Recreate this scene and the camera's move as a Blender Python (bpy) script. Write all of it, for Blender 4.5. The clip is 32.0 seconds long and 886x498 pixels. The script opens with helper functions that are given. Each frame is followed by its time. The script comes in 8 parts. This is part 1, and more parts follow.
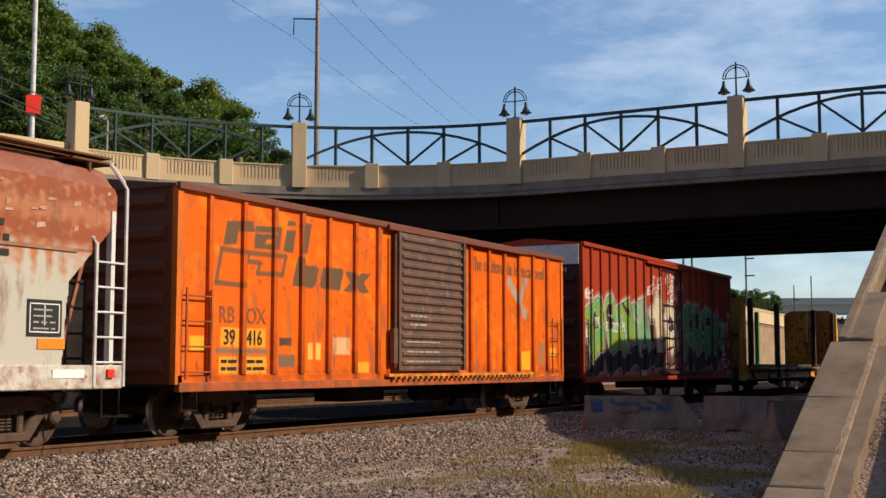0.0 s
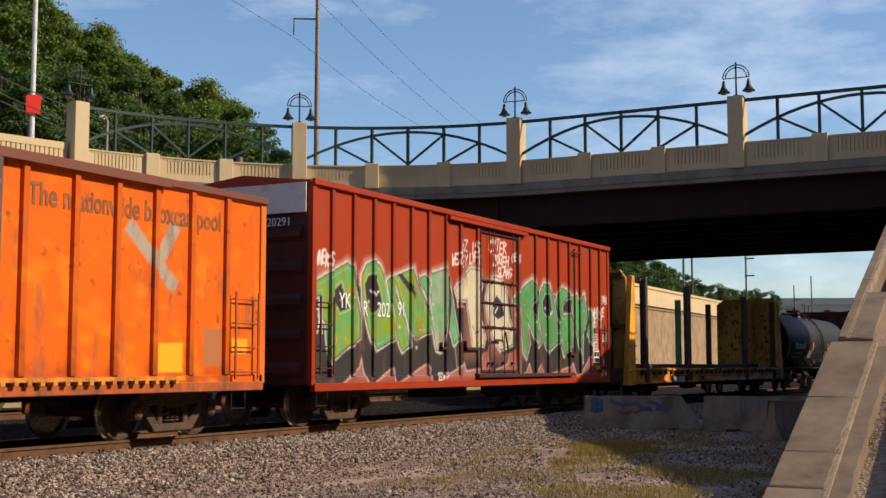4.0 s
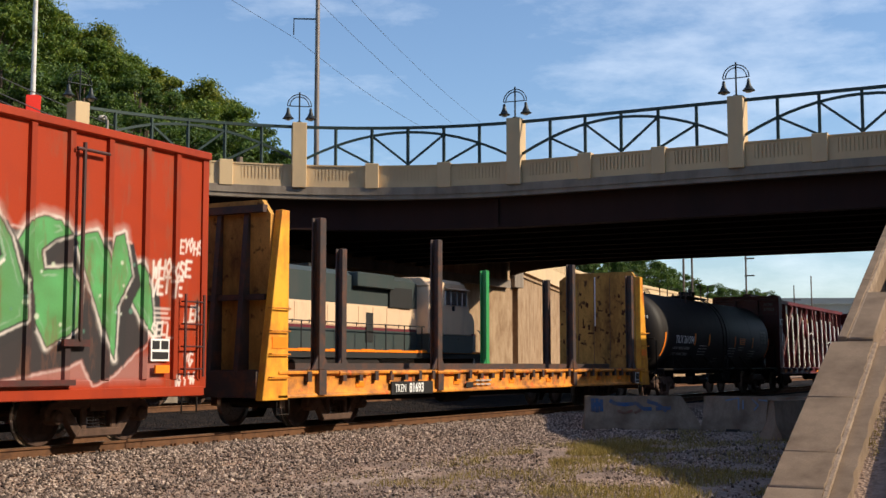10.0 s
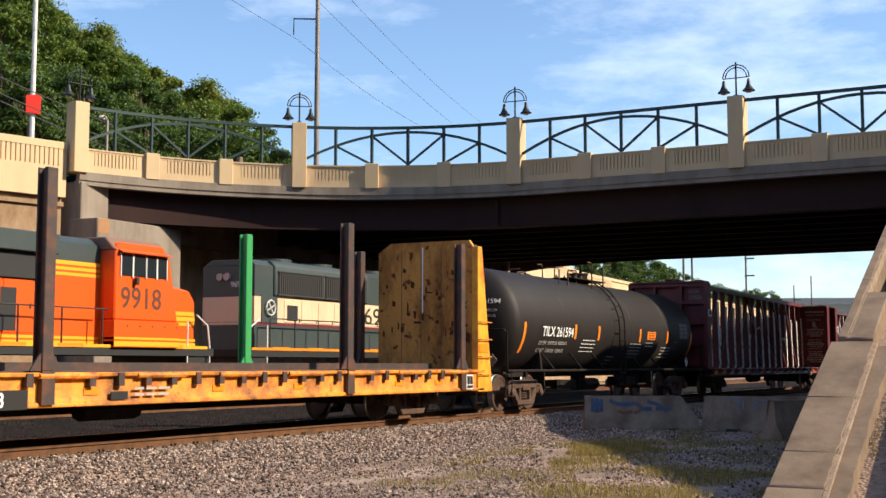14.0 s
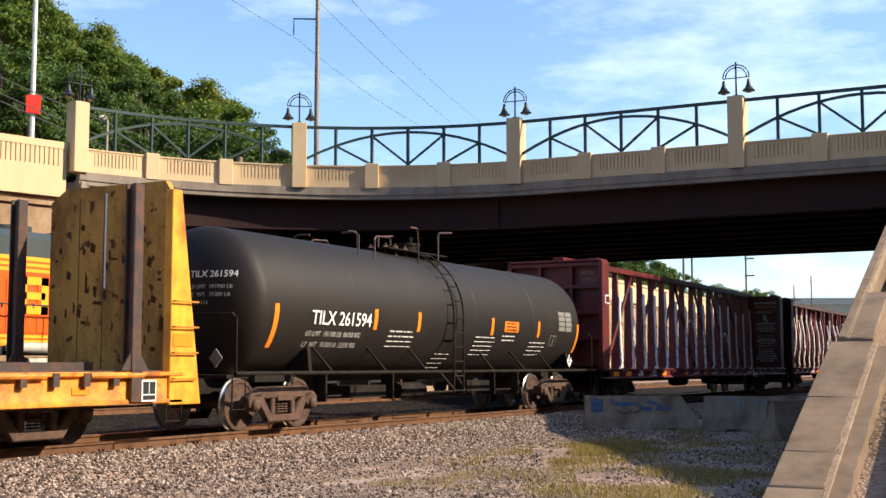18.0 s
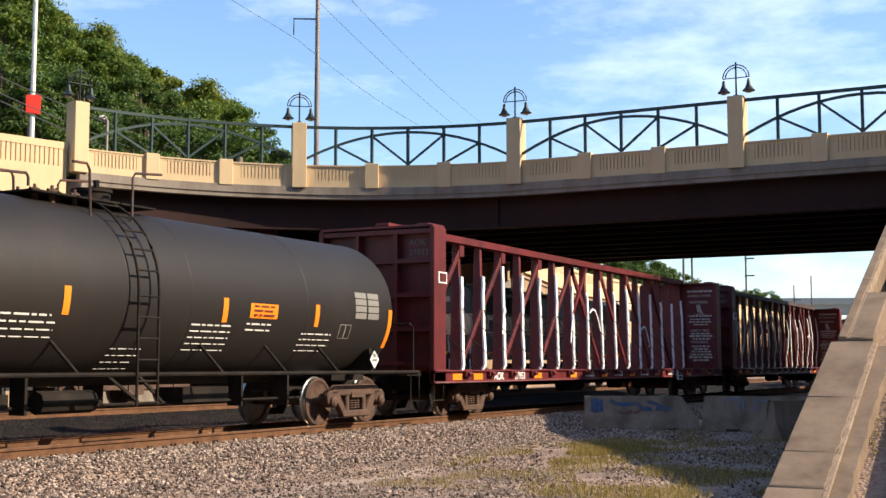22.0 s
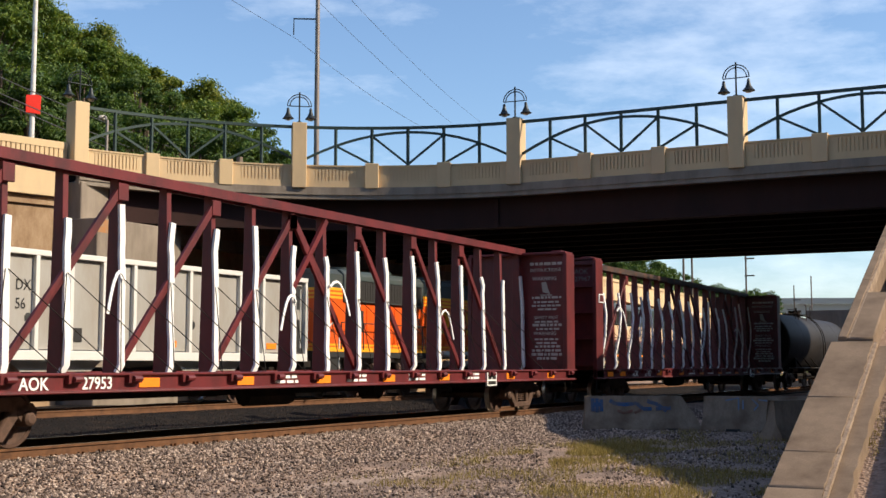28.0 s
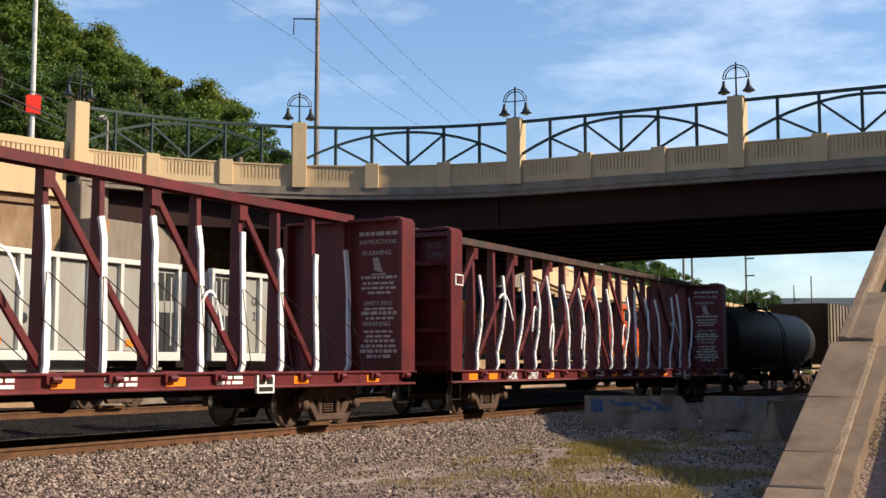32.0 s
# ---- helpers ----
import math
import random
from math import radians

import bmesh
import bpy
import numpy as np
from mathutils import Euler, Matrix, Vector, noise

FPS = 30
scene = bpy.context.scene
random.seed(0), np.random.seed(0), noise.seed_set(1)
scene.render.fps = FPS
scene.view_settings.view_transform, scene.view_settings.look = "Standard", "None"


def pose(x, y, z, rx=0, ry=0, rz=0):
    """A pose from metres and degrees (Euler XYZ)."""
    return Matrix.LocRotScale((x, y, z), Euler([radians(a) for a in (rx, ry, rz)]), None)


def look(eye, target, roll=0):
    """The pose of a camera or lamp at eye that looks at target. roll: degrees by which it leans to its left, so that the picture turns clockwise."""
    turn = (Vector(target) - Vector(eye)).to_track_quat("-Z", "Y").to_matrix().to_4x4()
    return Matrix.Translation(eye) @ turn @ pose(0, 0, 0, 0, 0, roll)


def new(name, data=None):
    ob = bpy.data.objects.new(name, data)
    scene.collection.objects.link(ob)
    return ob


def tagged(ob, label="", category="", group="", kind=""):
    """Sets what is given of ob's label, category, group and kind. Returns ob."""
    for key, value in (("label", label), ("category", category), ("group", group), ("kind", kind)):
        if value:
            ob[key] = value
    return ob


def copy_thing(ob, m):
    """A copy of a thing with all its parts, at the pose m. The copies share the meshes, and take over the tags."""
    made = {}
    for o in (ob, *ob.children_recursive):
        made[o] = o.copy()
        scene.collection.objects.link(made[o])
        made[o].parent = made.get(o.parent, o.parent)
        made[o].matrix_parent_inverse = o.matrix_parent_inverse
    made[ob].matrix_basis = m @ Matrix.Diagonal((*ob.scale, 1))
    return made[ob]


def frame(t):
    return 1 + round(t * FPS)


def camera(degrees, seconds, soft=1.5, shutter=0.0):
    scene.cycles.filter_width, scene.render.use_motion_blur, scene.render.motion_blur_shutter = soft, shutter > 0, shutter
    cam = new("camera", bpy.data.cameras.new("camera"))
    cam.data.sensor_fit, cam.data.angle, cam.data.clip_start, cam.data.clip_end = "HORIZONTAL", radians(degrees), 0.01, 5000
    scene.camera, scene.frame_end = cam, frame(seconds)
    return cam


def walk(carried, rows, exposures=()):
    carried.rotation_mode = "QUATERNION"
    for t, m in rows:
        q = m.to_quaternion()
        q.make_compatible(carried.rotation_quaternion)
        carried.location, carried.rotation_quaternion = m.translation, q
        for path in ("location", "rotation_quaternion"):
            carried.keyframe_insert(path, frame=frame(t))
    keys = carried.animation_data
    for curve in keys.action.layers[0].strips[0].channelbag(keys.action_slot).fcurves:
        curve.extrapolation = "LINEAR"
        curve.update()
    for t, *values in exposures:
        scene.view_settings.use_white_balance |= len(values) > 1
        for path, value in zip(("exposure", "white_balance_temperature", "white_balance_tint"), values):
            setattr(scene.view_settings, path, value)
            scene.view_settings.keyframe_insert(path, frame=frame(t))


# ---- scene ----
EYE = (0.0, 0.0, 1.16)
TILT, TURN = radians(5.281), radians(27.824)
AIM = (math.cos(TURN) * math.cos(TILT), math.sin(TURN) * math.cos(TILT), 1.16 + math.sin(TILT))
cam = camera(38.84, 32.0, soft=1.5)
# the camera's own exposure rises while dark cars fill the view
STOPS = [(0, -0.1), (5, -0.08), (9, 0.0), (11, 0.2), (13, 0.4), (16, 0.6), (19, 0.7), (22, 0.65), (25, 0.4), (28, 0.25), (32, 0.25)]
walk(cam, [(0, look(EYE, AIM)), (32, look(EYE, AIM))], exposures=STOPS)

# ---- daylight: sun from the right and a little ahead ----
SUN_EL, SUN_AZ = radians(34.5), math.atan2(-1.0, 0.34)
SUN_DIR = Vector((math.cos(SUN_EL) * math.cos(SUN_AZ), math.cos(SUN_EL) * math.sin(SUN_AZ), math.sin(SUN_EL)))
world = bpy.data.worlds.new("world")
scene.world = world
world.use_nodes = True
wt = world.node_tree
sky = wt.nodes.new("ShaderNodeTexSky")
sky.sky_type, sky.sun_disc = "NISHITA", False
sky.sun_elevation, sky.sun_rotation = SUN_EL, math.pi / 2 - SUN_AZ
sky.air_density, sky.dust_density, sky.ozone_density = 1.0, 0.8, 4.2
tc = wt.nodes.new("ShaderNodeTexCoord")
mp = wt.nodes.new("ShaderNodeMapping")
mp.inputs["Scale"].default_value = (2.2, 3.0, 9.0)
mp.inputs["Rotation"].default_value = (0.0, 0.25, 0.6)
cn = wt.nodes.new("ShaderNodeTexNoise")
cn.inputs["Scale"].default_value, cn.inputs["Detail"].default_value, cn.inputs["Roughness"].default_value = 2.2, 8, 0.62
cr = wt.nodes.new("ShaderNodeValToRGB")
cr.color_ramp.elements[0].position, cr.color_ramp.elements[1].position = 0.50, 0.92
cr.color_ramp.elements[1].color = (0.42, 0.42, 0.42, 1)
cmix = wt.nodes.new("ShaderNodeMix")
cmix.data_type = "RGBA"
cmix.inputs[7].default_value = (9.6, 9.9, 10.3, 1)
# thin cloud thickens towards the sun's side
side = wt.nodes.new("ShaderNodeVectorMath")
side.operation = "DOT_PRODUCT"
side.inputs[1].default_value = (0.87, -0.42, 0.26)
bank = wt.nodes.new("ShaderNodeMapRange")
bank.inputs[1].default_value, bank.inputs[2].default_value, bank.inputs[3].default_value, bank.inputs[4].default_value = 0.50, 0.96, -0.05, 0.13
csum = wt.nodes.new("ShaderNodeMath")
wt.links.new(tc.outputs["Generated"], side.inputs[0])
wt.links.new(side.outputs["Value"], bank.inputs[0])
wt.links.new(bank.outputs[0], csum.inputs[0])
wt.links.new(cn.outputs["Fac"], csum.inputs[1])
bg = wt.nodes["Background"]
bg.inputs["Strength"].default_value = 0.155
wt.links.new(tc.outputs["Generated"], mp.inputs["Vector"])
wt.links.new(mp.outputs["Vector"], cn.inputs["Vector"])
wt.links.new(csum.outputs[0], cr.inputs["Fac"])
wt.links.new(cr.outputs["Color"], cmix.inputs[0])
wt.links.new(sky.outputs["Color"], cmix.inputs[6])
wt.links.new(cmix.outputs[2], bg.inputs["Color"])
sun = new("sun", bpy.data.lights.new("sun", "SUN"))
sun.data.energy, sun.data.angle, sun.data.color = 5.0, radians(0.55), (1.0, 0.86, 0.66)
sun.matrix_world = look(SUN_DIR * 100, (0, 0, 0))


# ---- mesh and material helpers ----
class Shape:
    """Collects faces of one mesh."""

    def __init__(self):
        self.v, self.f = [], []

    def add(self, verts, faces):
        n = len(self.v)
        self.v.extend(tuple(p) for p in verts)
        self.f.extend(tuple(n + i for i in f) for f in faces)
        return self

    def box(self, x0, x1, y0, y1, z0, z1):
        return self.add([(x, y, z) for x in (x0, x1) for y in (y0, y1) for z in (z0, z1)],
                        [(0, 1, 3, 2), (4, 6, 7, 5), (0, 4, 5, 1), (2, 3, 7, 6), (0, 2, 6, 4), (1, 5, 7, 3)])

    def prism(self, poly, lo, hi, axis="y"):
        """poly: 2D outline; extruded along the axis from lo to hi."""
        n = len(poly)
        put = {"y": lambda p, w: (p[0], w, p[1]), "x": lambda p, w: (w, p[0], p[1]), "z": lambda p, w: (p[0], p[1], w)}[axis]
        vs = [put(p, lo) for p in poly] + [put(p, hi) for p in poly]
        fs = [tuple(range(n)), tuple(reversed(range(n, 2 * n)))]
        fs += [(i, n + i, n + (i + 1) % n, (i + 1) % n) for i in range(n)]
        return self.add(vs, fs)

    def beam(self, a, b, w, h, up=(0, 0, 1)):
        """A bar from a to b, w wide and h high."""
        a, b = Vector(a), Vector(b)
        d = (b - a).normalized()
        u = Vector(up)
        if abs(d.dot(u)) > 0.98:
            u = Vector((0, 1, 0))
        s = d.cross(u).normalized()
        t = s.cross(d)
        vs = [p + s * i * w / 2 + t * j * h / 2 for p in (a, b) for i, j in ((-1, -1), (1, -1), (1, 1), (-1, 1))]
        return self.add(vs, [(3, 2, 1, 0), (4, 5, 6, 7), (0, 1, 5, 4), (1, 2, 6, 5), (2, 3, 7, 6), (3, 0, 4, 7)])

    def rod(self, a, b, r, n=8, r2=None):
        a, b = Vector(a), Vector(b)
        d = (b - a).normalized()
        s = d.orthogonal().normalized()
        t = d.cross(s)
        r2 = r if r2 is None else r2
        vs = [p + (s * math.cos(k * math.tau / n) + t * math.sin(k * math.tau / n)) * q for p, q in ((a, r), (b, r2)) for k in range(n)]
        fs = [tuple(reversed(range(n))), tuple(range(n, 2 * n))] + [(k, (k + 1) % n, n + (k + 1) % n, n + k) for k in range(n)]
        return self.add(vs, fs)

    def sweep(self, pts, outline, up=(0, 0, 1)):
        """One connected bar along pts; outline: (sideways, upwards) pairs."""
        pts = [Vector(p) for p in pts]
        n, m, vs = len(outline), len(pts), []
        for i, p in enumerate(pts):
            d = (pts[min(i + 1, m - 1)] - pts[max(i - 1, 0)]).normalized()
            u = Vector(up)
            if abs(d.dot(u)) > 0.97:
                u = Vector((0, 1, 0)) if abs(d.y) < 0.9 else Vector((1, 0, 0))
            s = d.cross(u).normalized()
            t = s.cross(d)
            vs += [p + s * a + t * b for a, b in outline]
        fs = [tuple(reversed(range(n))), tuple(range(n * (m - 1), n * m))]
        fs += [(i * n + k, i * n + (k + 1) % n, (i + 1) * n + (k + 1) % n, (i + 1) * n + k) for i in range(m - 1) for k in range(n)]
        return self.add(vs, fs)

    def bar(self, pts, w, h, up=(0, 0, 1)):
        return self.sweep(pts, [(-w / 2, -h / 2), (w / 2, -h / 2), (w / 2, h / 2), (-w / 2, h / 2)], up)

    def pipe(self, pts, r, n=6):
        return self.sweep(pts, [(r * math.cos(k * math.tau / n), r * math.sin(k * math.tau / n)) for k in range(n)], (0.13, 0.31, 0.94))

    def lathe(self, prof, centre, axis="z", n=24):
        """prof: (radius, along) pairs round the axis through centre."""
        put = {"z": lambda r, w, c, s: (r * c, r * s, w), "y": lambda r, w, c, s: (r * c, w, r * s), "x": lambda r, w, c, s: (w, r * c, r * s)}[axis]
        vs, fs, m = [], [], len(prof)
        for k in range(n):
            c, s = math.cos(k * math.tau / n), math.sin(k * math.tau / n)
            vs += [Vector(centre) + Vector(put(r, w, c, s)) for r, w in prof]
        for k in range(n):
            for i in range(m - 1):
                a, b = k * m + i, ((k + 1) % n) * m + i
                fs.append((a, b, b + 1, a + 1))
        return self.add(vs, fs)

    def mesh(self, name, bevel=0.0, smooth=35.0):
        me = bpy.data.meshes.new(name)
        me.from_pydata(self.v, [], self.f)
        bm = bmesh.new()
        bm.from_mesh(me)
        bmesh.ops.recalc_face_normals(bm, faces=bm.faces)
        if bevel:
            edges = [e for e in bm.edges if len(e.link_faces) == 2 and e.calc_face_angle(0) > 0.6]
            bmesh.ops.bevel(bm, geom=edges, offset=bevel, segments=1, affect="EDGES", clamp_overlap=True)
        bm.to_mesh(me)
        bm.free()
        me.shade_smooth()
        me.set_sharp_from_angle(angle=radians(smooth))
        return me


def part(name, shape, material, parent=None, label="", bevel=0.0, smooth=35.0):
    """Links a shape (or a ready mesh) as one mesh object under a thing or a part."""
    me = shape if isinstance(shape, bpy.types.Mesh) else shape.mesh(name, bevel, smooth)
    if material is not None and not me.materials:
        me.materials.append(material)
    ob = new(name, me)
    ob.parent = parent
    return tagged(ob, label)


def thing(name, label, category, m=None, group="", kind=""):
    ob = tagged(new(name), label, category, group, kind)
    ob.empty_display_size = 0.3
    if m is not None:
        ob.matrix_world = m
    return ob


def lettering(words, size, material, parent, place, turn=(90, 0, 0), name="lettering", label="", squeeze=1.0, weight=0.0):
    """Built-in font, as a thin mesh; place is the lower left corner."""
    cu = bpy.data.curves.new(name, "FONT")
    cu.body, cu.size, cu.extrude, cu.resolution_u, cu.offset = words, size, 0.002, 3, weight
    tmp = bpy.data.objects.new("tmp", cu)
    scene.collection.objects.link(tmp)
    bpy.context.view_layer.update()
    me = bpy.data.meshes.new_from_object(tmp)
    bpy.data.objects.remove(tmp)
    me.transform(pose(*place, *turn) @ Matrix.Diagonal((squeeze, 1, 1, 1)))
    me.materials.clear()
    return part(name, me, material, parent, label)


def bars(rows, material, parent, x0, x1, y, z, pitch, tall=0.04, name="lettering", seed=1, label=""):
    """Lines of writing too small to read, as plain bars on a side facing -y."""
    rnd, s = random.Random(seed), Shape()
    for i in range(rows):
        x = x0
        while x < x1 - 0.05:
            w = min(rnd.uniform(0.08, 0.35), x1 - x)
            s.box(x, x + w, y - 0.002, y + 0.004, z - i * pitch, z - i * pitch + tall)
            x += w + 0.05
    return part(name, s, material, parent, label)


def mat(name, col, rough=0.6, metal=0.0, dirt=None, amount=0.35, scale=2.0, streak=1.0, vary=0.12, fine=40.0, bump=0.15, attr=False, spots=None, per_object=0.0, depth=0.01, spec=0.5):
    """Paint or stone with stains (dirt), grain (vary) and fine relief; spots: a third colour in small patches."""
    m = bpy.data.materials.new(name)
    m.use_nodes = True
    t = m.node_tree
    b = t.nodes["Principled BSDF"]
    b.inputs["Roughness"].default_value, b.inputs["Metallic"].default_value = rough, metal
    b.inputs["Specular IOR Level"].default_value = spec
    co = t.nodes.new("ShaderNodeTexCoord")
    mapping = t.nodes.new("ShaderNodeMapping")
    mapping.inputs["Scale"].default_value = (1, 1, 1 / streak)
    t.links.new(co.outputs["Object"], mapping.inputs["Vector"])

    def noise_node(sc, detail=6, rgh=0.6, vec=None):
        n = t.nodes.new("ShaderNodeTexNoise")
        n.inputs["Scale"].default_value, n.inputs["Detail"].default_value, n.inputs["Roughness"].default_value = sc, detail, rgh
        t.links.new(vec if vec is not None else co.outputs["Object"], n.inputs["Vector"])
        return n.outputs["Fac"]

    def mixed(fac, a, c, mode="MIX"):
        n = t.nodes.new("ShaderNodeMix")
        n.data_type, n.blend_type = "RGBA", mode
        for sock, val in ((n.inputs[0], fac), (n.inputs[6], a), (n.inputs[7], c)):
            if isinstance(val, bpy.types.NodeSocket):
                t.links.new(val, sock)
            else:
                sock.default_value = val
        return n.outputs[2]

    def ramp(fac, lo, hi, top=1.0):
        n = t.nodes.new("ShaderNodeMapRange")
        n.inputs[1].default_value, n.inputs[2].default_value, n.inputs[3].default_value, n.inputs[4].default_value = lo, hi, 0.0, top
        t.links.new(fac, n.inputs[0])
        return n.outputs[0]

    c = (*col, 1)
    if attr:
        an = t.nodes.new("ShaderNodeAttribute")
        an.attribute_name = "paint"
        c = an.outputs["Color"]
    if per_object:
        oi = t.nodes.new("ShaderNodeObjectInfo")
        hs = t.nodes.new("ShaderNodeHueSaturation")
        hs.inputs["Color"].default_value = (*col, 1)
        t.links.new(ramp(oi.outputs["Random"], 0, 1, per_object), hs.inputs["Value"])
        ad = t.nodes.new("ShaderNodeMath")
        ad.operation = "ADD"
        ad.inputs[1].default_value = 1 - per_object / 2
        t.links.new(hs.inputs["Value"].links[0].from_socket, ad.inputs[0])
        t.links.new(ad.outputs[0], hs.inputs["Value"])
        c = hs.outputs["Color"]
    f1 = noise_node(fine, 5, 0.65)
    dark, lite = (1 - vary,) * 3, (1 + vary,) * 3
    c = mixed(1.0, c, mixed(ramp(f1, 0.3, 0.7), (*dark, 1), (*lite, 1)), "MULTIPLY")
    if dirt:
        f2 = noise_node(scale, 8, 0.68, mapping.outputs["Vector"])
        c = mixed(ramp(f2, 0.62 - amount * 0.5, 0.80 - amount * 0.25), c, (*dirt, 1))
    if spots:
        f3 = noise_node(scale * 3.1, 4, 0.5)
        c = mixed(ramp(f3, 0.60, 0.68), c, (*spots, 1))
    t.links.new(c, b.inputs["Base Color"])
    if bump:
        bn = t.nodes.new("ShaderNodeBump")
        bn.inputs["Strength"].default_value, bn.inputs["Distance"].default_value = bump, depth
        t.links.new(f1, bn.inputs["Height"])
        t.links.new(bn.outputs["Normal"], b.inputs["Normal"])
    rn = ramp(f1, 0.2, 0.8, 0.25)
    ra = t.nodes.new("ShaderNodeMath")
    ra.operation, ra.inputs[1].default_value = "ADD", max(rough - 0.12, 0.02)
    t.links.new(rn, ra.inputs[0])
    t.links.new(ra.outputs[0], b.inputs["Roughness"])
    return m


RUST = (0.16, 0.055, 0.022)
SOOT = (0.025, 0.02, 0.016)
m_orange = mat("orange_paint", (0.78, 0.17, 0.008), 0.5, dirt=(0.40, 0.085, 0.012), amount=0.42, scale=1.6, streak=3.0, vary=0.08, spots=(0.62, 0.13, 0.01))
m_orange_rib = mat("orange_rust_paint", (0.52, 0.10, 0.014), 0.6, dirt=RUST, amount=0.5, scale=3.0, streak=3.0)
m_brown = mat("rust_brown_paint", (0.17, 0.042, 0.022), 0.65, dirt=RUST, amount=0.5, scale=2.0, streak=2.0)
m_door = mat("brown_door_paint", (0.085, 0.05, 0.038), 0.6, dirt=(0.17, 0.075, 0.042), amount=0.45, scale=2.5, streak=1.2, spots=(0.21, 0.13, 0.095), vary=0.2)
m_red = mat("red_paint", (0.37, 0.040, 0.009), 0.5, dirt=(0.27, 0.032, 0.012), amount=0.4, scale=1.5, streak=3.0, vary=0.06, spec=0.25)
m_side = mat("painted_side", (1, 1, 1), 0.55, vary=0.08, attr=True, dirt=(0.20, 0.085, 0.05), amount=0.18, scale=3.0, streak=4.0, spec=0.2)
m_darkred = mat("dark_red_paint", (0.10, 0.014, 0.010), 0.6, dirt=SOOT, amount=0.5, scale=2.0)
m_white = mat("white_paint", (0.72, 0.70, 0.66), 0.55, dirt=(0.4, 0.36, 0.3), amount=0.25)
m_label = mat("white_lettering", (0.85, 0.85, 0.82), 0.6, vary=0.05, bump=0.0)
m_black = mat("black_lettering", (0.015, 0.013, 0.012), 0.6, bump=0.0)
m_yellow = mat("yellow_paint", (0.90, 0.44, 0.032), 0.5, dirt=(0.50, 0.10, 0.015), amount=0.44, scale=1.6, streak=1.8, spots=(0.85, 0.34, 0.02))
m_rusty_yellow = mat("rusty_yellow_paint", (0.86, 0.31, 0.020), 0.6, dirt=(0.10, 0.030, 0.015), amount=0.47, scale=1.7, streak=0.8, spots=(0.75, 0.12, 0.010))
m_panel = mat("stained_tan_panel", (0.59, 0.30, 0.075), 0.75, dirt=(0.11, 0.042, 0.016), amount=0.41, scale=1.5, streak=2.4, spots=(0.11, 0.045, 0.018), vary=0.16, spec=0.15)
m_scorch = mat("dark_rust_gouge", (0.085, 0.033, 0.014), 0.85, dirt=(0.12, 0.045, 0.02), amount=0.4, scale=6, bump=0.0, spec=0.1)
m_stake = mat("dark_stake_steel", (0.050, 0.034, 0.030), 0.6, dirt=RUST, amount=0.3, scale=3)
m_green = mat("green_stake_paint", (0.035, 0.30, 0.085), 0.5)
m_tank = mat("black_tank_paint", (0.0155, 0.0118, 0.0105), 0.6, dirt=(0.024, 0.018, 0.015), amount=0.22, scale=0.5, streak=2.5, vary=0.06, bump=0.02, spec=0.3)
m_stripe = mat("orange_reflector", (0.95, 0.25, 0.012), 0.45, bump=0.0)
m_maroon = mat("maroon_paint", (0.140, 0.0145, 0.016), 0.5, dirt=(0.058, 0.009, 0.010), amount=0.4, scale=2.0, streak=2.0)
m_strap = mat("white_strap", (0.82, 0.82, 0.80), 0.5, vary=0.06)
m_steel = mat("truck_steel", (0.115, 0.066, 0.046), 0.75, dirt=(0.045, 0.026, 0.018), amount=0.42, scale=4.0, spec=0.3)
m_wheel = mat("wheel_steel", (0.100, 0.055, 0.038), 0.65, dirt=(0.03, 0.017, 0.012), amount=0.4, scale=5.0, spec=0.3)
m_tread = mat("bright_tread_steel", (0.55, 0.53, 0.50), 0.3, metal=0.9, bump=0.02)
m_under = mat("underframe_grime", (0.016, 0.013, 0.011), 0.85, dirt=(0.035, 0.026, 0.02), amount=0.35, spec=0.15)
m_rail = mat("rusty_rail_side", (0.165, 0.080, 0.040), 0.8, dirt=(0.085, 0.042, 0.024), amount=0.45, scale=4, spec=0.2)
m_railtop = mat("worn_rail_head", (0.36, 0.27, 0.20), 0.35, metal=0.75, bump=0.03)
m_tie = mat("weathered_tie_timber", (0.085, 0.055, 0.035), 0.9, dirt=(0.035, 0.023, 0.016), amount=0.45, scale=3, per_object=0.5, spec=0.1)
m_cream = mat("cream_parapet_paint", (0.66, 0.48, 0.27), 0.75, dirt=(0.55, 0.40, 0.24), amount=0.3, scale=0.7, streak=3, vary=0.04)
m_rust_mark = mat("orange_rust_stain", (0.42, 0.19, 0.07), 0.9, dirt=(0.30, 0.24, 0.18), amount=0.45, scale=4, spec=0.1)
m_grey = mat("grey_concrete", (0.30, 0.25, 0.20), 0.9, dirt=(0.17, 0.135, 0.105), amount=0.42, scale=0.9, streak=3.5, vary=0.1, spec=0.15)
m_wing = mat("brown_stained_concrete", (0.25, 0.18, 0.125), 0.95, dirt=(0.14, 0.098, 0.068), amount=0.45, scale=1.3, streak=1.0, vary=0.16, fine=60, bump=0.25, spec=0.1)
m_lip = mat("broken_concrete_edge", (0.36, 0.27, 0.195), 0.95, dirt=(0.20, 0.14, 0.10), amount=0.4, scale=6, vary=0.2, bump=0.6, spec=0.1)
m_stonewall = mat("tan_stone_wall", (0.43, 0.30, 0.185), 0.9, dirt=(0.24, 0.145, 0.08), amount=0.5, scale=1.4, streak=2.0, vary=0.18, bump=0.5, spec=0.15)
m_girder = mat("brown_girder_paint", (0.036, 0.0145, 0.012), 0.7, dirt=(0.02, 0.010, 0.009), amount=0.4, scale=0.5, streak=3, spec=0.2)
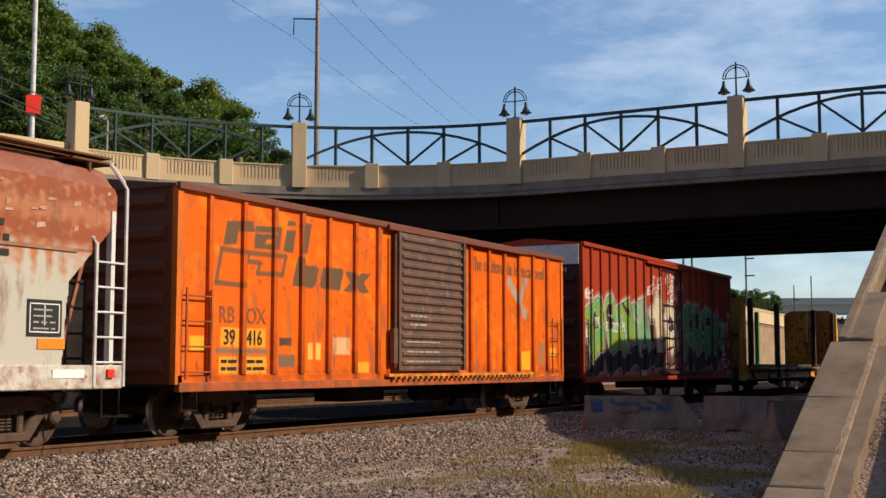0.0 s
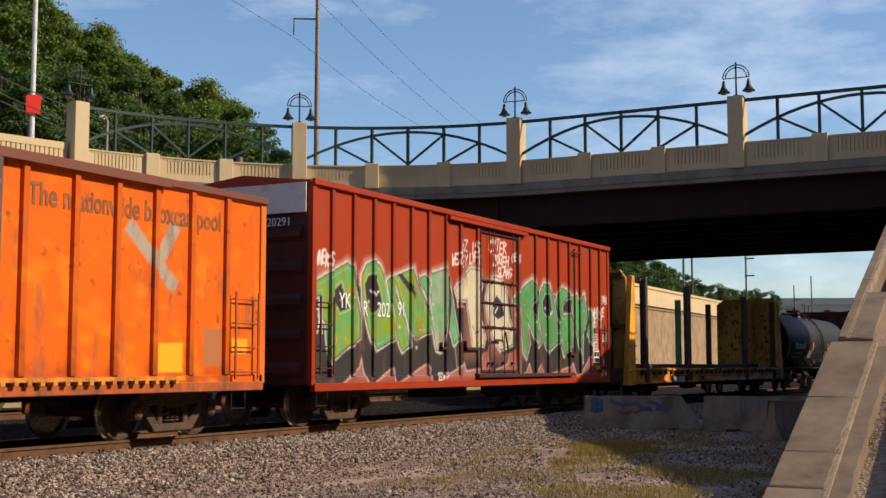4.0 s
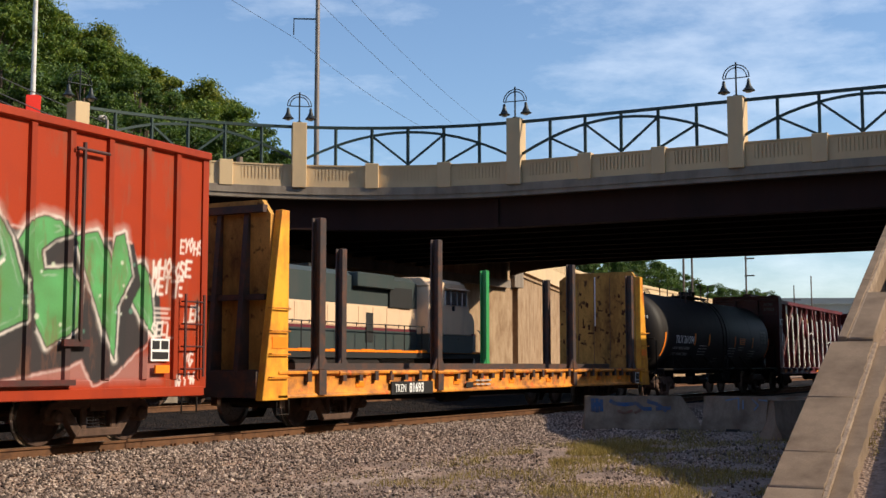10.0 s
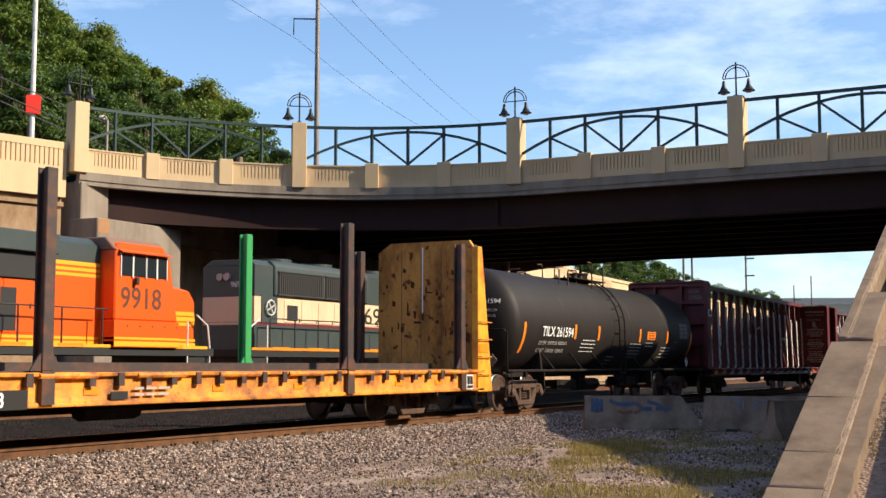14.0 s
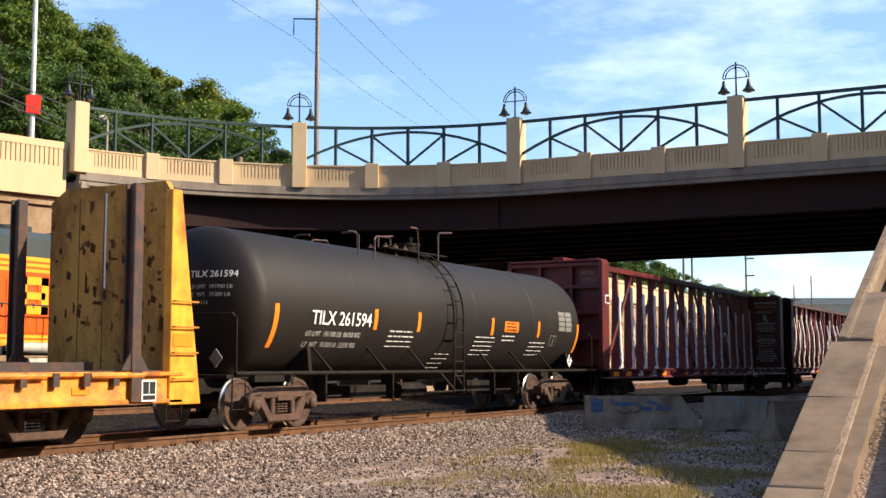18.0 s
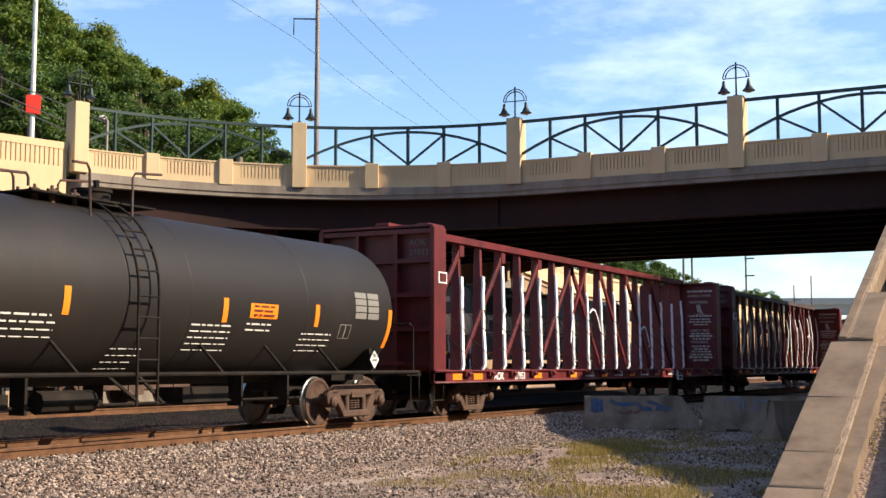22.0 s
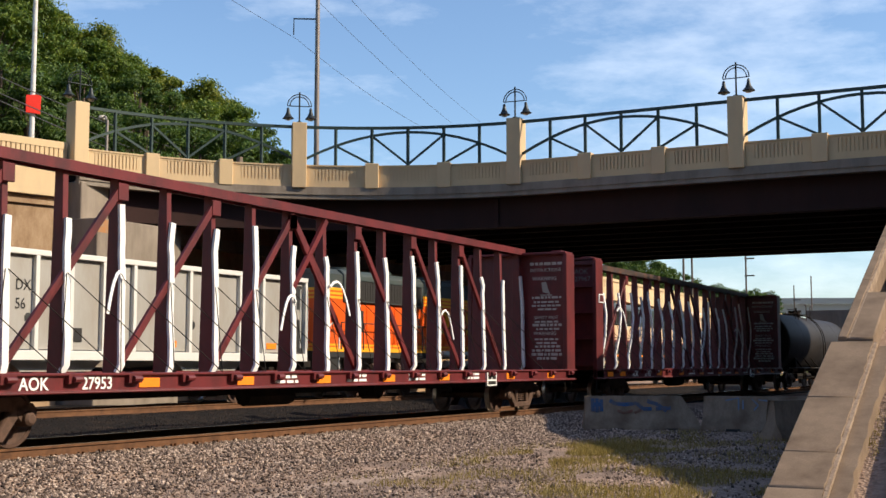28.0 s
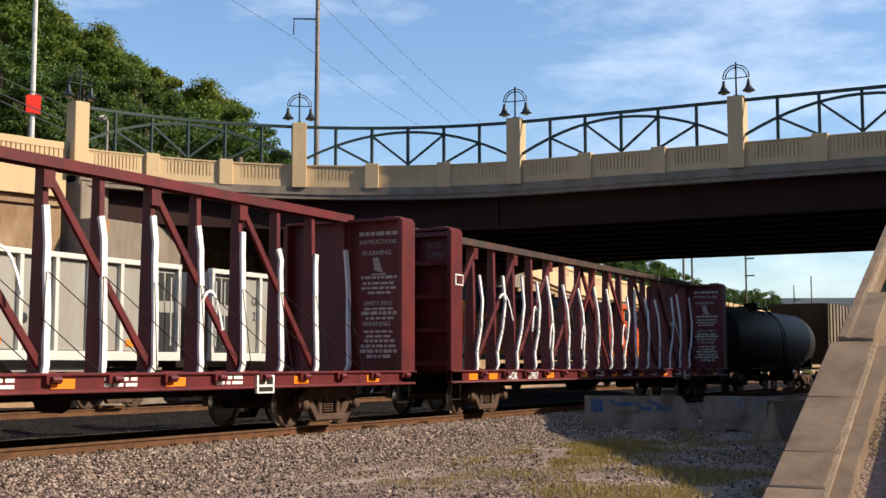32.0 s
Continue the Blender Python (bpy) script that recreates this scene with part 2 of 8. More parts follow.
# the shade under the bridge is put into these two near-black colours
m_shaded_deck = mat("shade_dark_concrete", (0.022, 0.019, 0.017), 0.95, dirt=(0.012, 0.010, 0.009), amount=0.4, spec=0.05)
m_shaded_girder = mat("shade_dark_girder_paint", (0.014, 0.009, 0.008), 0.9, spec=0.08)
m_rails = mat("grey_green_railing_paint", (0.040, 0.066, 0.060), 0.55, vary=0.06, spec=0.3)
m_lamp = mat("dark_lamp_metal", (0.03, 0.035, 0.035), 0.45, metal=0.4)
m_shade = mat("lamp_glass", (0.45, 0.40, 0.33), 0.35, bump=0.0)
m_pole = mat("weathered_pole_steel", (0.30, 0.27, 0.24), 0.55, metal=0.3, dirt=(0.2, 0.14, 0.11), amount=0.4, streak=6)
m_wood = mat("grey_pole_timber", (0.20, 0.15, 0.11), 0.9, streak=8, dirt=(0.12, 0.09, 0.07))
m_wire = mat("cable", (0.06, 0.06, 0.06), 0.6, bump=0.0)
m_sign = mat("bright_red_sign", (0.90, 0.035, 0.015), 0.45, bump=0.0)
m_barrier = mat("weathered_barrier_concrete", (0.34, 0.27, 0.20), 0.95, dirt=(0.16, 0.115, 0.08), amount=0.5, scale=1.6, streak=2, vary=0.14, bump=0.3, spec=0.1)
m_blue = mat("faded_blue_spray", (0.045, 0.12, 0.27), 0.9, bump=0.0, dirt=(0.15, 0.13, 0.115), amount=0.5, scale=5, spec=0.1)
m_bluepale = mat("pale_blue_spray", (0.16, 0.24, 0.36), 0.9, bump=0.0, dirt=(0.2, 0.2, 0.2), amount=0.35, scale=5, spec=0.1)
m_redspray = mat("faded_red_spray", (0.22, 0.09, 0.07), 0.9, bump=0.0, dirt=(0.2, 0.14, 0.1), amount=0.5, scale=5, spec=0.1)
m_asphalt = mat("asphalt", (0.06, 0.06, 0.06), 0.9, vary=0.2, fine=80)
m_far = mat("far_concrete", (0.42, 0.40, 0.37), 0.9)
m_bark = mat("bark", (0.10, 0.07, 0.05), 0.95, streak=5, dirt=(0.05, 0.04, 0.03), bump=0.5)

# ---- ground: one sheet from the tracks to the horizon ----
TRACK_A, TRACK_B = 14.38, 24.6


def smooth01(a, b, v):
    v = min(max((v - a) / (b - a), 0.0), 1.0)
    return v * v * (3 - 2 * v)


def wing_top(x):
    """Height of the embankment behind the wing wall."""
    return min(max(-0.25 + 0.335 * (x - 13.4), -0.32), 8.0)


def back_wall(x):
    """The line of the retaining wall behind the far track."""
    if x < 35.4:
        return 34.9 - 0.26 * (x - 35.4)
    if x < 76.8:
        return 34.9
    if x < 105:
        return 34.9 + 0.26 * (x - 76.8)
    return 42.23 + 0.05 * (x - 105)


def ground_z(x, y):
    z = -0.36
    for c, h in ((TRACK_A, -0.150), (TRACK_B, -0.165)):
        z = max(z, h - (0.36 + h) * smooth01(1.7, 3.2, abs(y - c)))
    z += 0.05 * noise.noise((x * 0.35, y * 0.35, 0)) * smooth01(1.6, 3.0, min(abs(y - TRACK_A), abs(y - TRACK_B)))
    z += 0.015 * noise.noise((x * 2.1, y * 2.1, 3))
    if y < 3.2 and x > 12:
        z = max(z, wing_top(x) - 0.3)
    # unseen banks added behind and beside the viewer to hold back sky light
    if y < -5:
        z = max(z, min(-0.36 + 0.60 * (-5 - y), 60.0) + 0.6 * noise.noise((x * 0.1, y * 0.1, 1)))
    if x < -14 and y < 9:
        z = max(z, min(-0.36 + 0.9 * (-14 - x), 45.0) * smooth01(9, 3, y))
    w = back_wall(x)
    if y > w + 0.75:
        rise = min(max((y - 45) * 0.55, 0.0), 22.0) * (1 - smooth01(48, 82, x))
        z = 8.45 + rise
    return z


def lines(lo, hi, fine_lo, fine_hi, step, coarse):
    out, v = [], fine_lo
    while v <= fine_hi:
        out.append(v)
        v += step
    for edge, way, end in ((fine_lo, -1, lo), (fine_hi, 1, hi)):
        v, s = edge, coarse
        while (v - end) * way < 0:
            v += way * s
            s *= 1.35
            out.append(min(max(v, lo), hi))
    return sorted(set(round(q, 3) for q in out))


gx = sorted(set(lines(-2500, 3500, 4, 50, 0.35, 1.0) + [50.0 + 2 * i for i in range(80)]))
gy = sorted(set(lines(-2500, 3500, 0, 33, 0.3, 0.6) + [3.05, 3.25, 34.8] + [33.0 + 0.3 * i for i in range(60)]))
gv = [(x, y, ground_z(x, y)) for x in gx for y in gy]
ny = len(gy)
gf = [(i * ny + j, (i + 1) * ny + j, (i + 1) * ny + j + 1, i * ny + j + 1) for i in range(len(gx) - 1) for j in range(ny - 1)]


def ground_material():
    m = bpy.data.materials.new("gravel_and_dirt")
    m.use_nodes = True
    t = m.node_tree
    b = t.nodes["Principled BSDF"]
    b.inputs["Roughness"].default_value = 0.95
    b.inputs["Specular IOR Level"].default_value = 0.08
    co = t.nodes.new("ShaderNodeTexCoord")
    vor = t.nodes.new("ShaderNodeTexVoronoi")
    vor.inputs["Scale"].default_value = 22
    n1 = t.nodes.new("ShaderNodeTexNoise")
    n1.inputs["Scale"].default_value, n1.inputs["Detail"].default_value = 0.45, 7
    n2 = t.nodes.new("ShaderNodeTexNoise")
    n2.inputs["Scale"].default_value, n2.inputs["Detail"].default_value = 14, 6
    for n in (vor, n1, n2):
        t.links.new(co.outputs["Object"], n.inputs["Vector"])
    r1 = t.nodes.new("ShaderNodeValToRGB")
    r1.color_ramp.elements[0].color, r1.color_ramp.elements[1].color = (0.065, 0.046, 0.038, 1), (0.38, 0.275, 0.215, 1)
    t.links.new(vor.outputs["Color"], r1.inputs["Fac"])
    r2 = t.nodes.new("ShaderNodeValToRGB")
    r2.color_ramp.elements[0].color, r2.color_ramp.elements[1].color = (0.23, 0.150, 0.108, 1), (0.47, 0.34, 0.255, 1)
    t.links.new(n2.outputs["Fac"], r2.inputs["Fac"])
    mx = t.nodes.new("ShaderNodeMix")
    mx.data_type = "RGBA"
    st = t.nodes.new("ShaderNodeMapRange")
    st.inputs[1].default_value, st.inputs[2].default_value = 0.45, 0.6
    t.links.new(n1.outputs["Fac"], st.inputs[0])
    t.links.new(st.outputs[0], mx.inputs[0])
    t.links.new(r1.outputs["Color"], mx.inputs[6])
    t.links.new(r2.outputs["Color"], mx.inputs[7])
    # a worn path of pale dust crossing towards the barriers
    sep, bend, off, wide, pale = (t.nodes.new("ShaderNode" + k) for k in ("SeparateXYZ", "Math", "Math", "MapRange", "Mix"))
    t.links.new(co.outputs["Object"], sep.inputs[0])
    bend.operation, bend.inputs[1].default_value, bend.inputs[2].default_value = "MULTIPLY_ADD", -0.075, -7.75
    t.links.new(sep.outputs[0], bend.inputs[0])
    off.operation = "ADD"
    t.links.new(sep.outputs[1], off.inputs[0])
    t.links.new(bend.outputs[0], off.inputs[1])
    wander, dist = t.nodes.new("ShaderNodeMath"), t.nodes.new("ShaderNodeMath")
    wander.operation, wander.inputs[1].default_value = "ADD", -0.5
    t.links.new(n1.outputs["Fac"], wander.inputs[0])
    dist.operation = "ADD"
    t.links.new(off.outputs[0], dist.inputs[0])
    t.links.new(wander.outputs[0], dist.inputs[1])
    gap = t.nodes.new("ShaderNodeMath")
    gap.operation = "ABSOLUTE"
    t.links.new(dist.outputs[0], gap.inputs[0])
    wide.inputs[1].default_value, wide.inputs[2].default_value, wide.inputs[3].default_value, wide.inputs[4].default_value = 0.12, 0.34, 0.75, 0.0
    t.links.new(gap.outputs[0], wide.inputs[0])
    pale.data_type = "RGBA"
    pale.inputs[7].default_value = (0.42, 0.32, 0.255, 1)
    t.links.new(wide.outputs[0], pale.inputs[0])
    t.links.new(mx.outputs[2], pale.inputs[6])
    t.links.new(pale.outputs[2], b.inputs["Base Color"])
    bp = t.nodes.new("ShaderNodeBump")
    bp.inputs["Strength"].default_value, bp.inputs["Distance"].default_value = 0.7, 0.03
    t.links.new(vor.outputs["Distance"], bp.inputs["Height"])
    t.links.new(bp.outputs["Normal"], b.inputs["Normal"])
    return m


m_ground = ground_material()
gm = bpy.data.meshes.new("ground")
gm.from_pydata(gv, [], gf)
gm.shade_smooth()
gm.materials.append(m_ground)
# cinder bed coloured darker still, to carry the shade under the train
gm.materials.append(mat("shade_dark_cinder_bed", (0.020, 0.018, 0.018), 1.0, vary=0.6, fine=16, dirt=(0.04, 0.031, 0.026), amount=0.25, scale=1.6, bump=1.0, depth=0.05, spec=0.03))
gm.materials.append(mat("hillside_earth", (0.05, 0.06, 0.02), 0.95, vary=0.3, fine=6, bump=0.3, spec=0.05))
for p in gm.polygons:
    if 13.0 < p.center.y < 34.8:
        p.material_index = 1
    elif p.center.y > 40 or p.center.y < -5 or (p.center.x < -14 and p.center.y < 9):
        p.material_index = 2
tagged(new("ground", gm), "trackside ground of grey-brown gravel and dry dirt", "ground", kind="structure")


# ---- tracks ----
def rail_profile():
    return [(-0.075, -0.17), (0.075, -0.17), (0.075, -0.155), (0.012, -0.13), (0.012, -0.045), (0.036, -0.035), (0.036, -0.004), (0.03, 0.0), (-0.03, 0.0), (-0.036, -0.004), (-0.036, -0.035), (-0.012, -0.045), (-0.012, -0.13), (-0.075, -0.155)]


def track(y, label, x0, x1):
    tr = thing("railway_track", label, "railway track", pose(0, y, 0), kind="structure")
    for sgn in (-1, 1):
        c = sgn * 0.7535
        r = part("rail", Shape().prism([(c + a, b) for a, b in rail_profile()], x0, x1, "x"), m_rail, tr, "rusty brown steel rail", smooth=20)
        part("rail_head", Shape().box(x0, x1, c - 0.027, c + 0.027, -0.0005, 0.0015), m_railtop, r, "worn bright running surface")
    return tr


track_a = track(TRACK_A, "rusty steel rails on timber ties in ballast, carrying the freight train", -150, 420)
track_b = track(TRACK_B, "rusty steel rails on timber ties beside the retaining wall", -150, 420)
tie = Shape().box(-0.115, 0.115, -1.3, 1.3, -0.33, -0.165).mesh("tie", 0.012)
plate = Shape().box(-0.10, 0.10, -0.18, 0.18, -0.167, -0.150).box(-0.06, -0.03, -0.12, -0.075, -0.15, -0.115).box(0.03, 0.06, -0.12, -0.075, -0.15, -0.115).mesh("tie_plate")
for tr, lo, hi in ((track_a, 6, 96), (track_b, 14, 90)):
    for i in range(int((hi - lo) / 0.54)):
        t = part("tie", tie, m_tie, tr)
        t.location = (lo + 0.54 * i + random.uniform(-0.02, 0.02), random.uniform(-0.05, 0.05), random.uniform(-0.008, 0.008))
        if tr is track_a and 10 < t.location.x < 34:
            pl = part("tie_plate", plate, m_rail, t)
            pl.location = (0, -0.7535, 0)

# ---- road bridge: a straight deck whose parapets flare out at the far end ----
ARC_R, ARC_Y, EDGE_X = 15.2, 19.92, 46.2


def edge(s, off=0.0):
    """A point of the near edge s metres from where the flare begins, off metres to the outside; and its heading."""
    if s <= 0:
        return Vector((EDGE_X - off, ARC_Y + s, 0)), Vector((0, 1, 0))
    q = s / ARC_R
    c = Vector((EDGE_X - ARC_R, ARC_Y, 0))
    n = Vector((math.cos(q), math.sin(q), 0))
    return c + n * (ARC_R - off), Vector((-math.sin(q), math.cos(q), 0))


def mirror(p):
    return Vector((112.2 - p.x, p.y, p.z))


S0, BAY = 1.13, 9.1
S_LO, S_HI = S0 - 2 * BAY, S0 + 2 * BAY


def band(s0, s1, o0, o1, z0, z1, step=0.5, far=False):
    """A curved bar along the edge between offsets o0 and o1 (outside positive)."""
    n = max(1, int(round((s1 - s0) / step)))
    if s1 <= 0:
        n = 1
    sh, ring = Shape(), []
    for i in range(n + 1):
        s = s0 + (s1 - s0) * i / n
        a, b = edge(s, o0)[0], edge(s, o1)[0]
        if far:
            a, b = mirror(a), mirror(b)
        ring.append([(a.x, a.y, z0), (b.x, b.y, z0), (b.x, b.y, z1), (a.x, a.y, z1)])
    vs = [p for r in ring for p in r]
    fs = [(0, 1, 2, 3), tuple(4 * n + k for k in (3, 2, 1, 0))]
    for i in range(n):
        for k in range(4):
            fs.append((4 * i + k, 4 * i + 4 + k, 4 * i + 4 + (k + 1) % 4, 4 * i + (k + 1) % 4))
    return sh.add(vs, fs)


bridge = thing("road_bridge", "concrete and steel road bridge with cream parapets over the tracks", "bridge", kind="structure")
near = [edge(S_LO - 8)[0]] + [edge(S0 - 2 + 0.7 * i)[0] for i in range(-1, 31) if S0 - 2 + 0.7 * i < S_HI]
far = [mirror(p) for p in near]
outline = [(p.x, p.y) for p in near] + [(near[-1].x, 36.2), (far[-1].x, 36.2)] + [(p.x, p.y) for p in reversed(far)]
part("deck", Shape().prism(outline, 8.16, 8.50, "z"), m_shaded_deck, bridge, "concrete deck slab, coloured dark for the shade beneath")
part("roadway", Shape().prism([(47.2, -6), (47.2, 34), (65.0, 34), (65.0, -6)], 8.505, 8.56, "z"), m_asphalt, bridge, "asphalt roadway")
part("edge_beam", band(S_LO - 8, S_HI, -0.2, 0.10, 8.20, 8.52), m_grey, bridge, "weathered grey concrete edge beam")
part("edge_beam_lip", band(S_LO - 8, S_HI, -0.3, 0.055, 8.02, 8.20), m_grey, bridge, "stepped lower lip of the edge beam")
part("edge_beam", band(S_LO - 8, S_HI, -0.2, 0.10, 8.02, 8.52, far=True), m_grey, bridge)
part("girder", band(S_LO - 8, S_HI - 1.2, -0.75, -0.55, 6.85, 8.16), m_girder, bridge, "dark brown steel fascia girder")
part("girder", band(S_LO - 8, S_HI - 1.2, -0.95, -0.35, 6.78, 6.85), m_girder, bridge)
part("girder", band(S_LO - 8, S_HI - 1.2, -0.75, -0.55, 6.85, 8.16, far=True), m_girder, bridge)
# inner girders wear a darker copy of the girder paint, as shade
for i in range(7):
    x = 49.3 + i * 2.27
    part("girder", Shape().box(x - 0.08, x + 0.08, 3, 36, 6.9, 8.16).box(x - 0.25, x + 0.25, 3, 36, 6.84, 6.9), m_shaded_girder, bridge)
p, d = edge(2.1, -0.5)
part("girder_splice", Shape().beam((p.x, p.y, 6.86), (p.x, p.y, 8.0), 0.06, 0.2), m_girder, bridge, "bolted girder splice")


def slotted_panel(s0, s1, far=False):
    """Parapet panel with a row of upright slots."""
    sh = Shape()
    def bar(a, b, o, z0, z1):
        q = band(a, b, -0.12, o, z0, z1, 1.0, far)
        sh.add(q.v, q.f)
    bar(s0, s1, 0.0, 8.52, 8.80)
    bar(s0, s1, 0.0, 9.31, 9.39)
    bar(s0, s1, 0.035, 9.39, 9.45)
    bar(s0, s1, -0.045, 8.80, 9.31)
    n = 12
    w = (s1 - s0 - 0.7) / n
    bar(s0, s0 + 0.35, 0.0, 8.80, 9.31)
    bar(s1 - 0.35, s1, 0.0, 8.80, 9.31)
    for i in range(n):
        a = s0 + 0.35 + i * w
        bar(a + w * 0.18, a + w * 0.82, 0.0, 8.80, 9.31)
    return sh


def upright(s, half, out, z0, z1, deep=0.28):
    p, d = edge(s)
    n = Vector((-d.y, d.x, 0))
    a = p - d * half + n * out
    b = p + d * half + n * out
    c = p + d * half - n * deep
    e = p - d * half - n * deep
    return Shape().prism([(a.x, a.y), (b.x, b.y), (c.x, c.y), (e.x, e.y)], z0, z1, "z")


for k in range(-2, 2):
    for j in range(3):
        s = S0 + k * BAY + j * BAY / 3
        lo, hi = s + (0.305 if j == 0 else 0.28), s + BAY / 3 - (0.305 if j == 2 else 0.28)
        part("parapet_panel", slotted_panel(lo, hi), m_cream, bridge, "cream slotted parapet panel")
        if j:
            part("pilaster", upright(s, 0.28, 0.14, 8.48, 9.53), m_cream, bridge, bevel=0.015)
for k in range(-2, 3):
    part("pillar", upright(S0 + k * BAY, 0.30, 0.2, 8.47, 11.2, 0.50), m_cream, bridge, "tall square cream parapet pillar", bevel=0.02)
part("far_parapet", band(S_LO, S_HI, -0.2, 0.06, 8.5, 9.45, 1.0, far=True), m_cream, bridge, "cream parapet of the far side")
part("abutment_corner", Shape().box(35.5, 37.0, 34.3, 36.0, -0.4, 8.14), m_grey, bridge, "pale grey concrete abutment pier", bevel=0.03)
part("abutment_corner", Shape().box(75.8, 77.2, 34.6, 36.0, 6.3, 8.14), m_grey, bridge, bevel=0.03)
part("abutment", Shape().box(36.0, 76, 34.9, 36.4, -0.5, 8.15), m_stonewall, bridge, "tan concrete abutment face")
part("abutment", Shape().box(47.5, 64.5, 1.0, 3.0, -0.5, 8.15), m_grey, bridge)
part("abutment_wing", Shape().box(35.45, 40.3, 33.4, 34.88, -0.5, 6.7), m_grey, bridge, "sunlit grey concrete abutment wing", bevel=0.03)
part("bearing_seat", Shape().box(37, 75, 34.55, 34.9, 6.2, 6.7), m_grey, bridge)


part("rust_streak", Shape().box(35.5, 36.1, 33.392, 33.402, 6.15, 6.66), m_rust_mark, bridge, "orange rust streak")


def railing_bay(k):
    rl = thing("bridge_railing", "grey-green steel truss railing with an arched chord between bridge pillars", "railing", group="railing bays on the bridge", m=Matrix.Translation(edge(S0 + k * BAY)[0] + Vector((0, 0, 9.45))))
    base = rl.matrix_world.translation
    s0, s1 = S0 + k * BAY + 0.30, S0 + (k + 1) * BAY - 0.30
    stops = (0.147, 0.325, 0.503, 0.68, 0.857)
    def at(u, z):
        p = edge(s0 + (s1 - s0) * u, -0.08)[0]
        return Vector((p.x, p.y, z)) - base
    arch_z = lambda u: 9.75 + 1.13 * (1 - (2 * u - 1) ** 2) - 0.02
    part("top_rail", Shape().bar([at(i / 12, 11.05) for i in range(13)], 0.10, 0.12), m_rails, rl)
    part("arch_chord", Shape().bar([at(i / 16, arch_z(i / 16)) for i in range(17)], 0.08, 0.10), m_rails, rl)
    for u in stops:
        part("post", Shape().beam(at(u, 9.45), at(u, 11.02), 0.09, 0.11), m_rails, rl)
    for i in (0, 1, 3, 4):
        a, b = (stops[i], stops[i + 1]) if i < 2 else (stops[i - 1], stops[i])
        za, zb = (arch_z(a), 9.5) if i < 2 else (9.5, arch_z(b))
        part("diagonal", Shape().beam(at(a, za), at(b, zb), 0.06, 0.09), m_rails, rl)
    return rl


for k in range(-2, 2):
    railing_bay(k)


def bridge_lamp():
    """Two bells hung from a half ring on a short mast."""
    lp = thing("bridge_lamp", "dark twin-bell lamp on a short post with a round arch", "street lamp", group="lamps on the bridge pillars")
    part("post", Shape().rod((0, 0, 0), (0, 0, 1.32), 0.035).rod((0, 0, 0), (0, 0, 0.06), 0.11, 12), m_lamp, lp)
    ring = Shape()
    for r in (0.50, 0.40):
        ring.pipe([(0, r * math.cos(a), 0.72 + r * math.sin(a)) for a in [math.pi * i / 14 for i in range(15)]], 0.022)
    ring.rod((0, -0.5, 0.72), (0, 0.5, 0.72), 0.02)
    part("arch_frame", ring, m_lamp, lp)
    for s in (-1, 1):
        bell = part("bell_shade", Shape().lathe([(0.02, 0.66), (0.06, 0.60), (0.07, 0.48), (0.11, 0.36), (0.17, 0.26), (0.24, 0.20), (0.23, 0.18), (0.1, 0.24), (0.0, 0.3)], (0, 0.47 * s, 0), n=16), m_lamp, lp)
        part("lamp_glass", Shape().lathe([(0.0, 0.10), (0.10, 0.12), (0.14, 0.18), (0.13, 0.22)], (0, 0.47 * s, 0), n=12), m_shade, bell, "pale glass bowl")
    return lp


lamp0 = bridge_lamp()
for k in range(-2, 3):
    p, d = edge(S0 + k * BAY, -0.05)
    m = pose(p.x, p.y, 11.2, 0, 0, math.degrees(math.atan2(d.y, d.x)) - 90)
    if k == -2:
        lamp0.matrix_world = m
    else:
        copy_thing(lamp0, m)


# ---- retaining wall behind the far track ----
def wall_strip(x0, x1, o0, o1, z0, z1, n=1):
    sh = Shape()
    for i in range(n):
        a, b = x0 + (x1 - x0) * i / n, x0 + (x1 - x0) * (i + 1) / n
        ya, yb = back_wall(a), back_wall(b)
        sh.prism([(a, ya - o0), (b, yb - o0), (b, yb + o1), (a, ya + o1)], z0, z1, "z")
    return sh


for nm, xa, xb in (("wall_left", -60, 35.15), ("wall_right", 77.0, 260)):
    N = 1 if xa < 0 else 24
    w = thing(nm, "tan stone retaining wall with a cream slotted parapet", "wall", kind="structure")
    part("stone_face", wall_strip(xa, xb, 0.0, 1.3, -0.5, 7.45, N), m_stonewall, w, "stained tan stone facing")
    part("ledge", wall_strip(xa, xb, 0.12, 0.1, 7.15, 7.32, N), m_stonewall, w)
    part("parapet", wall_strip(xa, xb, 0.22, 0.25, 7.5, 8.66, N), m_cream, w, "cream painted parapet")
    part("coping", wall_strip(xa, xb, 0.245, 0.3, 9.33, 9.6, N), m_cream, w)
    bb = Shape()
    x = (xb if nm == "wall_left" else xa)
    way = -1 if nm == "wall_left" else 1
    for i in range(200):
        wide = 0.32 if i % 26 == 0 else 0.14
        xa_, xb_ = sorted((x, x + way * wide))
        ya, yb = back_wall(x if xa_ == x else xa_), back_wall(x if xb_ == x else xb_)
        bb.prism([(xa_, ya - 0.22), (xb_, yb - 0.22), (xb_, yb + 0.2), (xa_, ya + 0.2)], 8.66, 9.33, "z")
        x += way * (wide + 0.048)
    part("slotted_band", bb, m_cream, w)
    part("slot_backing", wall_strip(xa, xb, 0.13, 0.2, 8.66, 9.33, N), m_cream, w)

# ---- wing wall with a stepped sloping coping ----
wing = thing("wall_wing", "grey concrete wing wall with a sloping stepped coping", "wall", kind="structure")


def wing_y(x):
    return 3.31 + 0.045 * (x - 13.74)


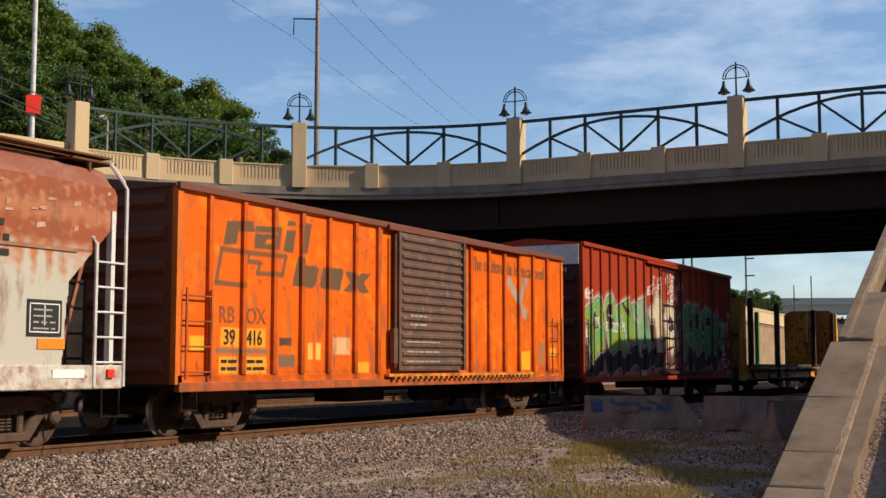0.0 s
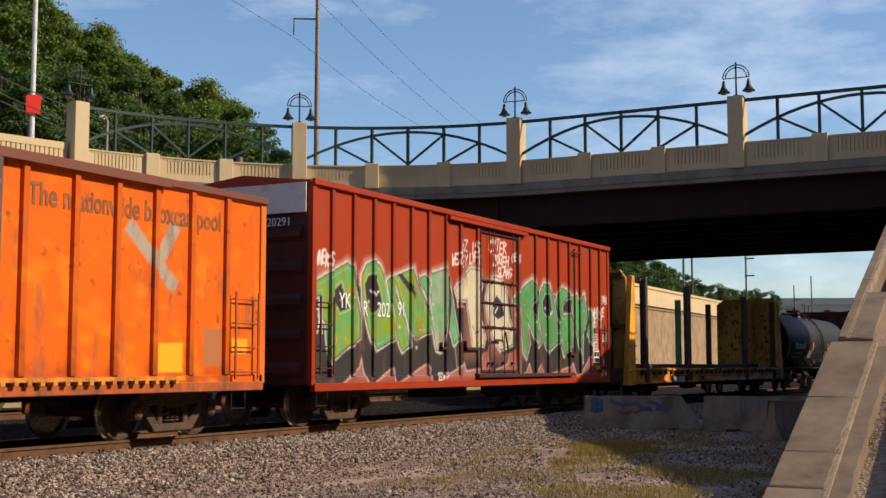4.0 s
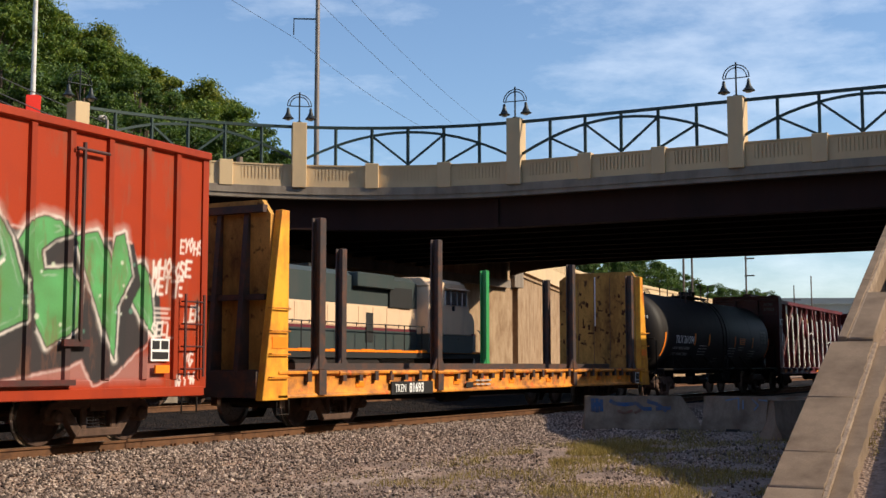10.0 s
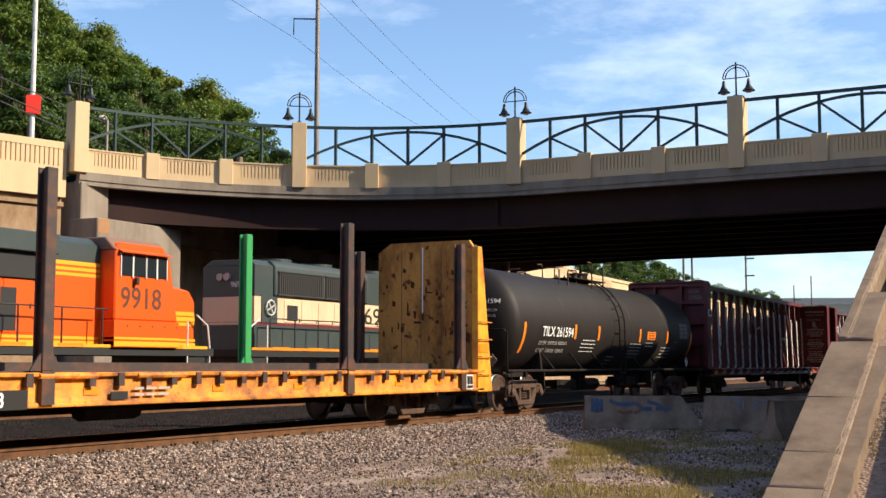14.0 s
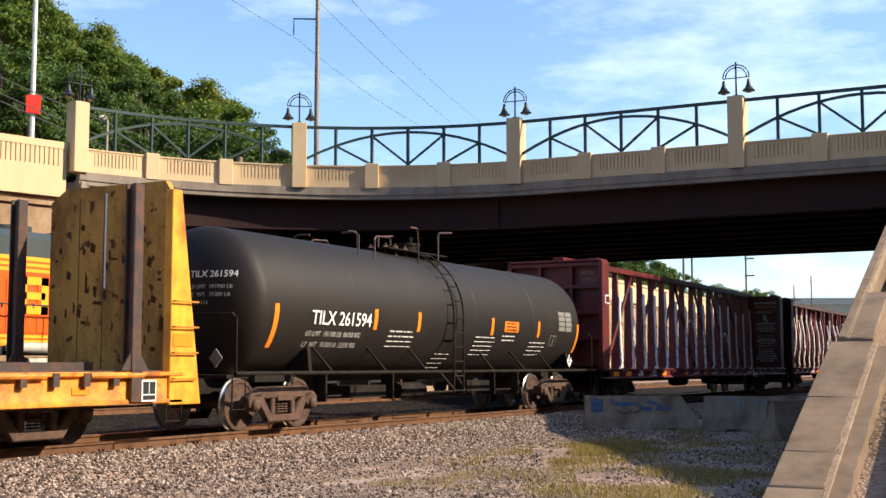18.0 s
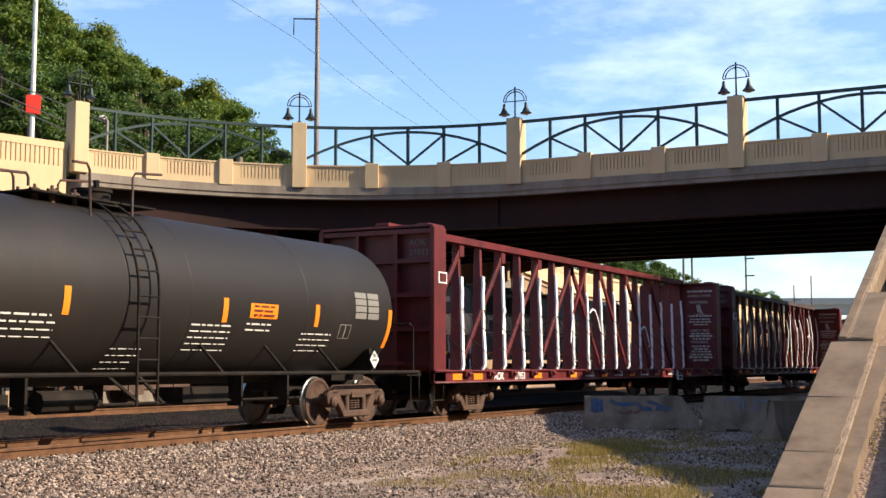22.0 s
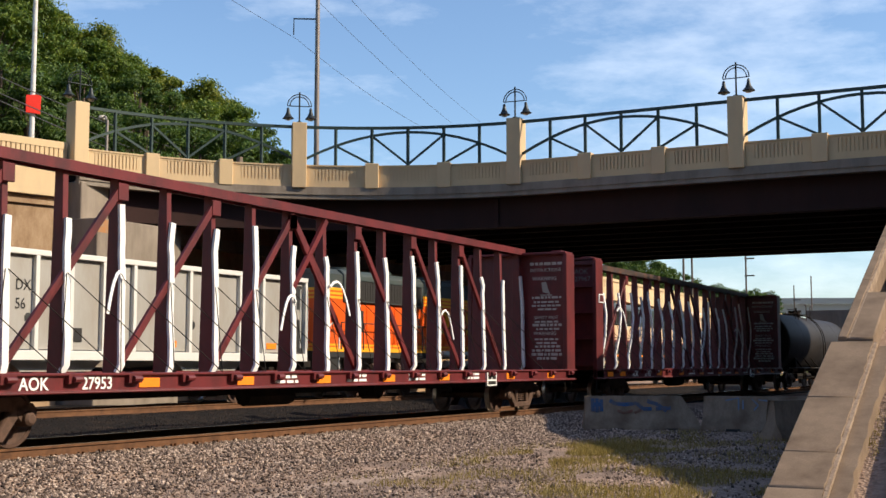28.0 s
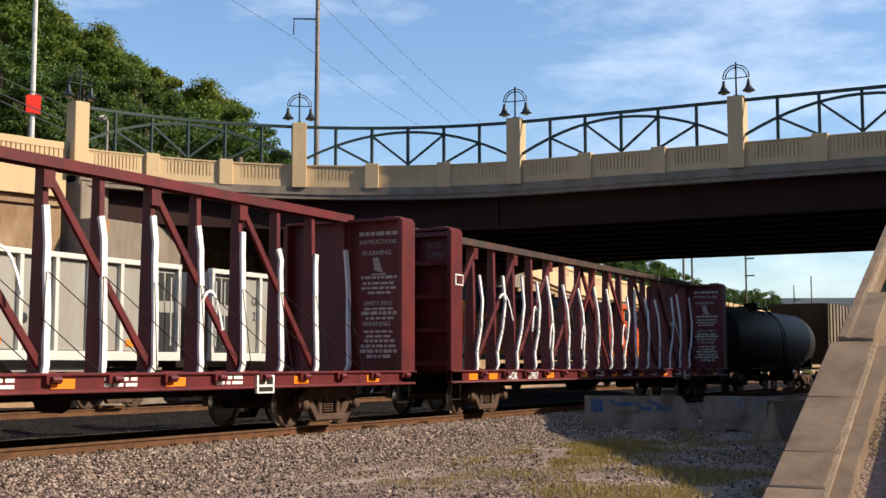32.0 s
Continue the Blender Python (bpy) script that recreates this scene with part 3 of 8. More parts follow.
def sloped(x0, x1, o0, o1, h0, h1, n=1, rough=0.0, seed=0):
    """A sloping bar along the wing wall; rough breaks its edge towards o0."""
    sh, rs = Shape(), random.Random(seed)
    z = lambda x: min(-0.13 + 0.335 * (x - 13.8), 8.0)
    rings = []
    for i in range(n + 1):
        x = x0 + (x1 - x0) * i / n
        k = rs.uniform(-rough, rough)
        rings.append([(x, wing_y(x) + o, max(z(x) + h, -0.6)) for o, h in ((o0 + k, h0), (o1, h0), (o1, h1), (o0 + k, h1 + k * 0.3))])
    vs = [p for r in rings for p in r]
    fs = [(0, 1, 2, 3), tuple(4 * n + k for k in (3, 2, 1, 0))]
    fs += [(4 * i + k, 4 * i + 4 + k, 4 * i + 4 + (k + 1) % 4, 4 * i + (k + 1) % 4) for i in range(n) for k in range(4)]
    return sh.add(vs, fs)


for i, (xa, xb) in enumerate(((12.2, 13.75), (13.765, 14.72), (14.735, 16.45), (16.462, 18.66))):
    part("coping_slab", sloped(xa, xb, -0.60, 0.0, -0.16, 0.004 * (i % 2), 14, 0.012, i), m_wing, wing, "brown stained coping slab", bevel=0.012)
    part("slab_lip", sloped(xa, xb, -0.645, -0.60, -0.20, -0.015, 40, 0.003, i + 9), m_lip, wing, "broken pale slab edge")
part("gutter", sloped(12.2, 18.66, -0.84, -0.65, -0.5, -0.07, 30, 0.02, 3), m_wing, wing, "rough concrete gutter edge")
part("step_block", sloped(18.67, 21.0, -0.60, -0.25, -0.3, 0.05, 6, 0.01, 5), m_wing, wing, "stepped concrete block", bevel=0.02)
for i in range(8):
    xa = 18.67 + i * 3.0
    part("coping_slab", sloped(xa, xa + 2.985, -0.24, -0.10, -0.10, 0.07, 10, 0.008, 20 + i), m_wing, wing, bevel=0.012)
    part("slab_lip", sloped(xa, xa + 2.985, -0.27, -0.242, -0.14, 0.05, 30, 0.005, 40 + i), m_lip, wing)
part("wall_face", sloped(18.6, 42.6, -0.22, -0.03 - 0.08, -9.5, -0.10, 24), m_wing, wing)
part("wall_face", sloped(13.6, 18.66, -0.58, -0.03, -3.0, -0.16), m_wing, wing)
# block added out of view, placed for the upright shadow edge it casts
part("end_block", Shape().box(43.85, 47.0, 3.6, 5.0, -0.5, 10.9), m_grey, wing, "added unseen block that casts a shadow on the train")
part("gutter_lip", sloped(12.2, 26.0, -1.45, -1.22, -0.6, -0.12, 30, 0.02, 8), m_wing, wing)


# ---- rolling stock: shared running gear ----
m_faded = mat("faded_brown_lettering", (0.22, 0.07, 0.018), 0.7, bump=0.0, dirt=(0.5, 0.12, 0.01), amount=0.3, scale=5)
m_dim = mat("dim_grey_stencil", (0.20, 0.19, 0.17), 0.7, bump=0.0, vary=0.4, fine=90)
m_dirtywhite = mat("rust_stained_white_paint", (0.62, 0.57, 0.50), 0.65, dirt=(0.28, 0.13, 0.08), amount=0.42, scale=3.5, spots=(0.35, 0.22, 0.15))
m_stencil = mat("dusty_stencil", (0.50, 0.48, 0.44), 0.7, bump=0.0, vary=0.3, fine=120)
m_fuel_grey = mat("faded_white_stencil", (0.40, 0.37, 0.33), 0.7, bump=0.0)
SPINNING = []      # (wheelset, radius, train)


def side_frame_shape(y0, y1):
    s = Shape()
    s.prism([(-0.96, 0.60), (-0.74, 0.77), (0.74, 0.77), (0.96, 0.60), (0.66, 0.56), (-0.66, 0.56)], y0, y1)
    for k in (-1, 1):
        s.prism([(k * 1.06, 0.40), (k * 1.08, 0.58), (k * 0.98, 0.67), (k * 0.68, 0.66), (k * 0.68, 0.50), (k * 0.76, 0.40)], y0, y1)
        s.prism([(k * 0.84, 0.60), (k * 0.62, 0.60), (k * 0.26, 0.15), (k * 0.48, 0.15)], y0 + 0.006, y1 - 0.006)
        s.prism([(k * 0.37, 0.60), (k * 0.25, 0.60), (k * 0.25, 0.20), (k * 0.37, 0.20)], y0 + 0.012, y1 - 0.012)
    s.prism([(-0.49, 0.14), (0.49, 0.14), (0.42, 0.27), (-0.42, 0.27)], y0, y1)
    return s


def spring_shape(y):
    s = Shape()
    for cx in (-0.12, 0.0, 0.12):
        for i in range(5):
            s.lathe([(0.035, 0), (0.055, 0.012), (0.035, 0.03)], (cx, y, 0.30 + i * 0.045), "z", 8)
    s.box(-0.22, 0.22, y - 0.09, y + 0.09, 0.52, 0.62)
    return s


FRAME_ME = side_frame_shape(-1.12, -0.98).mesh("side_frame", 0.02)
FRAME_FAR = side_frame_shape(0.98, 1.12).mesh("side_frame")
SPRING_ME = spring_shape(-1.05).mesh("spring_nest")
BOLSTER_ME = Shape().box(-0.2, 0.2, -1.0, 1.0, 0.42, 0.66).mesh("bolster", 0.02)
CAP_ME = Shape().lathe([(0.0, -1.20), (0.06, -1.20), (0.10, -1.17), (0.115, -1.10), (0.115, -0.96), (0.0, -0.95)], (0, 0, 0), "y", 14).mesh("bearing_cap")
COUPLER_ME = Shape().box(0, 0.62, -0.10, 0.10, 0.78, 0.98).box(0.55, 0.86, -0.16, 0.12, 0.74, 1.02).box(0.78, 0.92, -0.16, -0.04, 0.76, 1.0).mesh("coupler", 0.02)


def wheel_mesh(r):
    return Shape().lathe([(0.0, -0.86), (0.07, -0.86), (0.10, -0.80), (r * 0.55, -0.765), (r * 0.83, -0.785), (r * 0.86, -0.80), (r - 0.01, -0.80), (r, -0.79)], (0, 0, 0), "y", 28).mesh("wheel")


def tread_mesh(r):
    return Shape().lathe([(r, -0.79), (r + 0.004, -0.72), (r + 0.026, -0.70), (r + 0.026, -0.675), (r * 0.86, -0.67), (r * 0.80, -0.72), (0.0, -0.72)], (0, 0, 0), "y", 28).mesh("tread")


WHEELS = {r: (wheel_mesh(r), tread_mesh(r)) for r in (0.419, 0.457, 0.508)}


def wheelset(car, x, r, train):
    ax = part("wheelset", Shape().rod((0, -0.95, 0), (0, 0.95, 0), 0.075, 10), m_steel, car)
    ax.location = (x, 0, r)
    for k in (1, -1):
        w = part("wheel", WHEELS[r][0], m_wheel, ax)
        t = part("tread", WHEELS[r][1], m_tread, ax, "bright worn wheel tread")
        w.rotation_euler = t.rotation_euler = (0, 0, 0 if k > 0 else math.pi)
    SPINNING.append((ax, r, train, x))
    return ax


def truck(car, x, r=0.419, train="A"):
    """Two-axle freight truck centred at x."""
    f = part("truck_frame", FRAME_ME, m_steel, car, "rusty cast steel truck side frame")
    f.location = (x, 0, r - 0.45)
    for me, nm in ((SPRING_ME, "spring_nest"), (BOLSTER_ME, "bolster")):
        part(nm, me, m_steel, f)
    g = part("truck_frame", FRAME_FAR, m_steel, car)
    g.location = (x, 0, r - 0.45)
    for k in (-0.89, 0.89):
        c = part("bearing_cap", CAP_ME, m_steel, f)
        c.location = (k, 0, 0.45)
        wheelset(car, x + k, r, train)


def couplers(car, x0, x1):
    a = part("coupler", COUPLER_ME, m_under, car)
    a.location = (x1, 0, 0)
    b = part("coupler", COUPLER_ME, m_under, car)
    b.location, b.rotation_euler = (x0, 0, 0), (0, 0, math.pi)


def ladder(car, x0, x1, y, zs, name="ladder", material=None, stiles=True, r=0.014):
    def rung(z):
        return Shape().pipe([(x0, y + 0.08, z), (x0, y, z), (x1, y, z), (x1, y + 0.08, z)], r)
    if not stiles:
        for z in zs:
            part(name, rung(z), material, car)
        return None
    s = Shape()
    for x in (x0, x1):
        s.box(x - 0.02, x + 0.02, y - 0.012, y + 0.012, min(zs) - 0.12, max(zs) + 0.12)
    lad = part(name, s, material, car)
    for z in zs:
        part("rung", rung(z), material, lad)
    return lad


def stirrup(car, x, y, z0, z1, w=0.36, material=None):
    return part("step_stirrup", Shape().pipe([(x, y, z1), (x, y, z0), (x + w, y, z0), (x + w, y, z1)], 0.016), material or m_under, car)


# ---- painted sides: panels, ribs and what is sprayed on them, as colour on a fine grid ----
STROKES = {
    "A": (((0, 0), (0.5, 1), (1, 0)), ((0.2, 0.4), (0.8, 0.4))), "C": (((1, 0.85), (0.6, 1), (0.05, 0.65), (0.1, 0.25), (0.5, 0), (1, 0.15)),),
    "D": (((0, 0), (0.05, 1), (0.9, 0.6), (0, 0)),), "E": (((1, 1), (0, 1), (0, 0), (1, 0)), ((0, 0.5), (0.8, 0.5))),
    "F": (((0, 0), (0, 1), (1, 1)), ((0, 0.5), (0.7, 0.5))), "G": (((1, 0.9), (0.3, 1), (0, 0.4), (0.5, 0), (1, 0.4), (0.6, 0.45)),),
    "H": (((0, 0), (0, 1)), ((1, 0), (1, 1)), ((0, 0.5), (1, 0.5))), "I": (((0.5, 0), (0.5, 1)),), "L": (((0, 1), (0, 0), (0.9, 0)),),
    "M": (((0, 0), (0.1, 1), (0.5, 0.4), (0.9, 1), (1, 0)),), "N": (((0, 0), (0, 1), (1, 0), (1, 1)),),
    "O": (((0.5, 1), (0, 0.5), (0.5, 0), (1, 0.5), (0.5, 1)),), "R": (((0, 0), (0, 1), (0.9, 0.8), (0.1, 0.5), (1, 0)),),
    "S": (((1, 0.9), (0.3, 1), (0.1, 0.65), (0.9, 0.35), (0.7, 0), (0, 0.1)),), "T": (((0, 1), (1, 1)), ((0.5, 1), (0.45, 0))),
    "U": (((0, 1), (0.1, 0.1), (0.7, 0), (1, 1)),), "V": (((0, 1), (0.5, 0), (1, 1)),), "W": (((0, 1), (0.25, 0), (0.5, 0.6), (0.75, 0), (1, 1)),),
    "Y": (((0, 1), (0.5, 0.5), (1, 1)), ((0.5, 0.5), (0.4, 0))), "Z": (((0, 1), (1, 1), (0, 0), (1, 0)),),
}


class Side:
    def __init__(self, length, z0, z1, ribs, rib_w, rib_d, base, y=-1.60, step=0.019):
        xs = set(np.round(np.arange(0, length + 1e-6, step), 4))
        for r in ribs:
            for e in (-rib_w / 2 - 0.02, -rib_w / 2, rib_w / 2, rib_w / 2 + 0.02):
                xs.add(round(r + e, 4))
        self.xs = np.array(sorted(x for x in xs if 0 <= x <= length))
        self.zs = np.linspace(z0, z1, int((z1 - z0) / step) + 1)
        self.X, self.Z = np.meshgrid(self.xs, self.zs, indexing="ij")
        self.col = np.empty(self.X.shape + (3,))
        self.col[:] = base
        out = np.zeros(len(self.xs))
        for r in ribs:
            out[np.abs(self.xs - r) <= rib_w / 2 + 1e-4] = rib_d
        out = np.repeat(out[:, None], len(self.zs), 1)
        out[(self.Z < z0 + 0.14) | (self.Z > z1 - 0.10)] = rib_d * 0.5
        self.Y = y - out
        self.rib = np.repeat(np.array([min(abs(x - r) for r in ribs) < rib_w / 2 + 0.02 for x in self.xs])[:, None], len(self.zs), 1)
        rs = np.random.RandomState(7)
        self.wob = [rs.uniform(-1, 1, 4) for _ in range(6)]
        self.wx, self.wz = 0.02 * self.grain(9), 0.02 * self.grain(8, 2)
        self.blotch, self.fray = self.grain(2.2, 1), self.grain(3, 2)

    def grain(self, f, seed=0):
        a = np.zeros_like(self.X)
        for i, w in enumerate(self.wob):
            k = f * (1 + 0.7 * i)
            a += np.sin(self.X * k * (1 + 0.3 * w[0]) + self.Z * k * w[1] + 6 * w[2] + seed * (i + 1)) * np.sin(self.Z * k * (1 + 0.4 * w[3]) - self.X * k * w[0] + seed)
        return a / 6

    def window(self, pts, room):
        p = np.array(pts, float)
        i0, i1 = np.searchsorted(self.xs, (p[:, 0].min() - room, p[:, 0].max() + room))
        j0, j1 = np.searchsorted(self.zs, (p[:, 1].min() - room, p[:, 1].max() + room))
        return slice(i0, i1), slice(j0, j1)

    def dist(self, pts, room=0.6, wobble=1.0):
        """Signed distance to an outline, negative inside; exact within room of it."""
        p = np.array(pts, float)
        full = np.full(self.X.shape, 9.0)
        win = self.window(pts, room)
        X, Z = self.X[win] + wobble * self.wx[win], self.Z[win] + wobble * self.wz[win]
        d = np.full(X.shape, 9.0)
        inside = np.zeros(X.shape, bool)
        for (ax, az), (bx, bz) in zip(p, np.roll(p, -1, 0)):
            ex, ez = bx - ax, bz - az
            h = np.clip(((X - ax) * ex + (Z - az) * ez) / (ex * ex + ez * ez + 1e-9), 0, 1)
            d = np.minimum(d, np.hypot(X - ax - h * ex, Z - az - h * ez))
            cross = (az > Z) != (bz > Z)
            inside ^= cross & (X < ax + (Z - az) / (ez if abs(ez) > 1e-9 else 1e-9) * ex)
        full[win] = np.where(inside, -d, d)
        return full

    def stroke(self, pts, width, rgb, strength=0.9, soft=0.014):
        """A sprayed or brushed line."""
        for (ax, az), (bx, bz) in zip(pts, pts[1:]):
            win = self.window(((ax, az), (bx, bz)), width + 0.1)
            X, Z = self.X[win], self.Z[win]
            ex, ez = bx - ax, bz - az
            h = np.clip(((X - ax) * ex + (Z - az) * ez) / (ex * ex + ez * ez + 1e-9), 0, 1)
            m = np.clip(0.5 - (np.hypot(X - ax - h * ex, Z - az - h * ez) - width / 2) / (2 * soft), 0, strength)[..., None]
            self.col[win] = self.col[win] * (1 - m) + np.array(rgb) * m

    def dab(self, x, z, r, rgb, strength=0.9):
        win = self.window(((x, z), (x, z)), r + 0.1)
        m = np.clip(0.5 - (np.hypot(self.X[win] - x, self.Z[win] - z) - r) / 0.03, 0, strength)[..., None]
        self.col[win] = self.col[win] * (1 - m) + np.array(rgb) * m

    def tag(self, words, x, z, tall, wide, rgb, width=0.035, lean=0.12):
        """A word sprayed in single strokes."""
        for k, ch in enumerate(words):
            for line in STROKES.get(ch, ()):
                self.stroke([(x + k * wide + wide * 0.78 * u + lean * tall * v, z + tall * (v + 0.12 * ((k * 7) % 3 - 1))) for u, v in line], width, rgb)

    def paint(self, mask, rgb):
        m = np.clip(mask, 0, 1)[..., None]
        self.col = self.col * (1 - m) + np.array(rgb) * m

    def poly(self, pts, rgb, soft=0.02):
        d = self.dist(pts)
        self.paint(0.5 - d / (2 * soft), rgb)
        return d

    def letter(self, pts, fill, fill2, rim=(0.66, 0.60, 0.54), hole=None, dark=(0.040, 0.036, 0.036)):
        """Pale overspray, a black offset block, then the filled letter with a pale edge line."""
        d = self.dist(pts)
        self.paint(np.clip(1.1 - (d - 0.02) / (0.075 + 0.05 * self.fray + 0.10 * np.clip(self.Z - 2.6, 0, 1)), 0, 1) * 0.45, rim)
        self.paint(0.5 - self.dist([(x + 0.20, z - 0.13) for x, z in pts]) / 0.03, dark)
        self.paint(np.clip(1.2 - np.abs(d - 0.035) / 0.028, 0, 1) * np.clip(0.75 + self.fray, 0, 0.9), rim)
        g = np.clip(0.5 + 1.1 * self.blotch + 0.35 * self.fray, 0, 1)[..., None]
        m = np.clip(0.5 - d / 0.02, 0, 1)[..., None]
        self.col = self.col * (1 - m) + (np.array(fill) * g + np.array(fill2) * (1 - g)) * m
        self.paint(np.clip(1 - np.abs(d + 0.085) / 0.025, 0, 1) * np.clip(0.25 + 1.2 * self.fray, 0, 0.55), np.array(fill) * 0.4 + 0.36)
        self.paint(np.clip(1.2 - np.abs(d) / 0.016, 0, 1) * 0.8, dark)
        if hole:
            h = self.dist(hole)
            self.paint(np.clip(1 - np.abs(h - 0.04) / 0.028, 0, 1) * 0.6, np.array(fill) * 0.3 + 0.42)
            self.paint(0.5 - h / 0.02, dark)

    def mesh(self, name, clip=None):
        me = bpy.data.meshes.new(name)
        nx, nz = self.X.shape
        co = np.stack([self.X, self.Y, self.Z], -1).reshape(-1, 3)
        i, j = np.meshgrid(np.arange(nx - 1), np.arange(nz - 1), indexing="ij")
        a = (i * nz + j).ravel()
        quads = np.stack([a, a + nz, a + nz + 1, a + 1], -1)
        if clip is not None:
            quads = quads[(self.dist(clip) < 0.02).ravel()[quads[:, 0]]]
        me.from_pydata(co.tolist(), [], quads.tolist())
        at = me.color_attributes.new("paint", "FLOAT_COLOR", "POINT")
        at.data.foreach_set("color", np.concatenate([self.col.reshape(-1, 3), np.ones((nx * nz, 1))], 1).astype(np.float32).ravel())
        return me


def box_car_frame(car, length, z0, z1, side_mesh, shell, roof, end_m, ends_ribs=6, corner=None):
    """Everything of a box car but its lettering and doors."""
    part("side_wall", side_mesh, m_side, car)
    part("side_wall", Shape().box(0, length, 1.50, 1.60, z0, z1), shell, car)
    for x, k in ((0.0, -1), (length, 1)):
        e = Shape().box(x - 0.06, x + 0.06, -1.585, 1.5, z0, z1)
        h = (z1 - z0) / ends_ribs
        wall = part("end_wall", e, end_m, car, "corrugated steel end")
        for i in range(ends_ribs):
            part("rib", Shape().prism([(x + k * 0.05, z0 + h * i + 0.12), (x + k * 0.15, z0 + h * i + 0.22), (x + k * 0.15, z0 + h * i + 0.32), (x + k * 0.05, z0 + h * i + 0.42)], -1.4, 1.4), end_m, wall)
        part("corner_post", Shape().box(x - 0.07, x + 0.07, -1.63, -1.52, z0, z1 + 0.01), corner or shell, car)
    rf = Shape().prism([(-1.62, z1 - 0.04), (1.62, z1 - 0.04), (1.62, z1), (0, z1 + 0.14), (-1.62, z1)], -0.12, length + 0.12, "x")
    n = int(length / 1.25)
    top = part("roof", rf, roof, car, "ribbed steel roof")
    for i in range(n + 1):
        x = length * i / n
        part("roof_rib", Shape().prism([(-1.6, z1), (1.6, z1), (0, z1 + 0.19)], x - 0.03, x + 0.03, "x"), roof, top)
    part("eave_rail", Shape().box(-0.08, length + 0.08, -1.68, -1.60, z1 - 0.09, z1 + 0.03), roof, car, bevel=0.012)
    part("side_sill", Shape().box(0, length, -1.66, -1.55, z0 - 0.12, z0 + 0.03), shell, car, bevel=0.01)
    part("underframe", Shape().box(0.1, length - 0.1, -0.35, 0.35, 0.62, z0).box(0.05, length - 0.05, -1.5, 1.5, z0 - 0.06, z0 + 0.02).box(5.5, 7.0, -1.2, -0.5, 0.45, 0.7).rod((9, -0.8, 0.55), (10.2, -0.8, 0.55), 0.18), m_under, car, "grimy underframe with brake gear")
    couplers(car, -0.05, length + 0.05)


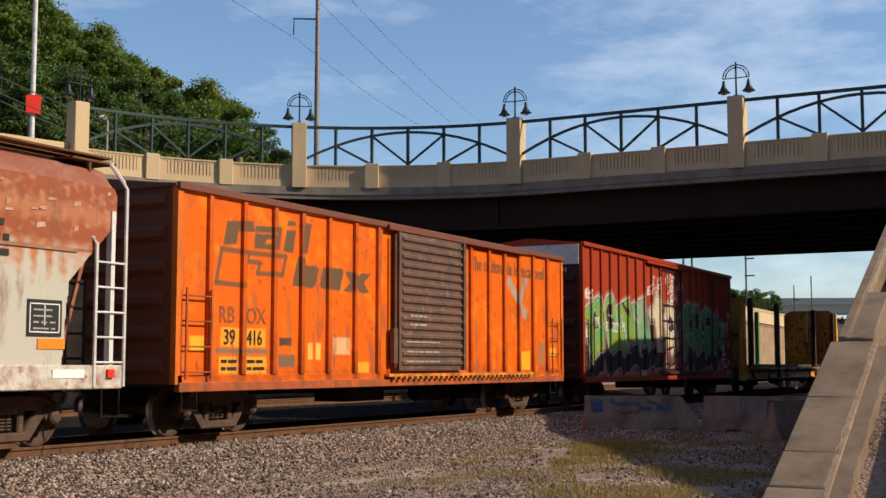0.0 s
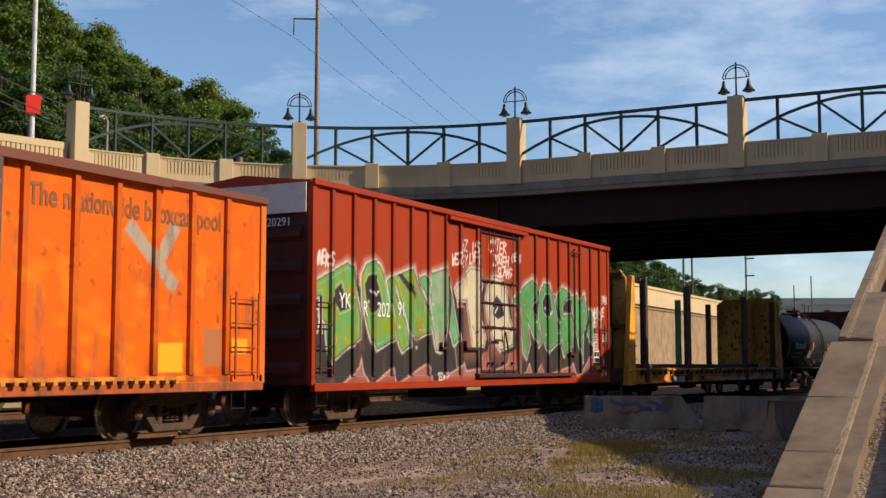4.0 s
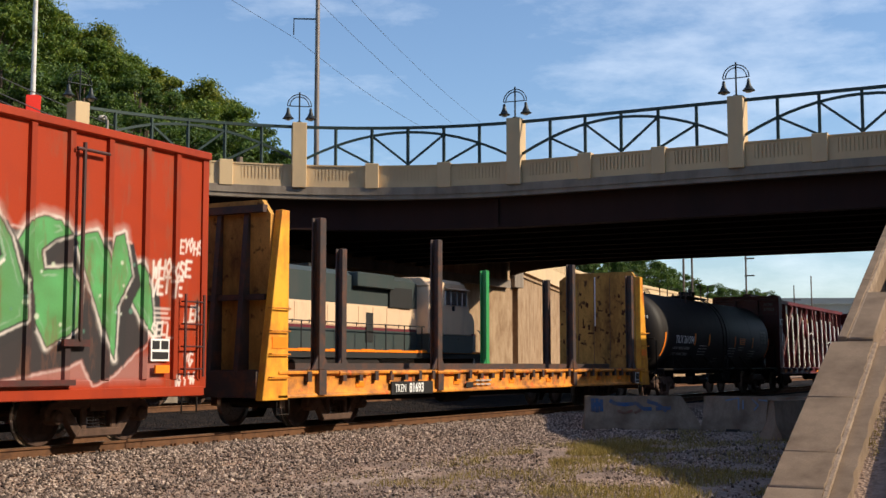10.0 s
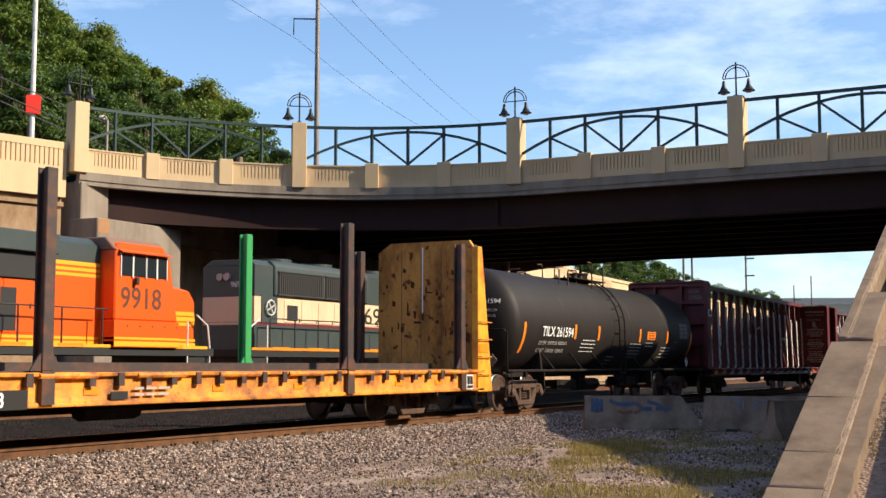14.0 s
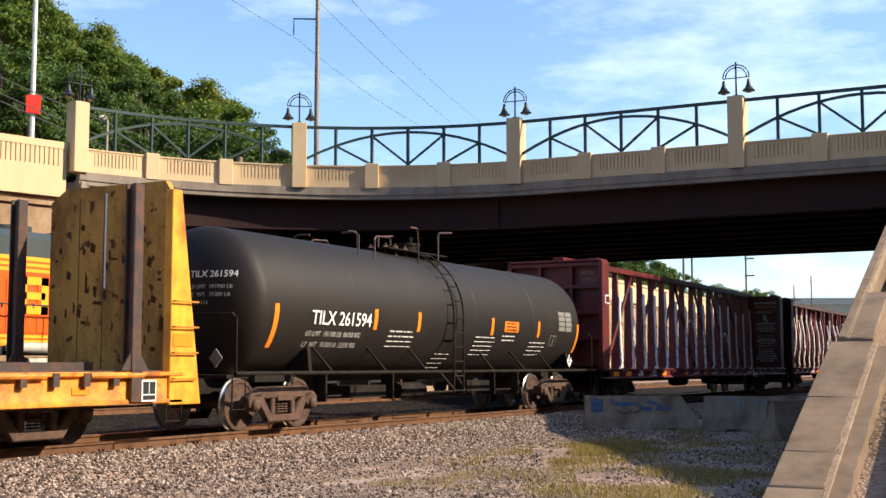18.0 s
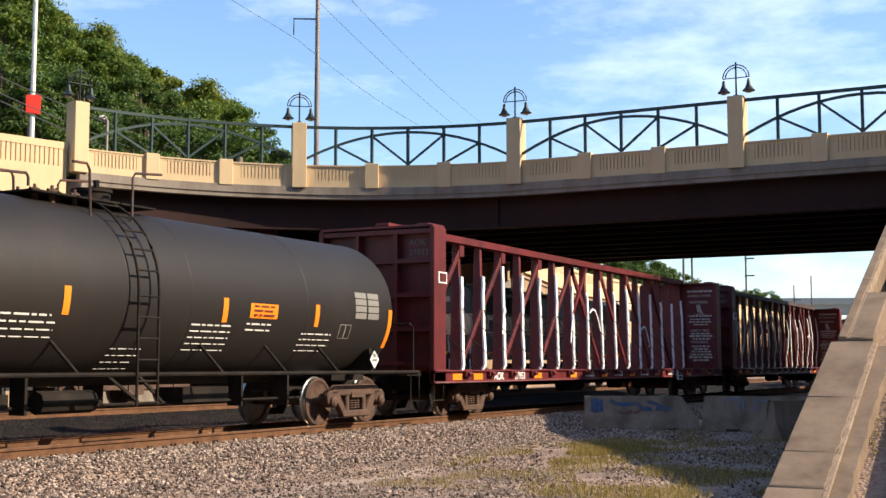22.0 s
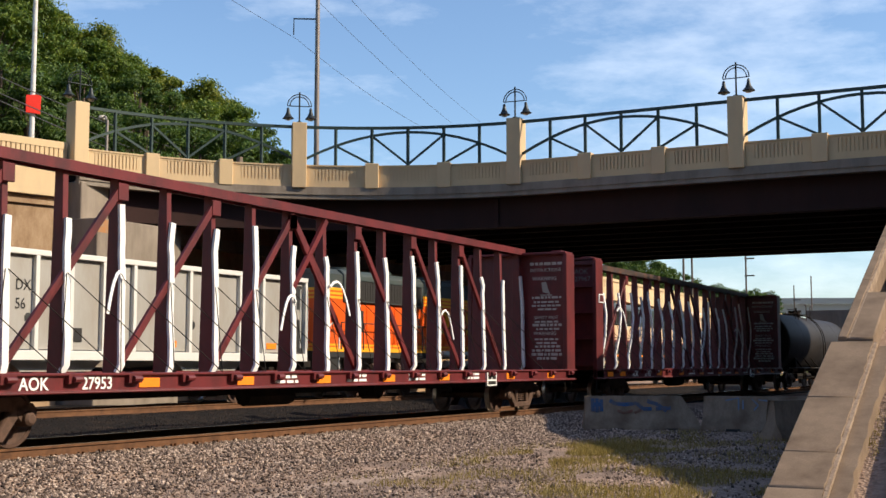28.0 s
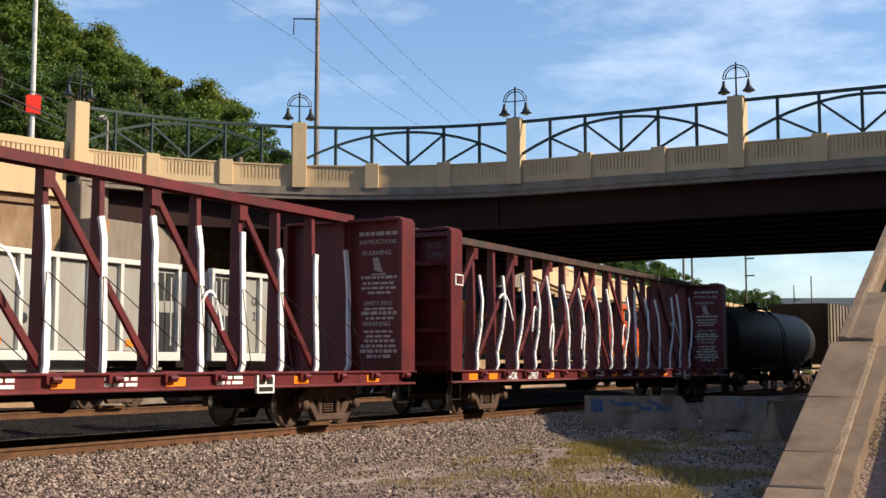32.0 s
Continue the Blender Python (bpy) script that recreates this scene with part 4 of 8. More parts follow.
def orange_box_car():
    L, z0, z1 = 15.55, 0.86, 4.0
    ribs = [0.74, 1.65, 2.53, 3.38, 4.26, 5.19, 6.05, 10.15, 11.1, 11.95, 12.8, 13.65, 14.55]
    car = thing("box_car", "weathered orange box car with a brown sliding door", "box car")
    s = Side(L, z0, z1, ribs, 0.10, 0.06, (0.78, 0.130, 0.003))
    g = s.grain(3.5, 3)
    s.paint(np.clip((0.18 - np.abs(s.Z - 1.0)) * 3 + g * 0.8, 0, 0.75), (0.36, 0.07, 0.012))
    s.paint(np.clip(s.grain(1.3, 5) * 1.6 - 0.25, 0, 0.55), (0.58, 0.085, 0.006))
    s.paint(np.clip(s.grain(2.3, 9) * 1.7 - 0.2, 0, 0.5), (0.88, 0.25, 0.01))
    ink = (0.155, 0.085, 0.042)
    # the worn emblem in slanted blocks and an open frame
    for shape in ([(1.21, 3.54), (1.92, 3.6), (1.99, 3.42), (1.52, 3.39), (1.46, 3.17), (1.11, 3.12)],
                  [(2.0, 3.53), (2.78, 3.58), (2.69, 3.17), (1.96, 3.14)],
                  [(2.92, 3.54), (3.2, 3.56), (3.12, 3.15), (2.81, 3.15)],
                  [(2.95, 3.71), (3.2, 3.72), (3.19, 3.63), (2.94, 3.62)],
                  [(3.4, 3.72), (3.71, 3.72), (3.57, 3.17), (3.32, 3.17)],
                  [(3.27, 3.09), (3.5, 3.09), (3.47, 2.96), (3.87, 2.97), (3.95, 2.93), (3.84, 2.6), (3.73, 2.55), (3.1, 2.57)],
                  [(4.1, 2.97), (4.74, 2.98), (4.8, 2.93), (4.68, 2.56), (4.07, 2.56), (3.99, 2.62)],
                  [(4.84, 2.94), (5.14, 2.94), (5.29, 2.84), (5.45, 2.94), (5.79, 2.95), (5.54, 2.75), (5.75, 2.57), (5.42, 2.55), (5.25, 2.64), (5.09, 2.55), (4.78, 2.55), (5.04, 2.74)]):
        s.poly(shape, ink, 0.012)
    for line in ([(1.78, 2.91), (1.81, 3.05), (1.08, 3.06), (0.94, 2.5), (1.72, 2.49)], [(1.81, 3.05), (2.9, 3.07), (2.8, 2.74), (2.07, 2.72), (2.13, 2.9), (1.78, 2.91)]):
        s.stroke(line, 0.085, ink)
    s.poly([(2.02, 3.42), (2.62, 3.46), (2.62, 3.44), (2.02, 3.4)], (0.79, 0.16, 0.006), 0.012)
    s.poly([(2.32, 3.32), (2.48, 3.34), (2.45, 3.26), (2.27, 3.24)], (0.79, 0.16, 0.006), 0.012)
    s.poly([(0.95, 1.35), (2.4, 1.35), (2.4, 1.43), (0.95, 1.43)], (0.25, 0.16, 0.10))
    for x0, x1, za, zb, c in ((0.30, 0.66, 1.38, 1.62, (0.92, 0.42, 0.03)), (1.05, 1.55, 1.02, 1.30, (0.9, 0.36, 0.03)), (1.75, 2.35, 1.02, 1.30, (0.9, 0.36, 0.03)), (1.08, 1.58, 1.46, 1.78, (0.9, 0.34, 0.03)), (1.72, 2.32, 1.46, 1.78, (0.9, 0.34, 0.03)), (3.62, 3.78, 1.26, 1.56, (0.95, 0.5, 0.10)), (3.88, 4.04, 1.26, 1.56, (0.95, 0.5, 0.10)), (4.45, 5.05, 1.36, 1.68, (0.85, 0.42, 0.20)), (2.72, 3.1, 1.5, 1.64, (0.10, 0.05, 0.03)), (5.3, 5.75, 1.02, 1.22, (0.9, 0.38, 0.02)), (2.7, 3.2, 1.12, 1.34, (0.22, 0.12, 0.07))):
        s.poly([(x0, za), (x1, za), (x1, zb), (x0, zb)], c, 0.012)
    for a, b in (((12.2, 3.25), (13.3, 2.35)), ((13.3, 3.35), (12.9, 2.75))):
        a, b = Vector(a), Vector(b)
        n = Vector((-(b - a).y, (b - a).x)).normalized() * 0.12
        s.poly([a + n, b + n, b - n, a - n], (0.42, 0.32, 0.24))
    for x0, x1, za, zb, c in ((12.9, 13.5, 1.05, 1.5, (0.92, 0.4, 0.02)), (14.0, 14.45, 1.15, 1.75, (0.45, 0.16, 0.06)), (14.75, 15.15, 1.35, 1.6, (0.92, 0.4, 0.03))):
        s.poly([(x0, za), (x1, za), (x1, zb), (x0, zb)], c, 0.015)
    near_rib = np.min([np.abs(s.X - r) for r in ribs], 0)
    s.paint(np.clip(1.1 - near_rib / 0.16, 0, 1) * np.clip(1.25 - (s.Z - z0) / 0.8 + g, 0, 1) * 0.65, (0.20, 0.045, 0.012))
    s.paint(np.clip(s.grain(6.5, 8) * 2.2 - 0.75, 0, 0.8), (0.17, 0.045, 0.014))
    # darker tint along each rib for its shadow and its rust
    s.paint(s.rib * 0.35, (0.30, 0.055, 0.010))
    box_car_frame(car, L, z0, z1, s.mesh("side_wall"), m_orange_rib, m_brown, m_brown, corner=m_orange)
    d = Shape().box(6.62, 9.62, -1.72, -1.66, 1.05, 3.86)
    door = part("door", d, m_door, car, "dark brown ribbed sliding door")
    for i in range(15):
        z = 1.14 + i * 0.181
        part("rib", Shape().prism([(-1.719, z), (-1.76, z + 0.04), (-1.76, z + 0.09), (-1.719, z + 0.13)], 6.82, 9.48, "x"), m_door, door)
    for x in (6.62, 9.5):
        part("stile", Shape().box(x, x + 0.12, -1.78, -1.719, 1.05, 3.86), m_door, door)
    part("door_latch", Shape().box(6.45, 6.60, -1.76, -1.66, 1.2, 1.9).rod((6.52, -1.74, 1.1), (6.52, -1.74, 3.8), 0.03), m_door, door)
    bars(2, m_fuel_grey, door, 7.1, 7.9, -1.765, 2.15, 0.18, 0.04, seed=4)
    bars(3, m_fuel_grey, door, 6.95, 8.4, -1.765, 1.62, 0.2, 0.03, seed=5)
    part("door_rail", Shape().box(6.3, 13.0, -1.74, -1.64, 3.88, 3.97), m_brown, car)
    rail = Shape().box(6.3, 13.4, -1.74, -1.62, 0.93, 0.99)
    track_bar = part("door_rail", rail, m_rusty_yellow, car, "chipped yellow lower door track")
    for i in range(30):
        part("track_lug", Shape().box(6.5 + i * 0.23, 6.58 + i * 0.23, -1.75, -1.64, 0.88, 0.95), m_rusty_yellow, track_bar)
    for x in (0.10, 14.72):
        ladder(car, x, x + 0.62, -1.70, [1.05, 1.45, 1.85, 2.25], material=m_orange_rib)
        stirrup(car, x, -1.62, 0.45, 0.8)
    lettering("RB", 0.38, m_faded, car, (1.02, -1.606, 1.86), squeeze=0.95, weight=0.004)
    lettering("OX", 0.38, m_faded, car, (1.76, -1.606, 1.86), squeeze=0.95, weight=0.004)
    for words, x, w in (("The n", 10.22, 0.84), ("ationw", 11.17, 0.72), ("ide b", 12.03, 0.70), ("oxcar", 12.87, 0.72), ("pool", 13.78, 0.66)):
        lettering(words, 0.44, m_faded, car, (x, -1.606, 3.34), squeeze=0.70 if len(words) > 5 else 0.78, weight=0.010)
    lettering("39", 0.36, m_black, car, (1.14, -1.613, 1.50), squeeze=0.9)
    lettering("416", 0.36, m_black, car, (1.78, -1.613, 1.50), squeeze=0.8)
    bars(2, m_black, car, 1.1, 1.5, -1.612, 1.2, 0.12, 0.05, seed=8)
    bars(2, m_black, car, 1.8, 2.3, -1.612, 1.2, 0.12, 0.05, seed=9)
    for x in (1.70, 13.9):
        truck(car, x)
    return car


def red_box_car():
    L, z0, z1 = 15.30, 0.80, 4.55
    ribs = [0.60, 1.37, 2.13, 2.87, 3.64, 4.40, 5.19, 5.89, 6.75, 9.05, 10.07, 10.86, 11.6, 12.32, 13.1, 13.9, 14.6]
    car = thing("box_car", "red box car covered in green and cream graffiti", "box car")
    s = Side(L, z0, z1, ribs, 0.10, 0.055, (0.37, 0.040, 0.009))
    s.paint(np.clip(s.grain(1.6, 5) * 1.2 - 0.2, 0, 0.35), (0.29, 0.035, 0.012))
    s.paint(np.clip(0.8 - np.abs(s.Z - 2.75 + 0.02 * s.X) / 0.40 + s.grain(3) * 0.5, 0, 0.30) * (s.X < 14.3), (0.50, 0.27, 0.20))
    BLACK, PINK = (0.045, 0.038, 0.038), (0.34, 0.14, 0.115)
    s.poly([(0.0, 0.85), (14.3, 0.92), (14.3, 1.35), (0.0, 1.30)], PINK, 0.08)
    for nm in ("shadow", "shadow2"):
        d = s.poly(GRAFFITI[nm], BLACK)
        s.paint(np.clip(1 - np.abs(d - 0.03) / 0.03, 0, 1) * 0.6, (0.66, 0.54, 0.50))
    G1, G2, CR = (0.11, 0.37, 0.13), (0.26, 0.32, 0.025), (0.66, 0.56, 0.38)
    G3 = (0.095, 0.26, 0.085)
    s.poly([(6.2, 1.4), (9.2, 1.4), (9.2, 3.0), (6.2, 3.2)], (0.32, 0.13, 0.10), 0.25)
    for nm, a, b, hole in (("D", G1, G2, "Dh"), ("O", G1, G2, "Oh"), ("V", G1, G1, None), ("N1", G1, G2, None), ("N2", G2, G1, None), ("U2", G1, (0.2, 0.42, 0.2), None), ("U", (0.15, 0.36, 0.15), (0.40, 0.37, 0.31), None), ("T", CR, (0.58, 0.48, 0.33), None), ("O2", CR, (0.62, 0.52, 0.36), "O2h"), ("W", G3, G1, None), ("K", G3, G1, None), ("C", G3, G1, None), ("O3", G3, (0.11, 0.28, 0.12), "O3h"), ("R", G3, G1, None)):
        s.letter(GRAFFITI[nm], a, b, hole=GRAFFITI.get(hole))
    s.poly(GRAFFITI["N2s"], (0.040, 0.036, 0.036), 0.014)
    rnd = random.Random(5)
    for i in range(70):
        x, z = rnd.uniform(0.5, 14.0), rnd.uniform(1.5, 2.7)
        s.dab(x, z, rnd.uniform(0.012, 0.04), rnd.choice([(0.62, 0.66, 0.56), (0.10, 0.22, 0.16), (0.55, 0.60, 0.45), (0.30, 0.45, 0.38)]))
    for x, z, r in ((0.72, 1.62, 0.10), (0.68, 2.02, 0.05), (1.12, 1.66, 0.04), (1.30, 2.60, 0.05), (4.12, 2.0, 0.04), (3.90, 1.85, 0.03)):
        s.dab(x, z, r, (0.80, 0.20, 0.02))
    for x, z in ((6.52, 2.05), (6.75, 1.95), (6.9, 2.2), (7.0, 2.8), (6.8, 2.95), (8.0, 1.75), (8.3, 1.85)):
        s.stroke([(x, z), (x + rnd.uniform(-0.1, 0.15), z - rnd.uniform(0.02, 0.12))], 0.03, (0.05, 0.045, 0.04))
    for line in (((7.62, 2.50), (7.72, 2.40), (7.85, 2.52)), ((2.02, 2.62), (2.16, 2.54), (2.34, 2.62)), ((11.0, 2.52), (11.08, 2.46), (11.18, 2.54))):
        s.stroke(line, 0.04, (0.78, 0.74, 0.68))
    # thin tags of white spray
    chalk = (0.78, 0.68, 0.62)
    for words, x, z, tall, wide in (("VNERS", 0.06, 3.02, 0.24, 0.115), ("WEZEY", 5.50, 3.40, 0.24, 0.155), ("DZ IS", 5.92, 3.74, 0.24, 0.18), ("LYFUR", 6.38, 3.50, 0.22, 0.125), ("CYTER", 7.38, 3.84, 0.28, 0.20), ("ZOUEH", 7.62, 3.54, 0.24, 0.175), ("SLAMG", 7.86, 3.28, 0.22, 0.165), ("OMEIH", 8.66, 3.68, 0.20, 0.10),
                                    ("EYOHS", 14.72, 2.93, 0.2, 0.11), ("WHOOSE", 14.08, 2.52, 0.24, 0.155), ("VETTE", 14.06, 2.24, 0.24, 0.15), ("LER", 14.86, 1.85, 0.22, 0.13), ("WIW", 14.62, 0.86, 0.16, 0.17), ("SELL", 14.08, 1.60, 0.2, 0.12), ("YG", 14.84, 1.15, 0.2, 0.12), ("EVO", 4.85, 0.86, 0.14, 0.16), ("FA", -0.05, 1.75, 0.5, 0.2)):
        s.tag(words, x, z, tall, wide, chalk, 0.042 if tall > 0.2 else 0.03)
    for k in range(4):
        s.stroke([(14.15, 2.02 - 0.07 * k), (14.5 - 0.05 * (k % 2), 2.02 - 0.07 * k)], 0.025, chalk, 0.6)
    # ribs tinted darker, standing in for their shadow lines
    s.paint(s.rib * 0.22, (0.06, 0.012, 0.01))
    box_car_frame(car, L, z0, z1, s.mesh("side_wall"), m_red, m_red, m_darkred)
    part("end_panel", Shape().box(-0.19, -0.17, -1.55, 1.45, 3.95, 4.5), m_white, car, "pale upper end sheet")
    lettering("YKR 20291", 0.22, m_label, car, (-0.175, -0.2, 3.72), (90, 0, -90))
    lettering("YK", 0.42, m_label, car, (0.87, -1.612, 2.24), squeeze=0.78)
    lettering("R", 0.42, m_label, car, (1.72, -1.612, 2.12), squeeze=0.75)
    lettering("202", 0.42, m_label, car, (2.26, -1.612, 2.12), squeeze=0.80)
    lettering("91", 0.42, m_label, car, (3.08, -1.612, 2.16), squeeze=0.75)
    door = part("door", Shape().box(6.90, 8.90, -1.645, -1.625, 1.0, 1.05), m_darkred, car, "red plug door framed by thin lock rods")
    for x in (6.85, 8.95):
        part("stile", Shape().box(x - 0.02, x + 0.02, -1.665, -1.62, 1.0, 4.3), m_darkred, door)
    for z in (2.05, 2.62, 3.12, 4.25):
        part("cross_rail", Shape().box(6.88, 8.92, -1.65, -1.61, z - 0.014, z + 0.014), m_darkred, door)
    for x in (7.30, 7.55, 8.10, 8.62):
        part("lock_rod", Shape().rod((x, -1.66, 0.95), (x, -1.66, 4.32 if x != 8.10 else 3.1), 0.014), m_darkred, door)
        for z in (1.2, 2.05, 3.12):
            part("rod_bracket", Shape().box(x - 0.04, x + 0.04, -1.672, -1.61, z - 0.03, z + 0.03), m_darkred, door)
    part("door_handle", Shape().box(7.5, 7.95, -1.69, -1.66, 1.72, 1.77).beam((8.12, -1.68, 1.95), (8.3, -1.68, 1.45), 0.03, 0.045), m_darkred, door)
    part("lift_lug", Shape().box(6.05, 6.75, -1.68, -1.61, 1.50, 1.56).box(6.05, 6.1, -1.68, -1.61, 1.5, 1.7), m_darkred, door)
    part("lift_lug", Shape().box(4.9, 5.3, -1.67, -1.61, 1.50, 1.55).box(4.9, 4.95, -1.67, -1.61, 1.5, 1.65), m_darkred, door)
    part("door_rail", Shape().box(5.2, 9.4, -1.73, -1.62, 4.36, 4.44), m_red, car)
    part("door_rail", Shape().box(6.6, 12.4, -1.74, -1.62, 0.88, 0.96), m_darkred, car)
    part("gate_bracket", Shape().rod((12.5, -1.7, 1.5), (12.5, -1.7, 4.3), 0.03).rod((12.35, -1.7, 4.2), (13.0, -1.7, 4.2), 0.025).box(12.2, 12.7, -1.7, -1.64, 1.42, 1.52), m_darkred, car)
    ladder(car, 0.10, 0.55, -1.71, [1.1, 1.5, 1.9, 2.3], material=m_darkred)
    ladder(car, 14.75, 15.2, -1.71, [1.1, 1.45, 1.8, 2.15], material=m_darkred)
    plate = part("label_plate", Shape().box(14.04, 14.46, -1.645, -1.62, 1.22, 1.56), m_label, car, "boxed stencil plate")
    for xa, xb, za, zb in ((14.07, 14.23, 1.40, 1.53), (14.27, 14.43, 1.40, 1.53), (14.07, 14.43, 1.25, 1.36)):
        part("plate_panel", Shape().box(xa, xb, -1.65, -1.645, za, zb), m_black, plate)
    part("reflector", Shape().box(14.1, 14.42, -1.69, -1.66, 1.04, 1.16), m_stripe, car)
    for x in (0.1, 14.8):
        stirrup(car, x, -1.62, 0.42, 0.75)
    for x in (1.75, 13.55):
        truck(car, x)
    return car


def bulkhead_flat():
    """Origin at the left end sill; posts along both sides and a bulkhead at each end."""
    car = thing("bulkhead_flat_car", "chipped yellow and rust bulkhead flat car with tall stakes", "flat car")
    x0, x1 = -0.78, 19.68
    sill = Shape().prism([(-1.62, 1.06), (-1.45, 1.06), (-1.45, 0.58), (-1.60, 0.58), (-1.60, 0.64), (-1.55, 0.66), (-1.55, 0.99), (-1.62, 1.0)], x0 + 0.45, x1 - 0.45, "x")
    part("side_sill", sill, m_rusty_yellow, car, "chipped yellow side sill patched with rust", bevel=0.01)
    part("side_sill", Shape().box(x0, x1, 1.45, 1.55, 0.6, 1.06), m_rusty_yellow, car)
    part("deck", Shape().box(x0 + 0.1, x1 - 0.1, -1.46, 1.46, 0.98, 1.08), m_stake, car, "dark worn deck")
    part("riser", Shape().box(1.2, 18.0, -0.9, 0.9, 1.08, 1.20), m_stake, car)
    part("underframe", Shape().prism([(0.6, 0.7), (4.5, 0.42), (14.4, 0.42), (18.3, 0.7), (18.3, 0.98), (0.6, 0.98)], -0.4, 0.4).rod((7, -0.9, 0.5), (8.2, -0.9, 0.5), 0.17), m_under, car)
    for i in range(31):
        x = 0.6 + i * 0.59
        if min(abs(x - q) for q in (1.03, 5.65, 13.4, 18.15)) < 0.32:
            continue
        # dark pocket colour carries the bracket's shading as well as rust
        part("stake_pocket", Shape().box(x - 0.06, x + 0.06, -1.64, -1.54, 0.86, 1.05), m_stake, car)
    for i in range(9):
        x = 1.6 + i * 1.95
        part("winch_bar", Shape().rod((x, -1.61, 1.01), (x + 1.1, -1.61, 1.01), 0.045), m_rusty_yellow, car)
    for k, ex, inner in ((1, x0, 0.02), (-1, x1, 18.85)):
        sx = lambda v: ex + k * v
        for y0, y1, reach, tip in ((-1.60, -1.44, 0.75, 0.53), (1.05, 1.19, 0.40, 0.30)):
            p = part("bulkhead_gusset", Shape().prism([(sx(0.0), 0.55), (sx(reach), 0.55), (sx(reach), 3.90), (sx(tip), 3.90)], y0, y1), m_yellow, car, "tapered yellow bulkhead gusset", bevel=0.012)
        ladder(car, min(sx(0.16), sx(0.72)), max(sx(0.16), sx(0.72)), -1.66, [0.95, 1.35, 1.75, 2.15], material=m_rusty_yellow, stiles=False, name="grab_iron")
        part("reflector", Shape().box(min(sx(0.25), sx(0.7)), max(sx(0.25), sx(0.7)), -1.612, -1.60, 1.45, 1.65), m_stripe, car)
        part("bulkhead_panel", Shape().prism([(-1.43, 1.06), (1.20, 1.06), (1.20, 3.86), (0.86, 4.08), (-1.24, 4.08), (-1.43, 3.82)], min(sx(0.40), sx(0.52)), max(sx(0.40), sx(0.52)), "x"), m_panel, car, "stained tan bulkhead face")
        for y in (-0.95, -0.35, 0.35, 0.95):
            part("bulkhead_brace", Shape().prism([(sx(0.05), 0.7), (sx(0.40), 0.7), (sx(0.40), 3.84), (sx(0.34), 3.84)], y - 0.05, y + 0.05), m_stake, car, "dark steel brace behind the bulkhead")
        part("cross_beam", Shape().box(min(sx(0.26), sx(0.4)), max(sx(0.26), sx(0.4)), -1.4, 1.15, 2.3, 2.4), m_stake, car)
        part("cross_beam", Shape().box(min(sx(0.28), sx(0.42)), max(sx(0.28), sx(0.42)), -1.35, 1.1, 3.85, 3.98), m_stake, car)
        part("end_sill", Shape().box(min(sx(0.0), sx(0.2)), max(sx(0.0), sx(0.2)), -1.45, 1.45, 0.6, 1.05), m_stake, car)
    part("panel_seam", Shape().box(19.150, 19.161, -0.03, 0.0, 2.4, 3.95), m_label, car)
    for y in (-0.52, 0.02, 0.55):
        part("panel_seam", Shape().box(19.154, 19.162, y, y + 0.012, 1.1, 3.9), m_stake, car, "dark joint between weathered boards")
    gouge = random.Random(31)
    for i in range(46):
        y, z = gouge.uniform(-1.3, 1.05), gouge.triangular(1.15, 3.9, 2.0)
        w, h = gouge.uniform(0.02, 0.10) * (2.2 if i % 9 == 0 else 1), gouge.uniform(0.03, 0.20) * (2.0 if i % 7 == 0 else 1)
        part("gouge", Shape().prism([(y, z), (y + w, z + h * 0.2), (y + w * 0.8, z + h), (y - w * 0.2, z + h * 0.7)], 19.153 + 0.0006 * (i % 7), 19.162, "x"), m_scorch, car)
    for y, xs in ((-1.58, (1.03, 5.65, 13.4, 18.15)), (1.40, (1.7, 6.49, 14.18, 18.7))):
        for x in xs:
            green = y > 0 and x == 14.18
            st = Shape().prism([(x - 0.10, y - 0.04), (x + 0.10, y - 0.04), (x + 0.10, y + 0.03), (x + 0.02, y + 0.04), (x + 0.02, y + 0.13), (x + 0.09, y + 0.135), (x + 0.09, y + 0.17), (x - 0.09, y + 0.17), (x - 0.09, y + 0.135), (x - 0.02, y + 0.13), (x - 0.02, y + 0.04), (x - 0.10, y + 0.03)], 1.08, 3.88, "z")
            p = part("stake", st, m_green if green else m_stake, car, "bright green steel stake" if green else "dark steel stake", bevel=0.01)
            part("stake_gusset", Shape().prism([(x - 0.30, 1.08), (x + 0.30, 1.08), (x + 0.10, 1.34), (x - 0.10, 1.34)], y - 0.015, y + 0.015), m_green if green else m_stake, p)
            if y < 0:
                part("stake_socket", Shape().box(x - 0.12, x + 0.12, y - 0.06, y + 0.02, 0.62, 1.08), m_stake, p)
    part("number_patch", Shape().box(3.55, 5.3, -1.625, -1.60, 0.57, 0.83), m_black, car, "black number patch")
    lettering("TKEN", 0.235, m_label, car, (3.68, -1.630, 0.615), squeeze=0.78)
    lettering("81693", 0.27, m_label, car, (4.27, -1.630, 0.61), squeeze=0.92, weight=0.006)
    part("label_plate", Shape().box(6.9, 7.25, -1.615, -1.60, 0.66, 0.78), m_black, car)
    bars(2, m_fuel_grey, car, 7.4, 8.2, -1.61, 0.80, 0.09, 0.035, seed=11)
    plate = part("label_plate", Shape().box(18.24, 18.56, -1.65, -1.61, 0.62, 0.94), m_label, car, "boxed stencil plate")
    for xa, xb, za, zb in ((18.265, 18.39, 0.73, 0.915), (18.41, 18.535, 0.73, 0.915), (18.265, 18.535, 0.645, 0.71)):
        part("plate_panel", Shape().box(xa, xb, -1.656, -1.65, za, zb), m_black, plate)
